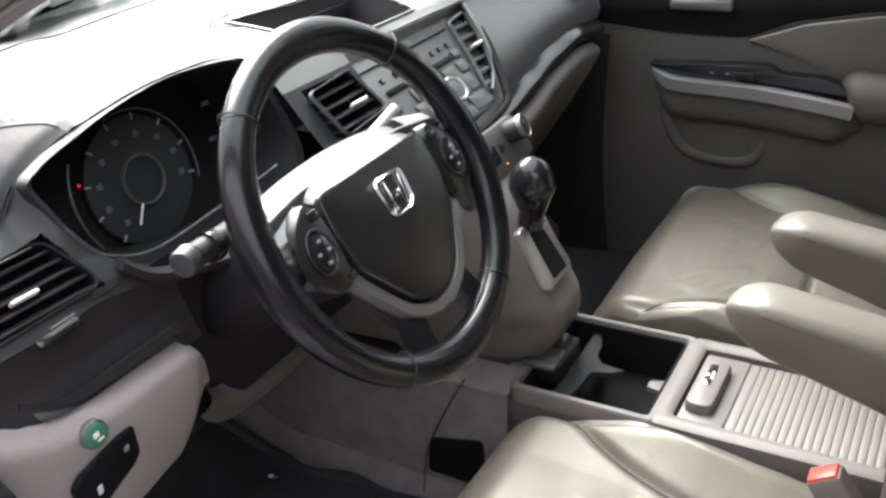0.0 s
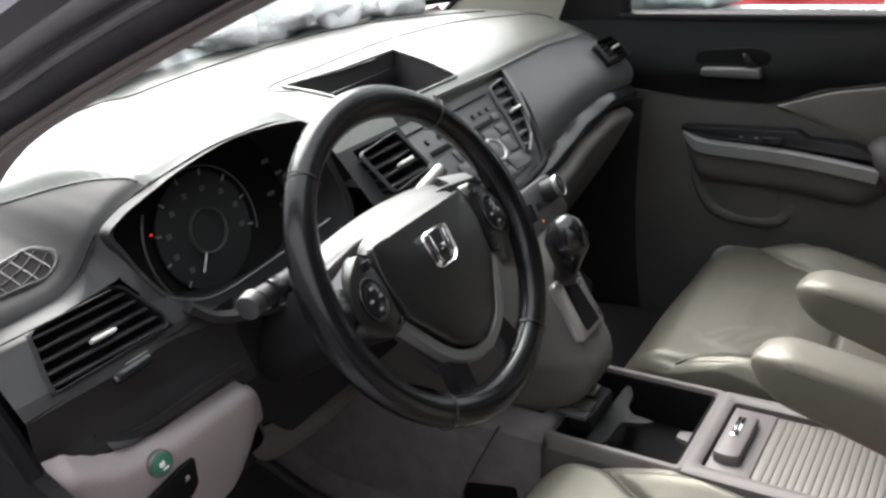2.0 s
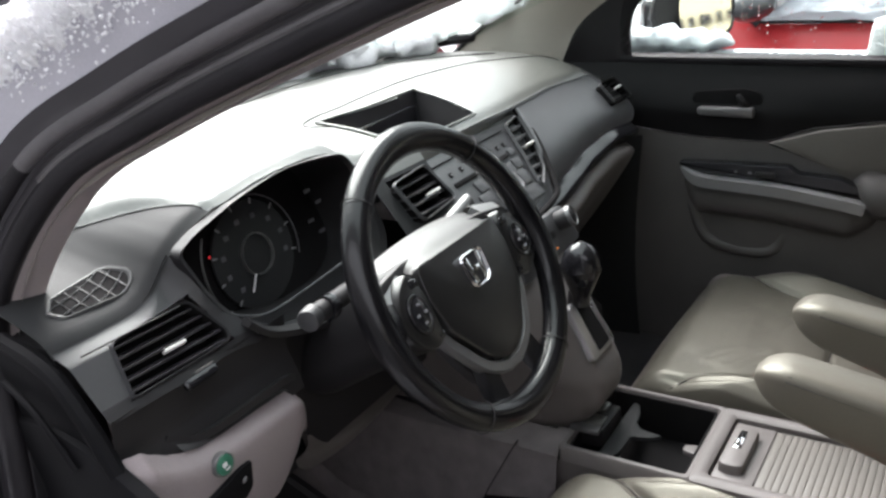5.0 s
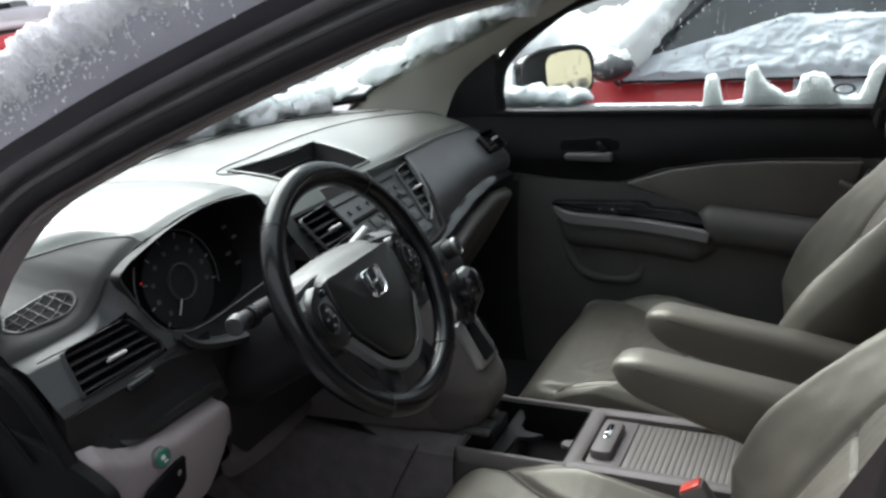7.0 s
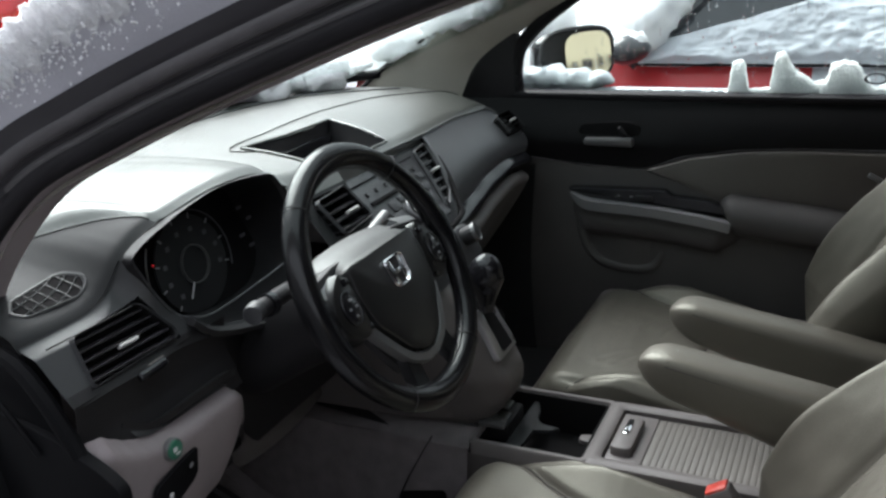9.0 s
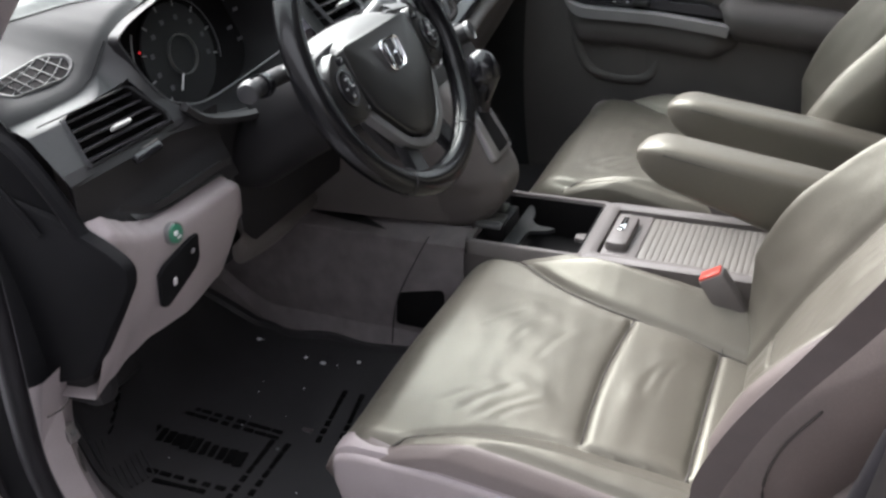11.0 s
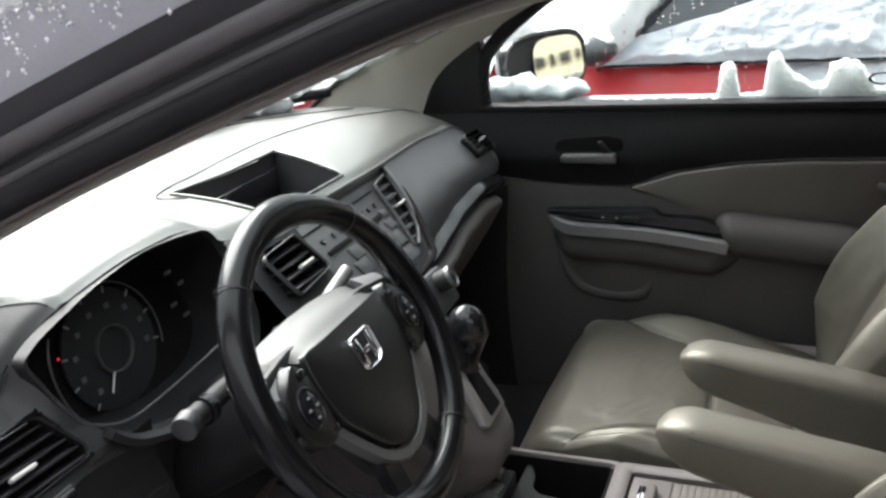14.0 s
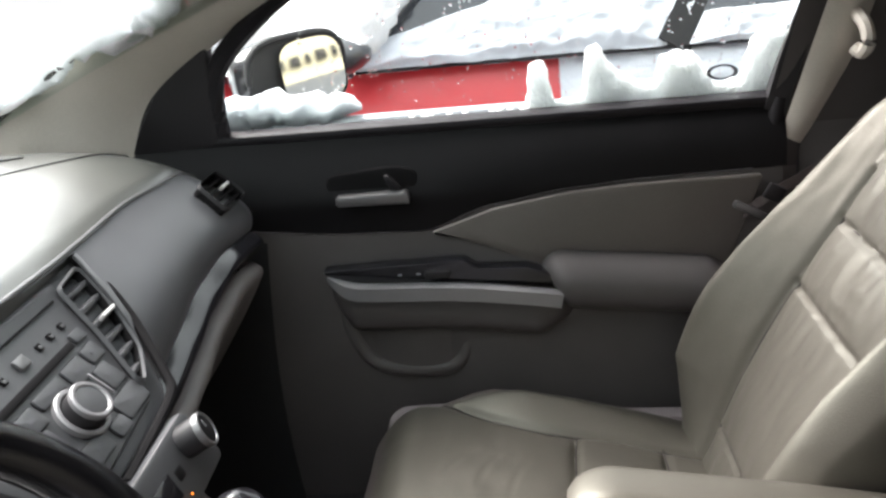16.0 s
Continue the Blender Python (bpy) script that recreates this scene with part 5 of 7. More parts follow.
# the dash's end, seen through the open doorway
end = thing("dash_end", "matt black dash end cover beside the doorway", "dash end cover")
oe = [(-0.29, 0.938), (-0.227, 0.920), (-0.163, 0.889), (-0.141, 0.872), (-0.145, 0.848), (-0.183, 0.791), (-0.252, 0.694), (-0.334, 0.668), (-0.42, 0.66), (-0.44, 0.80), (-0.40, 0.93)]
part("cover", slab(rounded(oe, 0.02), 0.016, basis((-0.748, 0, 0), (0, -1, 0), (0, 0, 1)) @ pose(0, 0, 0), 0.006), END_BLACK, end)
v, f = grid(lambda a, b: (-0.752 - 0.006 * math.sin(math.pi * b), 0.262 - 0.055 * math.sin(a * 1.4) + 0.16 * b, 1.012 - 0.14 * a), 10, 8)
link("upper_cover", v, f, END_BLACK, end)
tube("end_edge", smoothed([(-0.752, 0.35, 1.022), (-0.756, 0.275, 1.005), (-0.757, 0.232, 0.96), (-0.755, 0.203, 0.90)], 24), 0.010, END_BLACK, end)
tube("end_edge", smoothed([(-0.764, 0.345, 0.98), (-0.768, 0.295, 0.955), (-0.768, 0.252, 0.90)], 20), 0.004, END_BLACK, end)
part("core", box(-0.722, 0.47, 0.82, 0.045, 0.40, 0.40, 0.02), BLACK, end)

# ---- steering wheel ----
E0, UP, NRM = Vector((-0.37, 0.0, 1.0)), Vector((0, 0.448, 0.894)), Vector((0, -0.894, 0.448))
WM = basis(E0, (1, 0, 0), UP)
wheel = thing("steering_wheel", "black leather steering wheel with satin trim and thumb controls", "steering wheel")
R = 0.1712


def rim_fn(a, b):
    t, s = 2 * math.pi * a, 2 * math.pi * b
    thick = 0.0172 + 0.0016 * math.cos(4 * t)
    r = R + thick * math.cos(s)
    return WM @ Vector((-0.008 + r * math.cos(t), r * math.sin(t), -0.008 + 0.0165 * math.sin(s)))


v, f = grid(rim_fn, 120, 20, True, True)
link("rim", v, f, WHEEL_LEATHER, wheel, "worn black leather rim")
for deg in (132, 48, 237, 303):
    a = radians(deg)
    c = Vector((math.cos(a), math.sin(a), 0))
    pts = [WM @ Vector((-0.008, 0, 0)) - WM.translation + WM @ (c * (R + 0.0185 * math.cos(2 * math.pi * j / 20)) + Vector((0, 0, -0.008 + 0.0176 * math.sin(2 * math.pi * j / 20)))) for j in range(20)]
    tube("rim_seam", pts, 0.0007, BLACK, wheel, "", 5, closed=True, up=UP)


def dome(outline, m, h0, h1, rings=7, side=0.03):
    """A softly domed pad over an outline."""
    k = len(outline)
    cx, cy = sum(p[0] for p in outline) / k, sum(p[1] for p in outline) / k
    vv, ff = [m @ Vector((x, y, h0 - side)) for x, y in outline], []
    for r in range(rings + 1):
        s = 1 - (r / rings) ** 1.6 if r else 1
        s = math.cos(r / rings * math.pi / 2)
        z = h0 + (h1 - h0) * math.sin(r / rings * math.pi / 2)
        vv += [m @ Vector((cx + (x - cx) * s, cy + (y - cy) * s, z)) for x, y in outline] if r < rings else []
    vv.append(m @ Vector((cx, cy, h1)))
    for r in range(rings):
        for i in range(k):
            ff.append((r * k + i, r * k + (i + 1) % k, (r + 1) * k + (i + 1) % k, (r + 1) * k + i))
    ff += [(rings * k + i, rings * k + (i + 1) % k, len(vv) - 1) for i in range(k)]
    return vv, ff


def cover_top(a, b):
    """The flat upper side of the airbag cover, from the crease back to its far edge."""
    u = 2 * a - 1
    x = u * (0.088 + 0.040 * b ** 1.5)
    y = 0.038 + (0.029 - 0.012 * u * u) * b + 0.004 * math.sin(math.pi * b) - 0.004 * u ** 8
    return WM @ Vector((x, y, -0.0065 - 0.060 * b - 0.004 * u * u * b + 0.002 * math.exp(-(b / 0.06) ** 2) - 0.010 * u ** 8 * (1 - b)))


PADO = rounded([(-0.087, 0.039), (-0.091, 0.0), (-0.083, -0.045), (-0.043, -0.097), (-0.014, -0.112), (0.014, -0.112), (0.043, -0.097), (0.083, -0.045), (0.091, 0.0), (0.087, 0.039)][::-1], 0.010, 6)
link("airbag_cover", *dome(PADO, WM, -0.0065, 0.000, 16, 0.035), HUB, wheel, "black airbag cover", sharp=50)
v, f = grid(cover_top, 44, 16)
link("cover_top", v, f, COVER_TOP, wheel, "upper side of the airbag cover, lightened for daylight")
tb = [(-0.16, 0.026), (-0.150, 0.040), (-0.085, 0.05), (0, 0.05), (0.085, 0.05), (0.150, 0.040), (0.16, 0.026), (0.10, 0.012), (-0.10, 0.012)]
part("spoke", slab(rounded(tb, 0.01), 0.022, WM @ pose(0, 0, -0.046), 0.006), BLACK, wheel)
for sx in (-1, 1):
    po = [(sx * x, y) for x, y in [(0.107, 0.042), (0.133, 0.024), (0.149, -0.006), (0.139, -0.037), (0.114, -0.052), (0.092, -0.046), (0.090, 0.006), (0.096, 0.030)]]
    if sx < 0:
        po = po[::-1]
    pod = part("control_pod", slab(rounded(po, 0.012), 0.026, WM @ pose(0, 0, -0.032), 0.005), HUB, wheel)
    wing = lambda a, b: WM @ Vector((sx * (0.098 + 0.056 * a + 0.012 * (1 - b) * (1 - a)), 0.060 - 0.012 * a - (0.030 + 0.022 * a) * b, -0.050 + 0.008 * a + (0.038 - 0.004 * a) * b ** 0.8))
    v, f = grid(wing, 12, 10)
    link("spoke_wing", v, f, SATIN, wheel, "satin wing over the spoke")
    PM = WM @ pose(sx * 0.118, -0.006, -0.006)
    part("pad_ring", disc(PM @ Matrix.Diagonal((0.82, 1.15, 1, 1)), 0.0205, 0.004, 28, hollow=0.0168), GLOSS_BLACK, pod)
    part("thumb_pad", disc(PM @ pose(0, 0, -0.001) @ Matrix.Diagonal((0.82, 1.15, 1, 1)), 0.0164, 0.006, 24, 0.003), GLOSS_BLACK, pod, "gloss black thumb pad")
    for q in ((0, 0.011), (0, -0.011), (0.007, 0), (-0.007, 0)):
        part("pad_mark", box(q[0], q[1], 0.0055, 0.005, 0.003, 0.001, 0.0003, PM), GREY_MARK, pod)
    part("small_button", box(sx * -0.014, 0.032, 0.0, 0.014, 0.010, 0.004, 0.002, PM), GLOSS_BLACK, pod)
    part("small_button", box(sx * -0.020, -0.034, -0.002, 0.014, 0.008, 0.004, 0.002, PM), GLOSS_BLACK, pod)
    band = smoothed([(sx * 0.093, -0.040, -0.020), (sx * 0.079, -0.066, -0.016), (sx * 0.050, -0.104, -0.014), (sx * 0.018, -0.121, -0.014), (0, -0.122, -0.014)], 24)
    v, f = sweep([WM @ p for p in band], [(-0.008, -0.006), (0.008, -0.006), (0.0075, 0.003), (0.005, 0.006), (-0.005, 0.006), (-0.0075, 0.003)], up=NRM)
    link("satin_band", v, f, SATIN, wheel, "satin grey band")
    leg = smoothed([(sx * 0.040, -0.100, -0.020), (sx * 0.048, -0.128, -0.018), (sx * 0.055, -0.160, -0.012)], 12)
    v, f = sweep([WM @ p for p in leg], [(-0.017, -0.008), (0.017, -0.008), (0.013, 0.006), (-0.013, 0.006)], up=NRM)
    link("lower_spoke", v, f, WHEEL_LEATHER, wheel, "black lower spoke")
    arm = [WM @ Vector((sx * x, y, z)) for x, y, z in ((0.13, 0.0, -0.022), (0.150, -0.002, -0.016), (0.168, -0.002, -0.010))]
    v, f = sweep(arm, ring(0.022, 10, 0.010), up=NRM)
    link("spoke_end", v, f, WHEEL_LEATHER, wheel)
part("spoke_web", slab(rounded([(-0.09, -0.05), (0.09, -0.05), (0.05, -0.13), (-0.05, -0.13)], 0.02), 0.012, WM @ pose(0, 0, -0.040), 0.004), BLACK, wheel)
eo = rounded([(-0.0245, 0.021), (0.0245, 0.021), (0.021, -0.016), (0.012, -0.022), (-0.012, -0.022), (-0.021, -0.016)], 0.008)
k = len(eo)
vv = [WM @ Vector((x * s, y * s, z)) for s, z in ((1.0, -0.003), (1.0, 0.003), (0.92, 0.005), (0.84, 0.003), (0.82, 0.0)) for x, y in eo]
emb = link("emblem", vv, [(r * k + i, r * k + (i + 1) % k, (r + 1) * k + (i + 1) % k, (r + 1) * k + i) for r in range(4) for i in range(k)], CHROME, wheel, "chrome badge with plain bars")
part("badge_back", slab([(x * 0.9, y * 0.9) for x, y in eo], 0.002, WM @ pose(0, 0, -0.001), 0), BLACK, emb)
for sx in (-1, 1):
    part("badge_bar", box(0, 0, 0.002, 0.007, 0.033, 0.004, 0.001, WM @ pose(sx * 0.0110, 0.0, 0, 0, 0, sx * -6)), CHROME, emb)
part("badge_bar", box(0, -0.001, 0.002, 0.014, 0.007, 0.003, 0.001, WM), CHROME, emb)
# column and stalks
col = thing("steering_column", "black steering column shroud with control stalks", "steering column")
v, f = sweep([WM @ Vector((0, -0.012, -0.045)), WM @ Vector((0, -0.014, -0.10)), WM @ Vector((0, -0.02, -0.20)), WM @ Vector((0, -0.03, -0.30))], ring(0.075, 20, 0.062), up=UP)
link("shroud", v, f, BLACK, col)
stalk = [Vector((-0.43, 0.115, 0.990)), Vector((-0.49, 0.103, 1.000)), Vector((-0.556, 0.089, 1.008))]
st = tube("indicator_stalk", stalk, 0.0115, BLACK, col, "black indicator stalk", 12)
part("stalk_grip", disc(basis((-0.535, 0.093, 1.005), (0, 1, 0.2), (0.1, -0.2, 1)) @ pose(0, 0, 0), 0.015, 0.012, 20), GLOSS_BLACK, st)
part("stalk_tip", disc(basis((-0.559, 0.089, 1.0095), (0.25, -0.95, 0.0), (-0.05, 0, 1)), 0.0130, 0.016, 24, 0.003), VENT_FACE, st, "round grey stalk end")
# satin instead of black, to paint in the light on this stalk
tube("wiper_stalk", [Vector((-0.29, 0.105, 0.99)), Vector((-0.235, 0.112, 1.000)), Vector((-0.185, 0.115, 1.010))], 0.010, SATIN, col, "wiper stalk, its glint painted in satin grey", 12)

# ---- centre stack: radio and heater controls ----
radio = thing("radio", "grey radio panel with disc slot, buttons and a round knob", "car radio")
part("panel", slab(rounded([(-0.125, -0.004), (0.158, -0.004), (0.125, -0.085), (0.098, -0.160), (-0.085, -0.172), (-0.115, -0.10)], 0.012), 0.018, KM @ pose(0, 0, -0.020), 0.004), STACK_GREY, radio)
part("disc_slot", box(0.0, -0.066, 0.0005, 0.176, 0.008, 0.003, 0.001, KM), DEEP, radio, "dark disc slot")
part("eject_button", box(0.104, -0.064, 0.0, 0.020, 0.012, 0.004, 0.001, KM), STACK_GREY, radio)
part("top_groove", box(0.0, -0.022, -0.001, 0.26, 0.0022, 0.003, 0.0005, KM), DEEP, radio)
for u in (-0.075, -0.042, -0.008, 0.058, 0.080, 0.103):
    part("small_hole", box(u, -0.046, -0.001, 0.008, 0.008, 0.003, 0.001, KM), DEEP, radio)
    part("button", box(u, -0.047, 0.0, 0.004, 0.004, 0.003, 0.001, KM), SATIN, radio)
part("selector", box(0.025, -0.045, 0.0, 0.018, 0.013, 0.005, 0.002, KM), SATIN, radio, "satin selector button")
for u, w_, v_, h_ in ((0.096, 0.026, -0.086, 0.019), (0.060, 0.036, -0.088, 0.023), (0.082, 0.026, -0.113, 0.028), (0.070, 0.050, -0.144, 0.025), (0.012, 0.046, -0.083, 0.014),
                      (-0.032, 0.030, -0.088, 0.022), (-0.045, 0.034, -0.114, 0.026), (-0.012, 0.036, -0.148, 0.022), (-0.060, 0.034, -0.145, 0.024), (0.030, 0.026, -0.152, 0.016)):
    out_ = rounded([(u - w_ / 2, v_ - h_ / 2), (u + w_ / 2, v_ - h_ / 2), (u + w_ / 2, v_ + h_ / 2), (u - w_ / 2, v_ + h_ / 2)], 0.004)
    part("key_gap", slab([(u + (x - u) * 1.05, v_ + (y - v_) * 1.07) for x, y in out_], 0.003, KM @ pose(0, 0, -0.0045), 0), DEEP, radio)
    key = part("key", slab(out_, 0.0045, KM @ pose(0, 0, -0.0035), 0.001), STACK_GREY, radio)
    part("key_mark", box(u, v_, 0.0012, min(0.010, w_ * 0.3), 0.0025, 0.0006, 0, KM), DIM_MARK, key)
part("bright_bar", box(0.062, -0.112, 0.0012, 0.0025, 0.030, 0.003, 0.0005, KM @ pose(0, 0, 0, 0, 0, 0)), SILVER_PAINT, radio)
kn = part("volume_knob", disc(KM @ pose(0.012, -0.116, -0.002), 0.0205, 0.022, 36, 0.002), BLACK, radio, "round black volume knob")
part("knob_base", disc(KM @ pose(0.012, -0.116, -0.002), 0.0275, 0.007, 36, hollow=0.0215), SILVER_PAINT, kn, "silver base ring")
part("knob_ring", disc(KM @ pose(0.012, -0.116, 0.016), 0.0212, 0.006, 36, hollow=0.0160), SILVER_PAINT, kn, "silver tip ring")
part("knob_cap", disc(KM @ pose(0.012, -0.116, 0.018), 0.0158, 0.003, 28, 0.001), STACK_GREY, kn)
part("stack_frame", slab(rounded([(-0.135, 0.004), (0.220, 0.004), (0.180, -0.10), (0.125, -0.166), (0.108, -0.175), (-0.095, -0.184), (-0.125, -0.11)], 0.014), 0.018, KM @ pose(0, 0, -0.026), 0.004), STACK_GREY, radio)
vent(KM @ pose(0, 0, 0.001), [(0.102, -0.142), (0.096, -0.134), (0.120, -0.085), (0.144, -0.020), (0.196, -0.014), (0.184, -0.048), (0.166, -0.084), (0.142, -0.118)], 6, (0.160, -0.070),
     "tall curved centre air vent with pale blades", edge=DASH_FACE, blade=STACK_GREY, thick=0.006)
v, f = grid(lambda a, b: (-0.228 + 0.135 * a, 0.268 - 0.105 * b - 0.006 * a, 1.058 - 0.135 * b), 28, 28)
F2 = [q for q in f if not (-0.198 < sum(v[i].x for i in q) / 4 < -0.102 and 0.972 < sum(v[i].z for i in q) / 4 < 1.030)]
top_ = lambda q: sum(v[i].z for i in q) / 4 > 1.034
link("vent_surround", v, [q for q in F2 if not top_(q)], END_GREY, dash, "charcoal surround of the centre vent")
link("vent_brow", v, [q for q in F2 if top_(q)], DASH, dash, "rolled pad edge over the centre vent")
v, f = grid(lambda a, b: (-0.12 + 0.36 * a, 0.262 - 0.004 * b, 1.050 - 0.012 * a - 0.025 * b), 8, 4)
link("stack_brow", v, f, DASH, dash)
HM = basis((0.018, 0.100, 0.888), (1, 0, 0), (0, 0.45, 0.89))
heat = thing("heater_controls", "grey heater control panel with a round knob and small display", "heater panel")
part("panel", slab(rounded([(-0.11, 0.022), (0.085, 0.022), (0.095, -0.045), (-0.11, -0.05)], 0.012), 0.016, HM @ pose(0, 0, -0.014), 0.004), STACK_GREY, heat)
part("display", box(-0.022, -0.014, 0.001, 0.05, 0.028, 0.004, 0.002, HM), GLOSS_BLACK, heat)
for u in (0.018, 0.018):
    part("button", box(u, -0.012 - 0.014 * (u > 0.1), 0.001, 0.014, 0.012, 0.004, 0.001, HM), BLACK, heat)
for sx in (1, -1):
    K2 = HM @ pose(0.054 if sx > 0 else -0.095, 0.0, 0.0, 0, 12 * sx)
    hk = part("temperature_knob", disc(K2, 0.0175, 0.028, 28, 0.003), BLACK, heat, "round black heater knob")
    part("knob_rim", disc(K2 @ pose(0, 0, 0.022), 0.0185, 0.007, 28, hollow=0.0145), SATIN, hk)
    part("knob_cap", disc(K2 @ pose(0, 0, 0.026), 0.014, 0.002, 24, 0.0005), END_GREY, hk)
    part("knob_mark", box(0, 0.006, 0.0285, 0.002, 0.008, 0.001, 0, K2), GREY_MARK, hk)
part("indicator", disc(HM @ pose(0.012, -0.034, 0.002), 0.0013, 0.001, 8, 0), emit("amber_light", (1.0, 0.25, 0.02), 0.4), heat, "amber light")

# ---- gear lever and its housing ----
shift = thing("gear_lever", "automatic gear lever with a black knob in a satin gate", "gear lever")


SPINE = smoothed([(0.135, 0.880), (0.075, 0.838), (0.030, 0.772), (-0.008, 0.705), (-0.026, 0.668), (-0.018, 0.625), (0.020, 0.585), (0.080, 0.565)], 40)
HALF = [(0.0, 0.125), (0.25, 0.105), (0.45, 0.088), (0.6, 0.074), (0.75, 0.066), (1.0, 0.060)]


def housing(a, b):
    """A moulding along the spine, with rounded flanks that fall back towards the dash."""
    p = SPINE[int(round(a * 39))]
    w = lerp_table(a, HALF)
    s = 2 * b - 1
    fall = max(0, abs(s) - 0.52) / 0.48
    return Vector((-0.012 + w * (s * 0.85 if abs(s) < 0.52 else (0.442 + 0.56 * math.sin(fall * math.pi / 2)) * (1 if s > 0 else -1)), p.x + 0.115 * (1 - math.cos(fall * math.pi / 2)), p.y - 0.02 * fall * (a < 0.7)))


v, f = grid(housing, 39, 40)
link("housing", v, f, GREY_PLASTIC, shift, "grey moulded housing", sharp=70)
v, f = grid(lambda a, b: (-0.012 + 0.20 * (a - 0.5), 0.06 + 0.30 * b, 0.566 + 0.03 * b), 4, 4)
link("housing_base", v, f, BLACK, shift)
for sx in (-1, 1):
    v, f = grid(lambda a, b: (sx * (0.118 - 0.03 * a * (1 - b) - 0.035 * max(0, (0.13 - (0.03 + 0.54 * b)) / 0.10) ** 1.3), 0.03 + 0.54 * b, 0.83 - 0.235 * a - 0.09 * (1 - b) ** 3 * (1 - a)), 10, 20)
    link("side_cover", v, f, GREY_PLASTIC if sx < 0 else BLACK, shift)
PG = basis((-0.012, 0.0125, 0.748), (1, 0, 0), (0, 0.50, 0.866))
gate = part("gate", slab(rounded([(-0.046, -0.044), (0.038, -0.044), (0.033, 0.050), (-0.038, 0.050)], 0.008), 0.012, PG @ pose(0, 0, -0.004), 0.003), SILVER, shift, "satin gear gate")
part("gate_slot", slab(rounded([(-0.022, -0.036), (0.020, -0.036), (0.016, 0.042), (-0.018, 0.042)], 0.004), 0.001, PG @ pose(0, 0, 0.0082), 0), DEEP, gate)
LV = [Vector((-0.014, 0.036, 0.785)), Vector((-0.022, 0.026, 0.825)), Vector((-0.026, 0.020, 0.86))]
tube("lever", LV, 0.013, BLACK, shift, "", 12)


def knob_fn(a, b):
    t = 2 * math.pi * b
    s = math.sin(math.pi * min(0.999, max(0.001, a)))
    h = -0.062 + 0.106 * a
    w = (0.017 + 0.013 * max(0, min(1, (a - 0.15) / 0.45)) ** 1.3) * (s ** 0.40 if a > 0.6 else max(0.75, s ** 0.3))
    return Vector((-0.026, 0.018, 0.855)) + Vector((w * math.cos(t), w * 1.15 * math.sin(t), h)) + Vector((0, -0.10, 0)) * (h * 0.3)


v, f = grid(knob_fn, 16, 24, close_v=True, caps=True)
gk = link("knob", v, f, GLOSS_BLACK, shift, "glossy black knob")
part("knob_button", disc(basis((-0.046, 0.008, 0.842), (0, 1, 0), (-0.2, 0, 1)) @ pose(0, 0, -0.004), 0.009, 0.012, 18, 0.003), CHROME, gk, "chrome release button")

# ---- centre console ----
con = thing("centre_console", "grey centre console with cup holders and a ribbed sliding lid", "console")
con.location = (-0.008, -0.056, 0)
TZ = 0.585


def rim(x0, x1, y0, y1, w, z, h, name, material, r=0.012, label=""):
    o = rounded([(x0, y0), (x1, y0), (x1, y1), (x0, y1)], r)
    i_ = rounded([(x0 + w, y0 + w), (x1 - w, y0 + w), (x1 - w, y1 - w), (x0 + w, y1 - w)], r * 0.7)
    k = len(o)
    vv = [Vector((x, y, z - h)) for x, y in o] + [Vector((x, y, z - 0.004)) for x, y in o] + \
         [Vector((x + (a - x) * 0.25, y + (b - y) * 0.25, z)) for (x, y), (a, b) in zip(o, i_)] + \
         [Vector((x + (a - x) * 0.8, y + (b - y) * 0.8, z)) for (x, y), (a, b) in zip(o, i_)] + \
         [Vector((x, y, z - 0.004)) for x, y in i_] + [Vector((x, y, z - h)) for x, y in i_]
    ff = [(r_ * k + i, r_ * k + (i + 1) % k, (r_ + 1) * k + (i + 1) % k, (r_ + 1) * k + i) for r_ in range(5) for i in range(k)]
    return link(name, vv, ff, material, con, label)


rim(-0.112, 0.104, -0.130, 0.085, 0.013, TZ, 0.09, "holder_frame", GREY_PLASTIC)
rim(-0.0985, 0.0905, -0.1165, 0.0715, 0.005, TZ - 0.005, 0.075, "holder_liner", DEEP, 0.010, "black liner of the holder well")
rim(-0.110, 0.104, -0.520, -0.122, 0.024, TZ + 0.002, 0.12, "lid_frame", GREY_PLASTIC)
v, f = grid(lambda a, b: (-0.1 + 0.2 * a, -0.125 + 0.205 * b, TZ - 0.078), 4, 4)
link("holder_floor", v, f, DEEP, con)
ws = [(-0.098, 0.012), (-0.06, 0.0), (-0.012, -0.002), (-0.004, -0.030), (0.010, -0.048), (0.014, -0.010), (0.030, 0.004), (0.06, 0.008), (0.09, 0.022), (0.09, 0.030), (-0.098, 0.030)]
part("holder_divider", slab(rounded(ws, 0.006), 0.008, pose(0, 0, TZ - 0.028), 0.002), END_GREY, con, "dark grey star divider")
part("holder_clip", slab(rounded([(-0.018, -0.116), (0.012, -0.116), (0.004, -0.088), (-0.012, -0.088)], 0.005), 0.008, pose(-0.005, 0, TZ - 0.026), 0.002), GREY_PLASTIC, con)
sock = part("socket_box", box(-0.010, 0.055, TZ - 0.012, 0.085, 0.050, 0.035, 0.006), BLACK, con, "power socket housing")
part("socket_cap", box(-0.030, 0.052, TZ + 0.008, 0.030, 0.034, 0.008, 0.004), DASH, sock)
part("socket_cap", box(0.012, 0.056, TZ + 0.008, 0.030, 0.020, 0.008, 0.004), DASH, sock)
part("socket_plate", box(-0.052, 0.060, TZ + 0.004, 0.020, 0.05, 0.01, 0.004), SATIN, sock)
lid = thing("console_lid", "ribbed grey sliding lid with a satin finger latch", "lid")
lid.location = (-0.008, -0.056, 0)
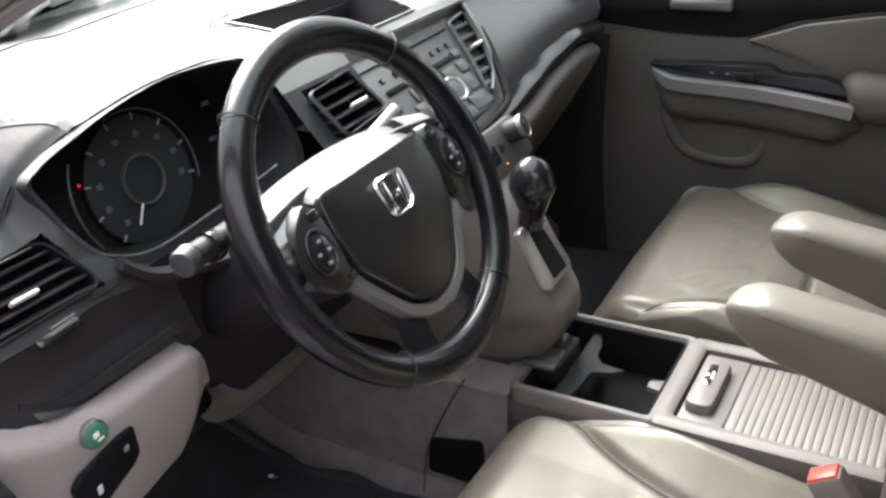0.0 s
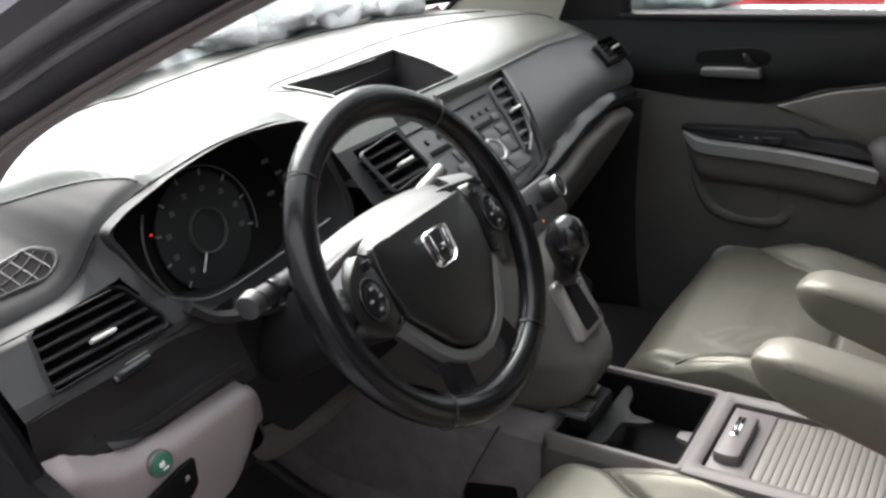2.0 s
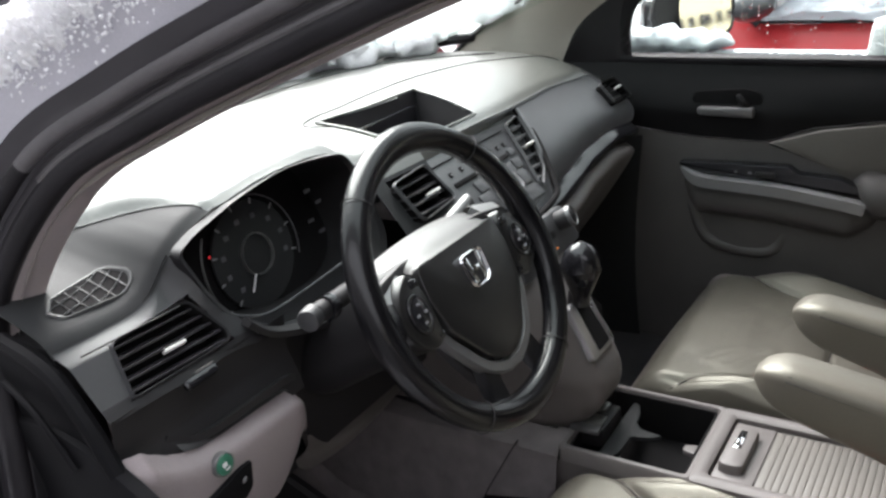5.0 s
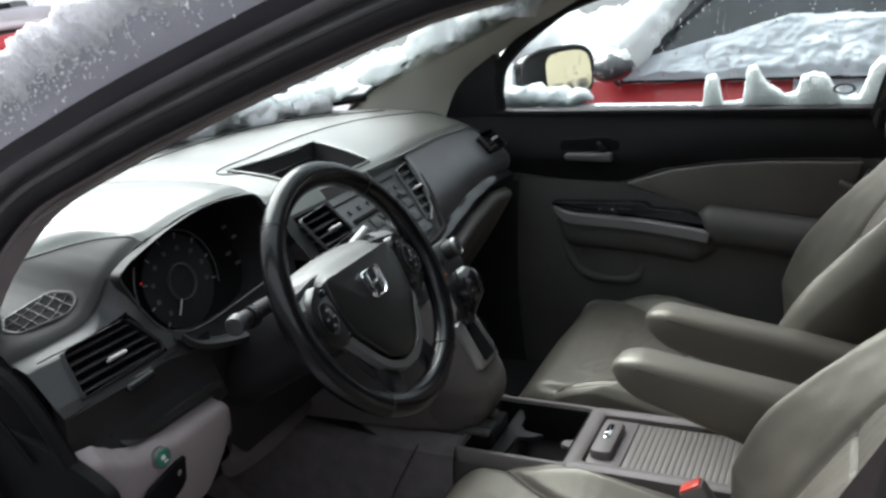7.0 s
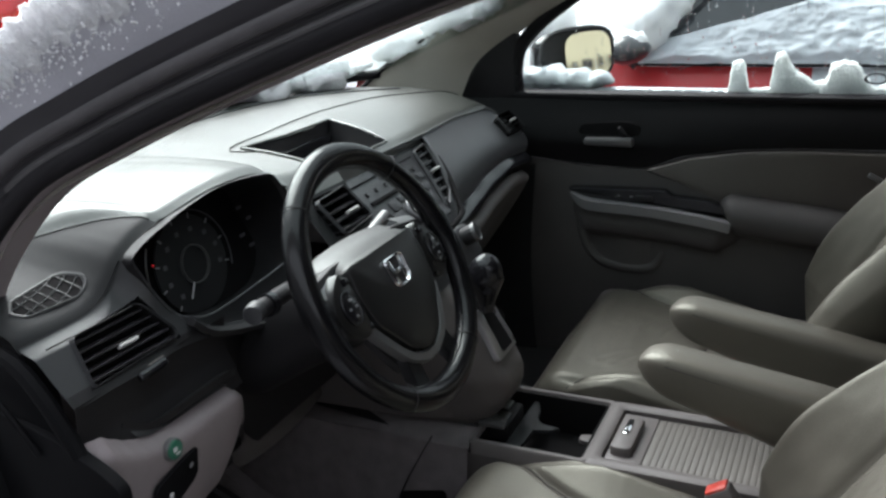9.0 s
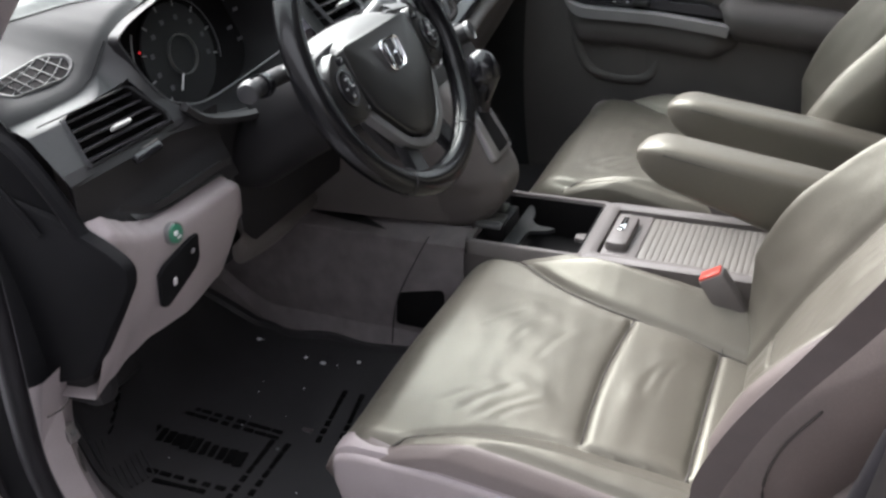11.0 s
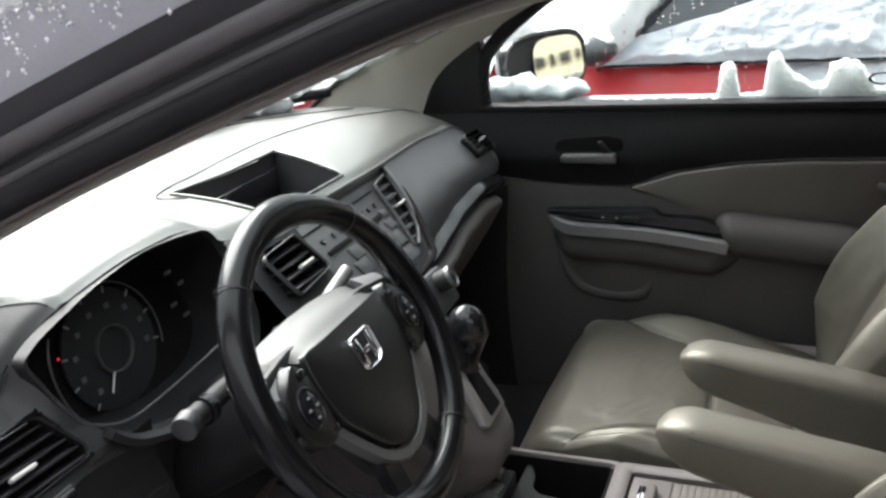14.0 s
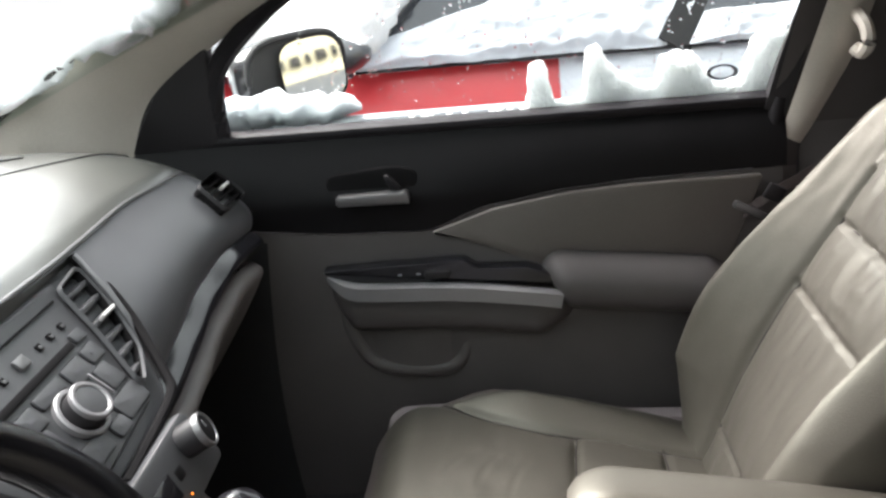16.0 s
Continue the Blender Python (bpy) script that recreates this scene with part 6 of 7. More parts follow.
part("lid_bed", box(-0.003, -0.325, TZ - 0.0165, 0.166, 0.35, 0.012, 0.003), LID, lid)
for i in range(27):
    part("rib", box(-0.003, -0.220 - 0.0104 * i, TZ - 0.0125, 0.160, 0.0102, 0.007, 0.0016), LID, lid)
part("lid_front", box(-0.003, -0.180, TZ - 0.012, 0.160, 0.062, 0.010, 0.003), GREY_PLASTIC, lid)
la = part("latch", slab(rounded([(-0.062, -0.020), (0.045, -0.020), (0.050, 0.0), (0.045, 0.018), (-0.062, 0.018), (-0.066, 0.0)], 0.012), 0.018, pose(0.0, -0.172, TZ - 0.008), 0.006), GREY_PLASTIC, lid, "rounded latch")
part("latch_bar", box(0.004, -0.172, TZ + 0.0105, 0.048, 0.011, 0.004, 0.002), CHROME, la, "chrome finger bar")
part("latch_slot", box(0.004, -0.172, TZ + 0.0122, 0.040, 0.003, 0.002, 0.0005), BLACK, la)
for sx in (-1, 1):
    v, f = grid(lambda a, b: (sx * 0.118 + (0.005 if sx < 0 else -0.012) - sx * 0.006 * (1 - b), 0.16 - 0.70 * a, 0.36 + (TZ - 0.025 - 0.36) * b), 12, 6)
    link("side_wall", v, f, GREY_PLASTIC, con)
v, f = grid(lambda a, b: (-0.122 - 0.012 * math.sin(math.pi * b), 0.80 - 0.72 * a, 0.33 + 0.245 * b), 14, 8)
link("tunnel_cover", v, f, CARPET, con, "dark grey carpeted tunnel side")
v, f = grid(lambda a, b: (-0.124 + 0.055 * b, 0.80 - 0.72 * a, 0.574 + 0.012 * b), 14, 4)
link("tunnel_top", v, f, CARPET, con)
tube("tunnel_seam", smoothed([(-0.142, 0.235, 0.35), (-0.141, 0.215, 0.45), (-0.141, 0.165, 0.55), (-0.135, 0.14, 0.595)], 20), 0.0012, BLACK, con)
part("tunnel_hole", slab(rounded([(-0.225, 0.395), (-0.215, 0.465), (-0.12, 0.487), (-0.12, 0.395)], 0.012), 0.004, basis((-0.132, 0, 0), (0, -1, 0), (0, 0, 1)) @ pose(0, 0, 0), 0.001), DEEP, con, "flat plate painted with the foot well outlet's shade")


# ---- seats ----
# worn creases in the cushion leather: ends across and ahead, and depth
CREASES = [(-0.150, 0.392, -0.098, 0.335, 0.0024), (-0.158, 0.362, -0.080, 0.300, 0.0028), (-0.160, 0.338, -0.085, 0.272, 0.0024), (-0.152, 0.312, -0.100, 0.262, 0.0018),
           (0.005, 0.345, 0.085, 0.312, 0.0016), (-0.02, 0.300, 0.075, 0.268, 0.0013), (-0.03, 0.150, 0.06, 0.128, 0.0016), (-0.02, 0.128, 0.08, 0.112, 0.0014), (0.03, 0.395, 0.10, 0.345, 0.0014)]


def seat(cx, dy, dz, inner, label, tip=32, shift=0.028, arm_drop=0.0):
    """A front seat; inner: +1 where the car's middle lies towards +x."""
    t = thing("car_seat", label, "car seat", group="front car seats")

    def groove(d, w=0.005, depth=0.007):
        return depth * math.exp(-(d / w) ** 2)

    def insert(y):
        """Half the width of the middle panels, which widen towards the front."""
        return 0.135 + 0.1 * y + 1.6 * max(0, y - 0.22) ** 2

    def cushion_top(x, y):
        """x across from the seat's middle, y ahead from its rear."""
        ax = abs(x)
        h = insert(y)
        z = 0.558 + dz + 0.13 * (y - 0.26)
        z += 0.040 * (1 if inner > 0 else min(1, 0.15 + 2.4 * y)) * max(0, min(1, (ax - h + 0.005) / 0.065)) ** 1.2
        z -= 0.052 * max(0, (ax - 0.216) / 0.048) ** 2.2 if ax > 0.216 else 0
        z += 0.016 * math.sin(math.pi * min(1, max(0, y / 0.5)))
        z -= 0.10 * max(0, (y - 0.430) / 0.105) ** 2.3
        z += 0.006 * math.cos(ax / 0.15 * math.pi / 2) if ax < 0.15 else 0
        yc = 0.205 - 0.008 * (ax / 0.15) ** 2
        if ax < h - 0.003:
            z -= (groove(y - yc, 0.0065) + groove(y - 0.066, 0.0065)) * min(1, (h - 0.003 - ax) / 0.012)
            z += 0.004 * math.sin(math.pi * min(1, max(0, (y - 0.06) / 0.145)))
            # the leather sags into each seam from the front and stands full behind it
            z -= sum(0.010 * math.exp(-(y - s_) / 0.035) for s_ in (yc, 0.066) if y > s_) * min(1, (h - 0.003 - ax) / 0.03)
        z -= groove(ax - h, 0.0065, 0.009) * max(0, min(1, (0.44 - y) / 0.09))
        z -= groove(ax - 0.236, 0.004, 0.0045) * max(0, min(1, (0.47 - y) / 0.05))
        z += 0.0012 * noise.noise(Vector((x * 5 + cx * 9, y * 18, 1))) + 0.0006 * noise.noise(Vector((x * 14, y * 50, cx)))
        rip = math.sin(70 * (y + 0.75 * x) + 7 * noise.noise(Vector((x * 7, y * 7, 4)))) * (0.4 + 0.9 * noise.noise(Vector((x * 16, y * 16, 8))))
        for x0, y0, x1, y1, dp in CREASES:
            k = max(0, min(1, ((x - x0) * (x1 - x0) + (y - y0) * (y1 - y0)) / ((x1 - x0) ** 2 + (y1 - y0) ** 2)))
            d2 = (x - x0 - k * (x1 - x0)) ** 2 + (y - y0 - k * (y1 - y0) - 0.006 * math.sin(3 * k)) ** 2
            if d2 < 0.0006:
                z -= 1.2 * dp * math.exp(-d2 / 0.000034) * math.sin(math.pi * (0.08 + 0.84 * k)) - 0.8 * dp * math.exp(-d2 / 0.00024)
        z += 0.0005 * rip * math.exp(-((y - 0.33) / 0.05) ** 2 - ((x + 0.11) / 0.055) ** 2)
        z += 0.0006 * math.sin(120 * (y - 0.15 * x)) * math.exp(-((y - 0.16) / 0.05) ** 2 - ((x + 0.02) / 0.09) ** 2)
        z += 0.0005 * math.sin(80 * (x - 0.3 * y)) * math.exp(-((y - 0.33) / 0.09) ** 2 - ((x - 0.05) / 0.08) ** 2)
        return z

    y_rear = -0.500 + dy

    def cushion(a, b):
        y = 0.528 * a
        w = 0.256 - 0.020 * max(0, (a - 0.75) / 0.25) ** 2
        if b <= 0.75:
            x = w * (2 * b / 0.75 - 1)
            return cx + x, y_rear + y, cushion_top(x, y)
        s = (b - 0.75) / 0.25
        x = w * (1 - 2 * s)
        return cx + x * 0.98, y_rear + y, 0.47 + dz
    v, f = grid(cushion, 150, 190, close_v=True, caps=True)
    edge_q = lambda q: sum(v[i][0] - cx for i in q) / len(q) * -inner > 0.2365 or sum(v[i][1] - y_rear for i in q) / len(q) > 0.505
    link("cushion", v, [q for q in f if not edge_q(q)], LEATHER, t, "creased taupe leather cushion", sharp=75)
    link("cushion_border", v, [q for q in f if edge_q(q)], LEATHER_SIDE, t, "smooth taupe vinyl cushion border", sharp=75)
    for sx in (-1, 1):
        tube("seam", [Vector((cx + sx * (insert(y)), y_rear + y, cushion_top(insert(y), y) + 0.001)) for y in [0.02 + 0.41 * i / 30 for i in range(31)]], 0.0016, SEAM, t, "", 5)
    for yy in (0.205, 0.066):
        tube("seam", [Vector((cx + x, y_rear + yy - 0.008 * (x / 0.15) ** 2 * (yy > 0.1), cushion_top(x, yy - 0.008 * (x / 0.15) ** 2 * (yy > 0.1)) + 0.001)) for x in [-0.146 + 0.292 * i / 24 for i in range(25)]], 0.0012, SEAM, t, "", 5)
    # the padded box under the cushion
    def base(a, b):
        t_ = 2 * math.pi * b
        sq = lambda q: abs(q) ** 0.4 * (1 if q > 0 else -1)
        return cx + 0.250 * sq(math.cos(t_)), y_rear + 0.255 + 0.258 * sq(math.sin(t_)), 0.415 + dz + 0.095 * a
    v, f = grid(base, 6, 64, close_v=True, caps=True)
    link("base_padding", v, f, LEATHER_SIDE, t)

    # back rest: its own axes along the lean
    lean = radians(tip)
    o = Vector((cx, y_rear + shift, 0.525 + dz))
    up = Vector((0, -math.sin(lean), math.cos(lean)))
    fw = Vector((0, math.cos(lean), math.sin(lean)))

    def back_front(x, h):
        ax = abs(x)
        w = 0.238 - 0.03 * max(0, (h - 0.25) / 0.35)
        d = 0.002 + 0.016 * math.sin(math.pi * min(1, h / 0.55))
        bol = max(0, min(1, (ax - 0.128) / 0.075)) ** 1.1
        d += 0.082 * bol * (0.45 + 0.55 * math.exp(-((h - 0.20) / 0.20) ** 2)) * min(1, 0.3 + h * 6)
        d -= 0.075 * max(0, (ax - w + 0.035) / 0.05) ** 2.2 if ax > w - 0.035 else 0
        d -= 0.06 * max(0, (h - 0.54) / 0.10) ** 2
        if ax < 0.135:
            d -= groove(h - 0.315, 0.0036, 0.006) + groove(h - 0.42, 0.0036, 0.006) + groove(h - 0.07, 0.0036, 0.006)
            if 0.315 < h < 0.42:
                d += 0.0015 * math.sin(230 * (h - 0.2) + 30 * x) * max(0, noise.noise(Vector((x * 14, h * 10, cx + 2))))
        if ax < 0.135 and h > 0.07:
            k0, k1 = (0.07, 0.315) if h < 0.315 else (0.315, 0.42) if h < 0.42 else (0.42, 0.56)
            d += 0.007 * max(0, math.sin(math.pi * (h - k0) / (k1 - k0))) ** 0.6 * (1 - (ax / 0.135) ** 4)
            if h > 0.42:
                d += 0.0022 * math.sin(95 * x + 9 * h) * max(0, 0.5 + noise.noise(Vector((x * 20, h * 8, 1))))
        if h < 0.50:
            d -= groove(ax - 0.132 + 0.02 * max(0, h - 0.3), 0.005, 0.007)
        d += 0.002 * noise.noise(Vector((x * 30, h * 9, cx))) + 0.0012 * noise.noise(Vector((x * 60, h * 22, 2)))
        return d

    def backrest(a, b):
        h = 0.635 * a
        w = 0.240 - 0.030 * max(0, (h - 0.25) / 0.385) ** 1.5 - 0.02 * max(0, (0.1 - h) / 0.1)
        if b <= 0.7:
            x = w * (2 * b / 0.7 - 1)
            p = o + up * h + fw * back_front(x, h)
        else:
            s = (b - 0.7) / 0.3
            x = w * (1 - 2 * s)
            p = o + up * h - fw * (0.075 * math.sin(math.pi * s) ** 0.4 + 0.01)
        return p + Vector((x, 0, 0))
    v, f = grid(backrest, 140, 180, close_v=True, caps=True)
    flank_q = lambda q: sum(v[i][0] - cx for i in q) / len(q) * -inner > 0.208
    link("backrest", v, [q for q in f if not flank_q(q)], LEATHER, t, "taupe leather back rest with bolsters", sharp=75)
    link("back_flank", v, [q for q in f if flank_q(q)], LEATHER_SIDE, t, "smooth taupe vinyl back rest side", sharp=75)
    for sx in (-1, 1):
        tube("seam", [o + up * h + fw * (back_front(0.132 - 0.02 * max(0, h - 0.3), h) + 0.001) + Vector((sx * (0.132 - 0.02 * max(0, h - 0.3)), 0, 0)) for h in [0.02 + 0.47 * i / 30 for i in range(31)]], 0.0016, SEAM, t, "", 5)
    for hh in (0.07, 0.315, 0.42):
        tube("seam", [o + up * hh + fw * (back_front(x, hh) + 0.001) + Vector((x, 0, 0)) for x in [-0.125 + 0.25 * i / 20 for i in range(21)]], 0.0016, SEAM, t, "", 5)
    def shell(a, b):
        """The padded rear lower shell of the back rest."""
        t_ = 2 * math.pi * b
        sq = lambda q: abs(q) ** 0.5 * (1 if q > 0 else -1)
        return o + up * (-0.06 + 0.30 * a) - fw * (0.064 + (0.056 - 0.01 * a) * sq(math.sin(t_))) + Vector((0.236 * sq(math.cos(t_)), 0, 0))
    v, f = grid(shell, 10, 48, close_v=True, caps=True)
    link("back_shell", v, f, LEATHER_SIDE, t, "smooth taupe vinyl back shell", sharp=60)
    tube("seam", smoothed([(cx - inner * 0.239, y_rear - 0.037, 0.575 + dz), (cx - inner * 0.241, y_rear - 0.024, 0.645 + dz), (cx - inner * 0.241, y_rear - 0.036, 0.705 + dz), (cx - inner * 0.240, y_rear - 0.067, 0.761 + dz)], 20), 0.0016, SEAM, t, "", 5)
    v, f = grid(lambda a, b: o + up * (0.66 + 0.19 * a) - fw * (0.02 - 0.055 * math.cos(2 * math.pi * b) * (0.6 + 0.4 * math.sin(math.pi * a))) + Vector((0.125 * math.sin(2 * math.pi * b) * (0.75 + 0.25 * math.sin(math.pi * a)), 0, 0)), 14, 24, close_v=True, caps=True)
    link("headrest", v, f, LEATHER, t)
    # inner fold-down arm rest
    ax_ = cx + inner * 0.272

    def arm(a, b):
        ang = 2 * math.pi * b
        y = y_rear + 0.228 - 0.40 * a
        tip = math.sin(min(1, a / 0.13) * math.pi / 2) ** 0.6 if a < 0.13 else 1
        c_, s_ = math.cos(ang), math.sin(ang)
        sq = lambda q: abs(q) ** 0.5 * (1 if q > 0 else -1)
        half = 0.008 + (0.026 + 0.010 * min(1, 1.6 * a)) * tip
        return ax_ + 0.036 * sq(c_) * (0.35 + 0.65 * tip), y, 0.785 + dz * 0.6 - arm_drop - 0.078 * a + half * sq(s_) * (1 if s_ > 0 else 0.9 + 1.1 * a)
    v, f = grid(arm, 40, 28, close_v=True, caps=True)
    ar = link("arm_rest", v, f, LEATHER, t, "padded taupe fold-down arm rest", sharp=75)
    for sx in (-1, 1):
        tube("piping", [Vector((ax_ + sx * 0.0338, y_rear + 0.185 - 0.34 * i / 20, 0.798 + dz * 0.6 - arm_drop - 0.067 * i / 20)) for i in range(21)], 0.0015, SEAM, ar, "", 5)
    for sx in (-1, 1):
        for i in range(22):
            y_ = y_rear + 0.180 - 0.0085 * i
            part("stitch", box(ax_ + sx * 0.0305, y_, 0.8055 + dz * 0.6 - arm_drop - 0.197 * (0.185 - y_ + y_rear), 0.0012, 0.0048, 0.0012, 0), SEAM, ar)
    # plastic skirt on the door side with its switches
    sx = -inner
    px = cx + sx * 0.225
    so = [(0.004, 0.552), (0.008, 0.511), (0.002, 0.459), (-0.036, 0.429), (-0.054, 0.410), (-0.105, 0.402), (-0.128, 0.385), (-0.194, 0.373), (-0.265, 0.358), (-0.341, 0.364), (-0.44, 0.375),
          (-0.53, 0.39), (-0.64, 0.42), (-0.67, 0.50), (-0.66, 0.575), (-0.50, 0.545), (-0.427, 0.547), (-0.362, 0.550), (-0.294, 0.559), (-0.224, 0.568), (-0.138, 0.574), (-0.072, 0.572), (-0.02, 0.571)]
    ridge = [(0.000, 0.548), (0.002, 0.500), (-0.010, 0.473), (-0.058, 0.442), (-0.140, 0.430), (-0.219, 0.423), (-0.295, 0.426), (-0.328, 0.445), (-0.346, 0.486), (-0.360, 0.513), (-0.400, 0.523),
             (-0.392, 0.538), (-0.294, 0.547), (-0.138, 0.562), (-0.03, 0.560)]
    outl = rounded([(-y - dy, z + dz) for y, z in so], 0.02)
    bm = slab(outl, 0.028, basis((px, 0, 0), (0, -1, 0), (0, 0, 1)) if sx < 0 else basis((px, 0, 0), (0, -1, 0), (0, 0, 1)) @ pose(0, 0, -0.028), 0.010)
    sk = part("side_skirt", bm, PALE_PLASTIC, t, "pale grey plastic seat skirt")
    bulge = slab(rounded([(-y - dy, z + dz) for y, z in ridge], 0.02), 0.036, basis((px, 0, 0), (0, -1, 0), (0, 0, 1)) if sx < 0 else basis((px, 0, 0), (0, -1, 0), (0, 0, 1)) @ pose(0, 0, -0.036), 0.008, 3)
    part("switch_panel", bulge, PALE_PLASTIC, sk, "raised panel round the seat switches")
    bx = px + (-0.038 if sx < 0 else 0.038)
    part("slide_switch", box(0, 0, 0, 0.020, 0.090, 0.020, 0.008, pose(bx, -0.150 + dy, 0.500 + dz, -3)), PALE_PLASTIC, sk, "long seat switch")
    part("lean_switch", box(0, 0, 0, 0.020, 0.020, 0.046, 0.008, pose(bx, -0.2235 + dy, 0.4915 + dz, -6)), PALE_PLASTIC, sk, "upright seat switch")
    part("lumbar_switch", box(0, 0, 0, 0.018, 0.044, 0.026, 0.007, pose(bx, -0.2855 + dy, 0.4915 + dz, -4)), PALE_PLASTIC, sk, "small seat switch")
    for s in (-1, 1):
        part("runner", box(cx + s * 0.19, -0.28 + dy, 0.375, 0.04, 0.42, 0.05, 0.006), BLACK, t, "dark seat rail")
        part("pedestal", box(cx + s * 0.228, -0.18 + dy, 0.372, 0.03, 0.118, 0.075, 0.006), PALE_PLASTIC, t)
    return t


seat(-0.390, 0.0, 0.0, 1, "taupe leather driver seat with switches on a pale skirt")
seat(0.386, 0.0, 0.004, -1, "empty taupe leather passenger seat with folded-down arm rest", 27, 0.012, 0.018)


# ---- belts ----
def strap(name, path, width, across, parent, label="", thick=0.0014, material=None):
    v, f = [], []
    pts = smoothed(path, 40)
    for i, p in enumerate(pts):
        w = Vector(across[0]).lerp(Vector(across[1]), i / 39).normalized() * (width(i / 39) if callable(width) else width) / 2
        t = (pts[min(39, i + 1)] - pts[max(0, i - 1)]).normalized()
        nn = t.cross(w).normalized() * thick
        v += [p - w - nn, p + w - nn, p + w + nn, p - w + nn]
    for i in range(39):
        for j in range(4):
            f.append((i * 4 + j, i * 4 + 4 + j, i * 4 + 4 + (j + 1) % 4, i * 4 + (j + 1) % 4))
    return link(name, v, f, material or BELT, parent, label)


belt = thing("seat_belt", "taupe seat belt hanging beside the driver seat", "seat belt")
strap("webbing", [(-0.652, -0.463, 0.585), (-0.654, -0.475, 0.665), (-0.657, -0.510, 0.755), (-0.662, -0.574, 0.868), (-0.675, -0.65, 1.01), (-0.68, -0.74, 1.20), (-0.65, -0.77, 1.32)], lambda g: 0.014 + 0.040 * min(1, 5.5 * g), ((0.10, 0.75, -0.66), (0.1, 1, -0.3)), belt)
strap("lap_webbing", [(-0.653, -0.462, 0.590), (-0.663, -0.474, 0.555), (-0.668, -0.496, 0.500)], lambda g: 0.040 + 0.008 * g, ((0.0, 1, -0.15), (0, 1, -0.30)), belt, "soft taupe sleeve over the belt end", 0.003, LEATHER_SIDE)
part("tongue", box(0, 0, 0, 0.008, 0.018, 0.030, 0.005, pose(-0.650, -0.494, 0.562, -20)), PALE_KNOB, belt, "pale belt tongue")
part("anchor_cover", box(-0.649, -0.423, 0.516, 0.012, 0.052, 0.014, 0.003), BLACK, belt)
buckle = thing("belt_buckle", "seat belt buckle with a red release button", "seat belt buckle", group="belt buckles")
part("housing", box(0, 0, 0.0, 0.028, 0.042, 0.085, 0.006, pose(-0.178, -0.424, 0.590, -33)), GREY_PLASTIC, buckle)
part("button", box(0, 0, 0.0425, 0.023, 0.034, 0.006, 0.002, pose(-0.178, -0.424, 0.590, -33)), RED_BUTTON, buckle, "red release button")
part("stem", box(0, 0, -0.07, 0.022, 0.040, 0.07, 0.004, pose(-0.178, -0.424, 0.590, -33)), BLACK, buckle)
b2 = copy_thing(buckle, Matrix.Translation((0.298, 0.037, -0.016)))
tagged(b2, "far seat belt buckle with a red release button")
pbelt = thing("seat_belt", "dark seat belt guide beside the passenger seat", "seat belt")
strap("webbing", [(0.690, -0.585, 0.862), (0.694, -0.625, 0.888), (0.698, -0.655, 0.903), (0.704, -0.685, 0.918)], 0.022, ((0.3, -0.4, 1), (0.2, -0.4, 1)), pbelt)
part("tongue", box(0, 0, 0, 0.008, 0.055, 0.012, 0.003, pose(0.686, -0.592, 0.868, 28)), SATIN, pbelt, "metal belt tongue")
part("slot_plate", box(0, 0, 0, 0.010, 0.030, 0.026, 0.004, pose(0.690, -0.630, 0.892, 28)), BLACK, pbelt)

# ---- floor mat and pedals ----
fm = thing("floor_mat", "black rubber floor mat with raised bars and bands", "floor mat")


def mat_z(x, y):
    return 0.352 + 0.006 + max(0, y - 0.46) * 0.85


# the rear end runs on under the seat, its black standing for shade
mo = [(-0.695, 0.03), (-0.70, 0.24), (-0.685, 0.34), (-0.64, 0.47), (-0.58, 0.60), (-0.46, 0.66), (-0.24, 0.64), (-0.205, 0.55), (-0.172, 0.45), (-0.196, 0.38), (-0.170, 0.30), (-0.186, 0.22), (-0.168, 0.12), (-0.18, -0.34), (-0.69, -0.34)]
oo = rounded(mo, 0.03)
cxm, cym = -0.43, 0.2
vv, ff, kk = [], [], len(oo)
for s, dzz in ((1.0, -0.006), (1.0, 0.010), (0.965, 0.010), (0.95, 0.0)):
    vv += [Vector((cxm + (x - cxm) * s, cym + (y - cym) * s, mat_z(x, cym + (y - cym) * s) + dzz)) for x, y in oo]
for s in (0.8, 0.6, 0.4, 0.2, 0.02):
    vv += [Vector((cxm + (x - cxm) * s, cym + (y - cym) * s, mat_z(x, cym + (y - cym) * s))) for x, y in oo]
for r_ in range(8):
    ff += [(r_ * kk + i, r_ * kk + (i + 1) % kk, (r_ + 1) * kk + (i + 1) % kk, (r_ + 1) * kk + i) for i in range(kk)]
link("rubber_sheet", vv, ff, MAT_RUBBER, fm, "ribbed black rubber sheet")


def bar(x, y, w, h, rot):
    z = mat_z(x, y) + 0.002
    tilt = math.degrees(math.atan(0.85)) if y > 0.46 else 0
    part("raised_bar", box(0, 0, 0, w, h, 0.003, 0.001, pose(x, y, z, tilt, 0, rot)), MAT_MARK, fm)


def blocks(x0, y0, x1, y1, n, w, h):
    """A run of raised blocks from one place to another."""
    rot = math.degrees(math.atan2(y1 - y0, x1 - x0))
    for i in range(n):
        g = (i + 0.5) / n
        wv = 1 + 0.25 * math.sin(7.3 * i + 40 * x0)
        bar(x0 + (x1 - x0) * g, y0 + (y1 - y0) * g, w * wv, h * (1 + 0.12 * math.cos(5 * i)), rot + (14 if h > 0.02 else 0))


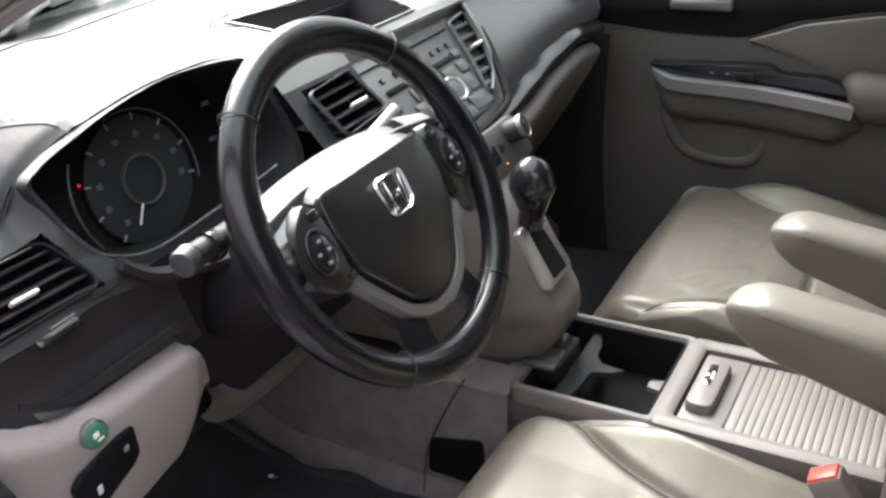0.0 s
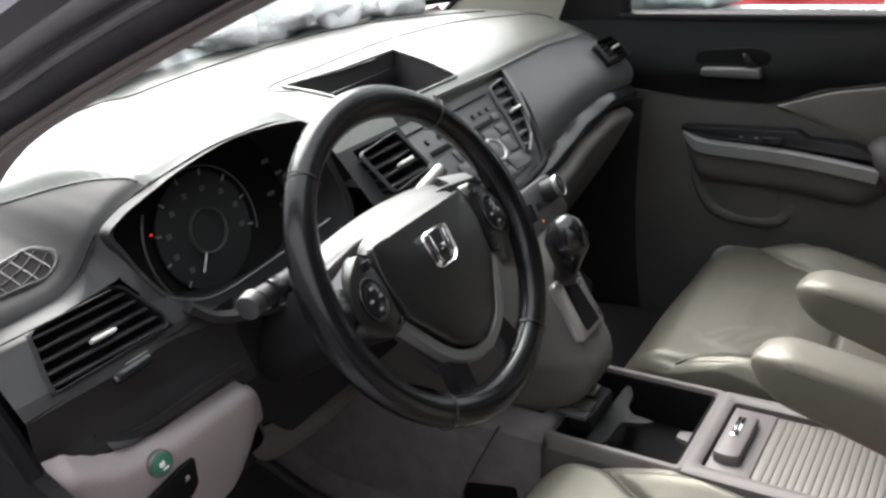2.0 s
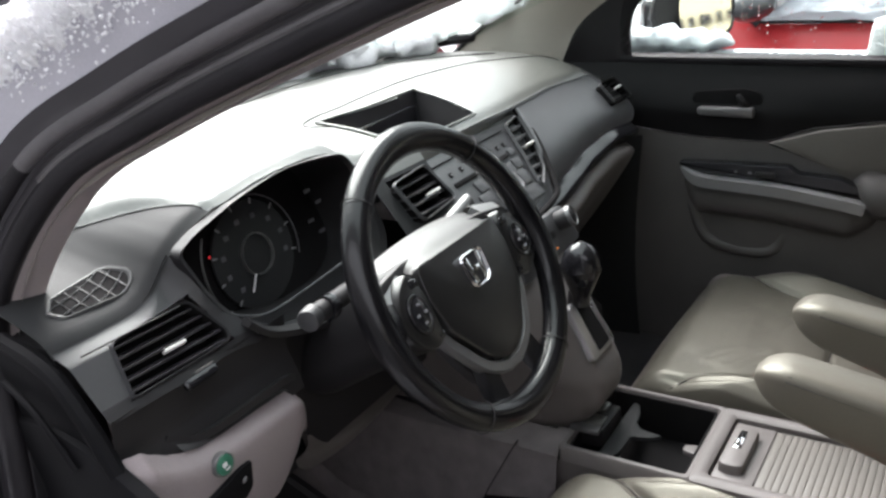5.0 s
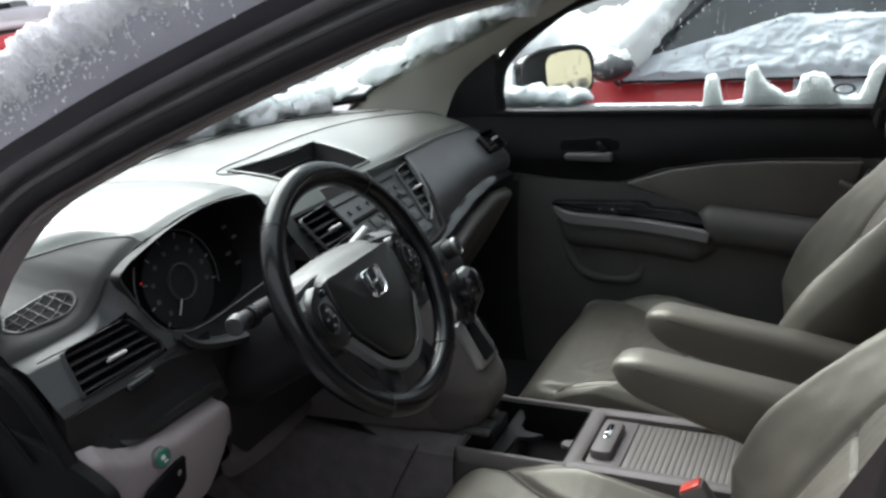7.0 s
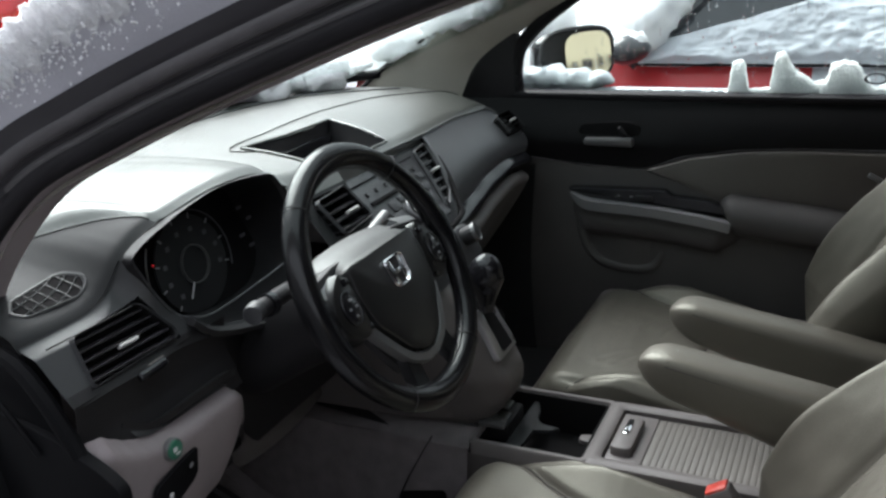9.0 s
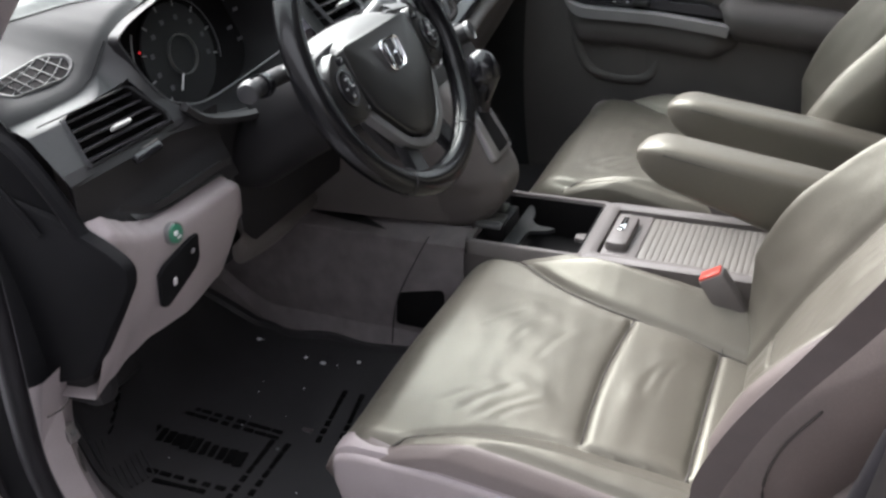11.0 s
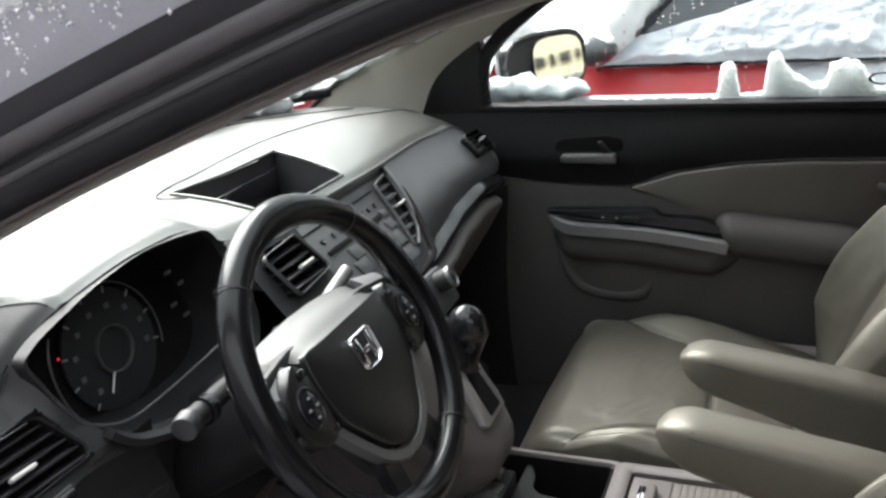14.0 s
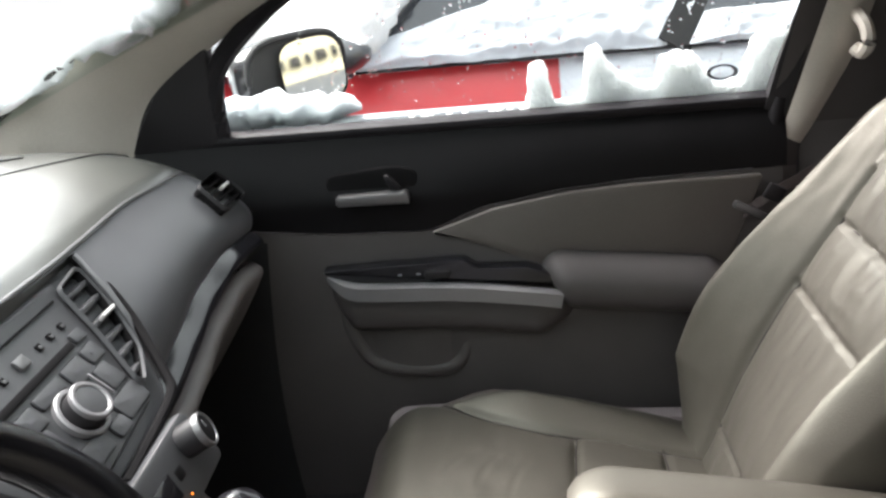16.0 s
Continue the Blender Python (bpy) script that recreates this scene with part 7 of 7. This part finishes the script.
# two bold unreadable word bars, and bands of small blocks round them
blocks(-0.522, 0.456, -0.531, 0.256, 11, 0.014, 0.030)
blocks(-0.682, 0.116, -0.675, -0.055, 11, 0.012, 0.028)
for k_ in range(2):
    blocks(-0.448 - 0.014 * k_, 0.453, -0.452 - 0.014 * k_, 0.232, 9, 0.019, 0.008)
    blocks(-0.470 - 0.0 * k_, 0.239 - 0.030 * k_, -0.619, 0.232 - 0.030 * k_, 7, 0.017, 0.009)
    blocks(-0.601 - 0.016 * k_, 0.40 - 0.03 * k_, -0.595 - 0.016 * k_, 0.244 + 0.03 * k_, 6, 0.018, 0.008)
    blocks(-0.600, 0.171 - 0.033 * k_, -0.690, 0.163 - 0.033 * k_, 5, 0.015, 0.009)
    blocks(-0.596 - 0.02 * k_, 0.129 - 0.04 * k_, -0.594 - 0.02 * k_, 0.03 - 0.04 * k_, 5, 0.017, 0.008)
    blocks(-0.316, 0.187 - 0.034 * k_, -0.455, 0.165 - 0.038 * k_, 7, 0.017, 0.009)
    blocks(-0.490 - 0.02 * k_, 0.53 - 0.01 * k_, -0.555 - 0.02 * k_, 0.50 - 0.01 * k_, 4, 0.014, 0.008)
for i in range(7):
    tube("rib", [Vector((-0.600 + 0.009 * i - 0.010 * j, 0.495 - 0.004 * i - 0.0155 * j, mat_z(0, 0.495 - 0.004 * i - 0.0155 * j) + 0.002)) for j in range(7)], 0.0022, MAT_RUBBER, fm, "", 5)
# black sheet, added to stand for the dark of the passenger footwell
pm_ = thing("floor_mat", "black sheet added for the passenger footwell's shade", "floor mat")
v, f = grid(lambda a, b: (0.17 + 0.53 * a, -0.28 + 0.95 * b, mat_z(0, -0.28 + 0.95 * b) + 0.004 * math.sin(a * 20) * 0.3), 40, 30)
link("rubber_sheet", v, f, MAT_RUBBER, pm_)
part("foot_rest", box(0, 0, 0, 0.06, 0.09, 0.02, 0.006, pose(-0.475, 0.555, 0.452, 38)), MAT_RUBBER, fm, "raised foot rest")
for x, w_ in ((-0.40, 0.10), (-0.25, 0.05)):
    pd = thing("pedal", "dark ribbed foot pedal above the mat", "pedal", group="foot pedals")
    PD = pose(x, 0.52, 0.53, 55)
    part("pad", box(0, 0, 0, w_, 0.07, 0.014, 0.005, PD), BLACK, pd)
    for i in range(4):
        part("rib", box(0, -0.024 + 0.016 * i, 0.008, w_ * 0.85, 0.005, 0.005, 0.001, PD), RUBBER, pd)
    tube("arm", [PD @ Vector((0, 0.01, -0.008)), Vector((x, 0.60, 0.66)), Vector((x, 0.62, 0.80))], 0.008, BLACK, pd)

random.seed(31)
V, F = [], []
spots = [(-0.738, -0.127, 0.407, 0.009), (-0.733, -0.120, 0.405, 0.005), (-0.784, 0.190, 0.405, 0.005), (-0.745, 0.023, 0.405, 0.004), (-0.869, 0.174, 0.338, 0.006), (-0.870, 0.205, 0.338, 0.009), (-0.862, 0.215, 0.338, 0.006),
         (-0.233, 0.426, 0.362, 0.004), (-0.262, 0.266, 0.362, 0.0045), (-0.239, 0.202, 0.362, 0.004), (-0.256, 0.306, 0.362, 0.0035)]
spots += [(random.uniform(-0.79, -0.71), random.uniform(-0.4, 0.2), 0.404, random.uniform(0.0006, 0.0016)) for i in range(16)]
spots += [(random.uniform(-0.65, -0.22), random.uniform(-0.1, 0.42), 0.361, random.uniform(0.0006, 0.0013)) for i in range(18)]
for x, y, z, r in spots:
    b0 = len(V)
    for i in range(4):
        for j in range(7):
            a_ = 2 * math.pi * j / 7
            s_ = math.cos(i / 3 * 1.5) * random.uniform(0.75, 1.3)
            V.append((x + r * s_ * math.cos(a_), y + r * s_ * 1.3 * math.sin(a_), z + r * 0.6 * math.sin(i / 3 * 1.5)))
    F += [(b0 + i * 7 + j, b0 + i * 7 + (j + 1) % 7, b0 + i * 7 + 7 + (j + 1) % 7, b0 + i * 7 + 7 + j) for i in range(3) for j in range(7)] + [tuple(b0 + 21 + j for j in range(7))]
tagged(link("snow_crumbs", V, F, SNOW), "crumbs of melting snow on the sill and mat", "snow", kind="stuff")

# ---- driver's door, standing open ----
dd = thing("driver_door", "open driver door with a pale lower panel", "car door")
DMx = pose(-0.875, 0.365, 0, 0, 0, -74)
dp = [(0.065, 0.34), (0.035, 0.42), (0.022, 0.50), (0.022, 0.56), (0.036, 0.62), (0.075, 0.655), (0.16, 0.665), (1.08, 0.665), (1.08, 0.34)]
part("inner_panel", slab(rounded(dp, 0.03)[::-1], 0.05, DMx @ basis((0.005, 0, 0), (0, -1, 0), (0, 0, 1)) @ pose(0, 0, -0.05), 0.018, 3), PALE_PLASTIC, dd, "pale grey lower door panel")
part("upper_panel", box(0, -0.56, 0.84, 0.05, 1.08, 0.36, 0.02, DMx @ pose(0.03, 0, 0)), BLACK, dd)
part("arm_ledge", box(0, -0.80, 0.70, 0.08, 0.46, 0.07, 0.025, DMx @ pose(0.09, 0, 0)), PALE_PLASTIC, dd)
part("outer_skin", box(0, -0.56, 0.68, 0.02, 1.10, 0.74, 0.008, DMx @ pose(-0.02, 0, 0)), PAINT, dd)
tube("door_seal", [DMx @ Vector((0.04, y, z)) for y, z in ((-0.02, 1.02), (-0.02, 0.45), (-0.06, 0.34), (-1.0, 0.33))], 0.012, RUBBER, dd)

# ---- passenger mirror ----
mir = thing("door_mirror", "black door mirror with snow at its foot", "door mirror")


MN = basis((0.965, 0.150, 1.088), (0.80, -0.60, 0.0), (0, 0, 1))


def oval(ang, w, h):
    return w * abs(math.cos(ang)) ** 0.6 * (1 if math.cos(ang) > 0 else -1), h * abs(math.sin(ang)) ** 0.55 * (1 if math.sin(ang) > 0 else -1)


def mirror_fn(a, b):
    """The shell, from its open rim (a = 0) to its rounded front."""
    s = math.cos(a * math.pi / 2) ** 0.55
    x, y = oval(2 * math.pi * b, 0.112, 0.070)
    return MN @ Vector((x * s - 0.035 * a, y * s, -0.115 * a))


v, f = grid(mirror_fn, 20, 40, close_v=True)
link("shell", v, f, GLOSS_BLACK, mir, "black mirror shell")
inner_rim = [MN @ Vector((*oval(2 * math.pi * j / 40, 0.112, 0.070), 0)) for j in range(40)]
part("bezel", slab([oval(2 * math.pi * j / 40, 0.110, 0.068) for j in range(40)], 0.004, MN @ pose(0, 0, -0.004), 0), BLACK, mir)
tube("mirror_rim", inner_rim, 0.007, BLACK, mir, "", 8, closed=True)
part("mirror_glass", slab([oval(2 * math.pi * j / 40, 0.074, 0.058) for j in range(40)], 0.003, MN @ pose(0.026, 0.003, 0.010, -8, 0), 0), MIRROR, mir, "mirror glass showing a pale wall", smooth=False)
part("mirror_arm", box(0.87, 0.23, 1.035, 0.12, 0.08, 0.03, 0.012), BLACK, mir)
lump("mirror_snow", [(0.84, 0.28 - 0.26 * i / 30, 1.048 + 0.003 * math.sin(i)) for i in range(31)], lambda g: 0.052 - 0.020 * g, SNOW_WET, None, "wet snow heaped under the door mirror", 2, 0.4, 0.7, 14, "stuff")["category"] = "snow"
# snow along the foot of the passenger window
SNOW_H = [(-0.250, 0.006), (-0.261, 0.010), (-0.264, 0.064), (-0.270, 0.076), (-0.281, 0.079), (-0.292, 0.075), (-0.298, 0.062), (-0.301, 0.016), (-0.318, 0.015), (-0.352, 0.018), (-0.355, 0.084), (-0.360, 0.094),
          (-0.372, 0.100), (-0.383, 0.092), (-0.391, 0.070), (-0.402, 0.054), (-0.420, 0.046), (-0.445, 0.030), (-0.467, 0.032), (-0.471, 0.066), (-0.484, 0.074), (-0.500, 0.077), (-0.530, 0.070), (-0.542, 0.046),
          (-0.561, 0.024), (-0.596, 0.023), (-0.606, 0.050), (-0.617, 0.086), (-0.635, 0.106), (-0.651, 0.111), (-0.667, 0.104)]


def crust(a, b):
    """Snow left standing against the glass: its crest height changes along the window."""
    y = -0.250 - 0.415 * a
    q = Vector((y * 30, 0, 5))
    h = sum(lerp_table(-y + d, [(-p, z) for p, z in SNOW_H]) for d in (-0.003, 0, 0.003)) / 3
    h *= 1 + 0.05 * noise.noise(q * 2.2)
    t = 0.012 + 0.10 * h
    ang = math.pi * b
    z = h * math.sin(ang) ** 0.30
    x = 0.781 + t * (1 - math.cos(ang)) / 2 * 1.6
    w = Vector((x * 60, y * 60, z * 60))
    n_ = noise.noise(w) + 0.6 * noise.noise(w * 2.3) + 0.4 * noise.noise(w * 5)
    return x + 0.005 * n_ * math.sin(ang), y + 0.0035 * noise.noise(w * 1.3 + Vector((9, 0, 0))), 1.026 + z + 0.004 * n_ * (z > 0.006)


v, f = grid(crust, 320, 28)
tagged(link("window_snow", v, f, SNOW, sharp=80), "crust of snow standing along the passenger window", "snow", kind="stuff")
random.seed(4)
for i in range(9):
    y = -0.06 - 0.19 * random.random()
    lump("window_snow", [(0.790, y + 0.006 * j / 6, 1.028 + 0.001 * j) for j in range(7)], random.uniform(0.004, 0.008), SNOW, None, "small crumb of snow on the window sill", i, 0.5, 0.9, 9, "stuff")["category"] = "snow"

# ---- parked red car alongside ----
red = thing("red_car", "parked red car with snow on its windows and bonnet", "car")
red.location = (0, -0.28, -0.045)
RX = 1.93


def red_side(a, b):
    y = 2.0 - 4.4 * a
    z = 0.25 + (0.945 - 0.25) * b
    bow = 0.10 * math.sin(math.pi * b * 0.9) - 0.25 * max(0, (y - 1.2) / 0.8) ** 2
    return RX + 0.10 - bow + 0.05 * b * b, y, z + 0.02 * (y < 0) * 0


v, f = grid(red_side, 40, 16)
link("side", v, f, RED_PAINT, red, "glossy red side with drops")
v, f = grid(lambda a, b: (RX + 0.10 + 1.6 * a, 0.75 + 1.4 * b, 0.945 + 0.08 * math.sin(math.pi * a) - 0.20 * b * b), 12, 8)
link("bonnet", v, f, RED_PAINT, red)


def red_glass(a, b):
    return RX + 0.07 + 0.30 * b, 0.55 - 2.3 * a - 0.55 * b * (1 - a), 0.95 + 0.50 * b


v, f = grid(red_glass, 20, 8)
link("side_glass", v, f, DARK_GLASS, red, "dark wet side glass")
v, f = grid(lambda a, b: (RX + 0.09 + 1.45 * a + 0.25 * b * (1 - 2 * a), 0.78 + 0.08 * math.sin(math.pi * a) - 0.78 * b, 0.955 + 0.47 * b), 10, 8)
link("windscreen", v, f, DARK_GLASS, red)
v, f = grid(lambda a, b: (RX + 0.36 + 0.95 * a, 0.0 - 1.9 * b, 1.44 + 0.06 * math.sin(math.pi * a)), 8, 8)
link("roof", v, f, RED_PAINT, red)
tube("front_pillar", [red_glass(0, b / 8) for b in range(9)], 0.03, DARK_PAINT, red, "dark front pillar")
v, f = sweep([red_glass(0.42, b / 6) for b in range(7)], [(-0.05, -0.01), (0.05, -0.01), (0.05, 0.012), (-0.05, 0.012)], up=(1, 0, 0))
link("door_pillar", v, f, BLACK, red)
tube("belt_strip", [red_glass(i / 20, 0.0) for i in range(21)], 0.006, RUBBER, red)


def red_mirror(a, b):
    ang = 2 * math.pi * b
    s = math.sin(math.pi * min(0.98, max(0.02, a))) ** 0.5
    return RX - 0.06 + 0.10 * math.cos(ang) * s, 0.44 + 0.17 * a, 1.025 + 0.055 * math.sin(ang) * s


v, f = grid(red_mirror, 12, 20, close_v=True, caps=True)
link("mirror", v, f, DARK_PAINT, red, "door mirror capped with snow")


lump("mirror_snow", [(RX - 0.065, 0.435 + 0.185 * i / 14, 1.050 + 0.012 * math.sin(math.pi * i / 14)) for i in range(15)], lambda g: 0.125 * (0.75 + 0.25 * math.sin(math.pi * g)), SNOW, None, "cap of snow over the red car's mirror", 12, 0.12, 0.72, 22, "stuff")["category"] = "snow"


def cake(name, fn, nu, nv, depth, material, label, seed=0.0, soft=7.0, on=red, torn=0.9):
    """Snow lying on the surface fn, thinning out unevenly at its edges."""
    def g(a, b):
        p = Vector(fn(a, b))
        e = 0.002
        q, r = Vector(fn(min(1, a + e), b)), Vector(fn(a, min(1, b + e)))
        nn = (q - p).cross(r - p)
        nn = nn.normalized() if nn.length > 1e-9 else Vector((-1, 0, 0.3))
        if nn.x > 0.2 or nn.z < -0.3:
            nn = -nn
        k_ = min(1, soft * min(a, 1 - a, b, 1 - b) + torn * noise.noise(p * 3.1 + Vector((seed, 0, 0))) + 0.4 * noise.noise(p * 11))
        w = 1 + 0.5 * noise.noise(p * 7) + 0.35 * noise.noise(p * 23) + 0.2 * noise.noise(p * 60)
        return p + nn * (depth * w if k_ > 0 else -0.02) * (max(0.25, k_) if k_ > 0 else 1)
    v, f = grid(g, nu, nv)
    ob = tagged(link(name, v, f, material, None, "", sharp=85), label, "snow", kind="stuff")
    ob.location = on.location
    return ob


cake("car_snow", lambda a, b: red_glass(0.0 + 0.42 * a, 0.42 * b * (0.35 + 0.65 * min(1, a * 2.2))), 90, 50, 0.035, SNOW_WET, "wet snow sliding down the red car's side glass", 1.0)
cake("car_snow", lambda a, b: red_glass(0.44 + 0.4 * a, (0.16 + 0.10 * a) * b), 70, 40, 0.03, SNOW_WET, "wet snow on the red car's rear glass", 4.0)
cake("car_snow", lambda a, b: red_side(0.475 + 0.35 * a, 0.70 + 0.31 * b), 70, 40, 0.03, SNOW_WET, "snow stuck to the red car's door", 6.0, 5)
cake("car_snow", lambda a, b: (RX + 0.02 + 1.64 * a, 0.70 + 1.48 * b, 0.96 + 0.08 * math.sin(math.pi * a) - 0.20 * b * b), 60, 60, 0.09, SNOW, "thick snow on the red car's bonnet", 2.0, 20, red, 0.2)
cake("car_snow", lambda a, b: (RX + 0.12 + 1.4 * a + 0.25 * b * (1 - 2 * a), 0.80 + 0.08 * math.sin(math.pi * a) - 0.78 * b, 0.97 + 0.47 * b), 60, 50, 0.05, SNOW, "snow on the red car's windscreen", 3.0, 20, red, 0.2)
cake("car_snow", lambda a, b: (RX + 0.34 + 0.95 * a, 0.02 - 1.9 * b, 1.46 + 0.06 * math.sin(math.pi * a)), 50, 60, 0.08, SNOW, "snow on the red car's roof", 5.0, 20)
lump("car_snow", [Vector(red_glass(-0.02, i / 30)) + Vector((-0.02, 0.02 - 0.28, 0.03 - 0.045)) for i in range(31)], lambda g: 0.075 + 0.02 * math.sin(g * 9), SNOW, None, "thick band of snow along the red car's pillar", 13, 0.3, 0.9, 18, "stuff")["category"] = "snow"
lump("car_snow", [(RX - 0.06, 0.17 + 0.15 * i / 14, 1.012) for i in range(15)], 0.05, SNOW, None, "cap of snow on the red car's mirror", 6, 0.25, 0.6, 16, "stuff")["category"] = "snow"

# ---- dark estate car ahead ----
suv = thing("dark_car", "dark parked car with red tail lamps, snow behind", "car")
SX, SY = 0.66, 2.55


def tail(a, b):
    z = 0.35 + 1.25 * b
    return SX - 0.95 + 1.9 * a, SY + 0.35 * max(0, (z - 1.1)) + 0.15 * abs(2 * a - 1) ** 3, z


v, f = grid(tail, 20, 20)
link("tailgate", v, f, DARK_PAINT, suv)
part("rear_window", box(0, 0, 0, 1.4, 0.03, 0.36, 0.03, pose(SX, SY + 0.10, 1.42, -20)), DARK_GLASS, suv)
part("body", box(SX, SY + 2.3, 0.80, 1.86, 4.3, 0.9, 0.12), DARK_PAINT, suv)
part("roof", box(SX, SY + 1.9, 1.42, 1.5, 2.6, 0.45, 0.15), DARK_PAINT, suv)
for sx in (-1, 1):
    lo_ = rounded([(-0.31 * sx, 0.075), (-0.24 * sx, 0.0), (-0.07 * sx, -0.075), (0.06 * sx, -0.085), (0.27 * sx, -0.04), (0.29 * sx, 0.10)], 0.02)
    if sx < 0:
        lo_ = lo_[::-1]
    tl = part("tail_lamp", slab(lo_, 0.05, basis((SX + sx * 0.63, SY - 0.01, 1.185), (1, 0, 0), (0, 0, 1)), 0.01), TAIL_RED, suv, "red tail lamp")
    part("lamp_joint", box(SX + sx * 0.66, SY - 0.061, 1.19, 0.014, 0.004, 0.17, 0.001, None), DARK_PAINT, tl)
    part("lamp_cell", disc(basis((SX + sx * 0.58, SY - 0.060, 1.175), (1, 0, 0), (0, 0, 1)), 0.06, 0.006, 20), TAIL_RED, tl)
part("boot_lid", box(SX, SY + 0.03, 1.325, 1.84, 0.10, 0.085, 0.02), PAINT, suv, "grey upper edge of the boot lid")
part("bumper", box(SX, SY, 0.55, 1.8, 0.16, 0.28, 0.05), DARK_PAINT, suv)
part("chrome_strip", box(SX, SY - 0.03, 1.24, 0.58, 0.03, 0.03, 0.01), SATIN, suv)
cake("car_snow", lambda a, b: (SX - 0.85 + 1.7 * a, SY + 0.0 + 0.20 * b, 1.375 + 0.10 * b), 60, 16, 0.05, SNOW, "snow on the dark car's tailgate", 7.0, 10, suv)

# ---- cream building, and an unseen added wall ----
shop = thing("building", "long cream building with a dark sign along its wall", "building")
part("wall", box(6, -9.0, 2.91, 44, 0.3, 2.78, 0), CREAM_WALL, shop, smooth=False)
part("plinth", box(6, -8.95, 0.76, 44, 0.35, 1.52, 0), GREY_CLAD, shop, "grey lower wall", smooth=False)
for i in range(22):
    part("sign_bar", box(-0.3 + 0.105 * i + 0.02 * (i % 3), -8.83, 1.75, 0.065, 0.04, 0.11 + 0.015 * (i % 2), 0.006), BLACK, shop)
part("roof_edge", box(6, -8.9, 4.4, 44.4, 0.6, 0.15, 0.02), GREY_CLAD, shop)
# unseen wall, added to cut the light on the driver's side
side = thing("side_wall", "plain dark grey wall, unseen, added to block side light", "wall", kind="structure")
part("light_block", box(-2.80, -1.5, 1.2, 0.3, 17, 2.4, 0), GREY_CLAD, side, smooth=False)
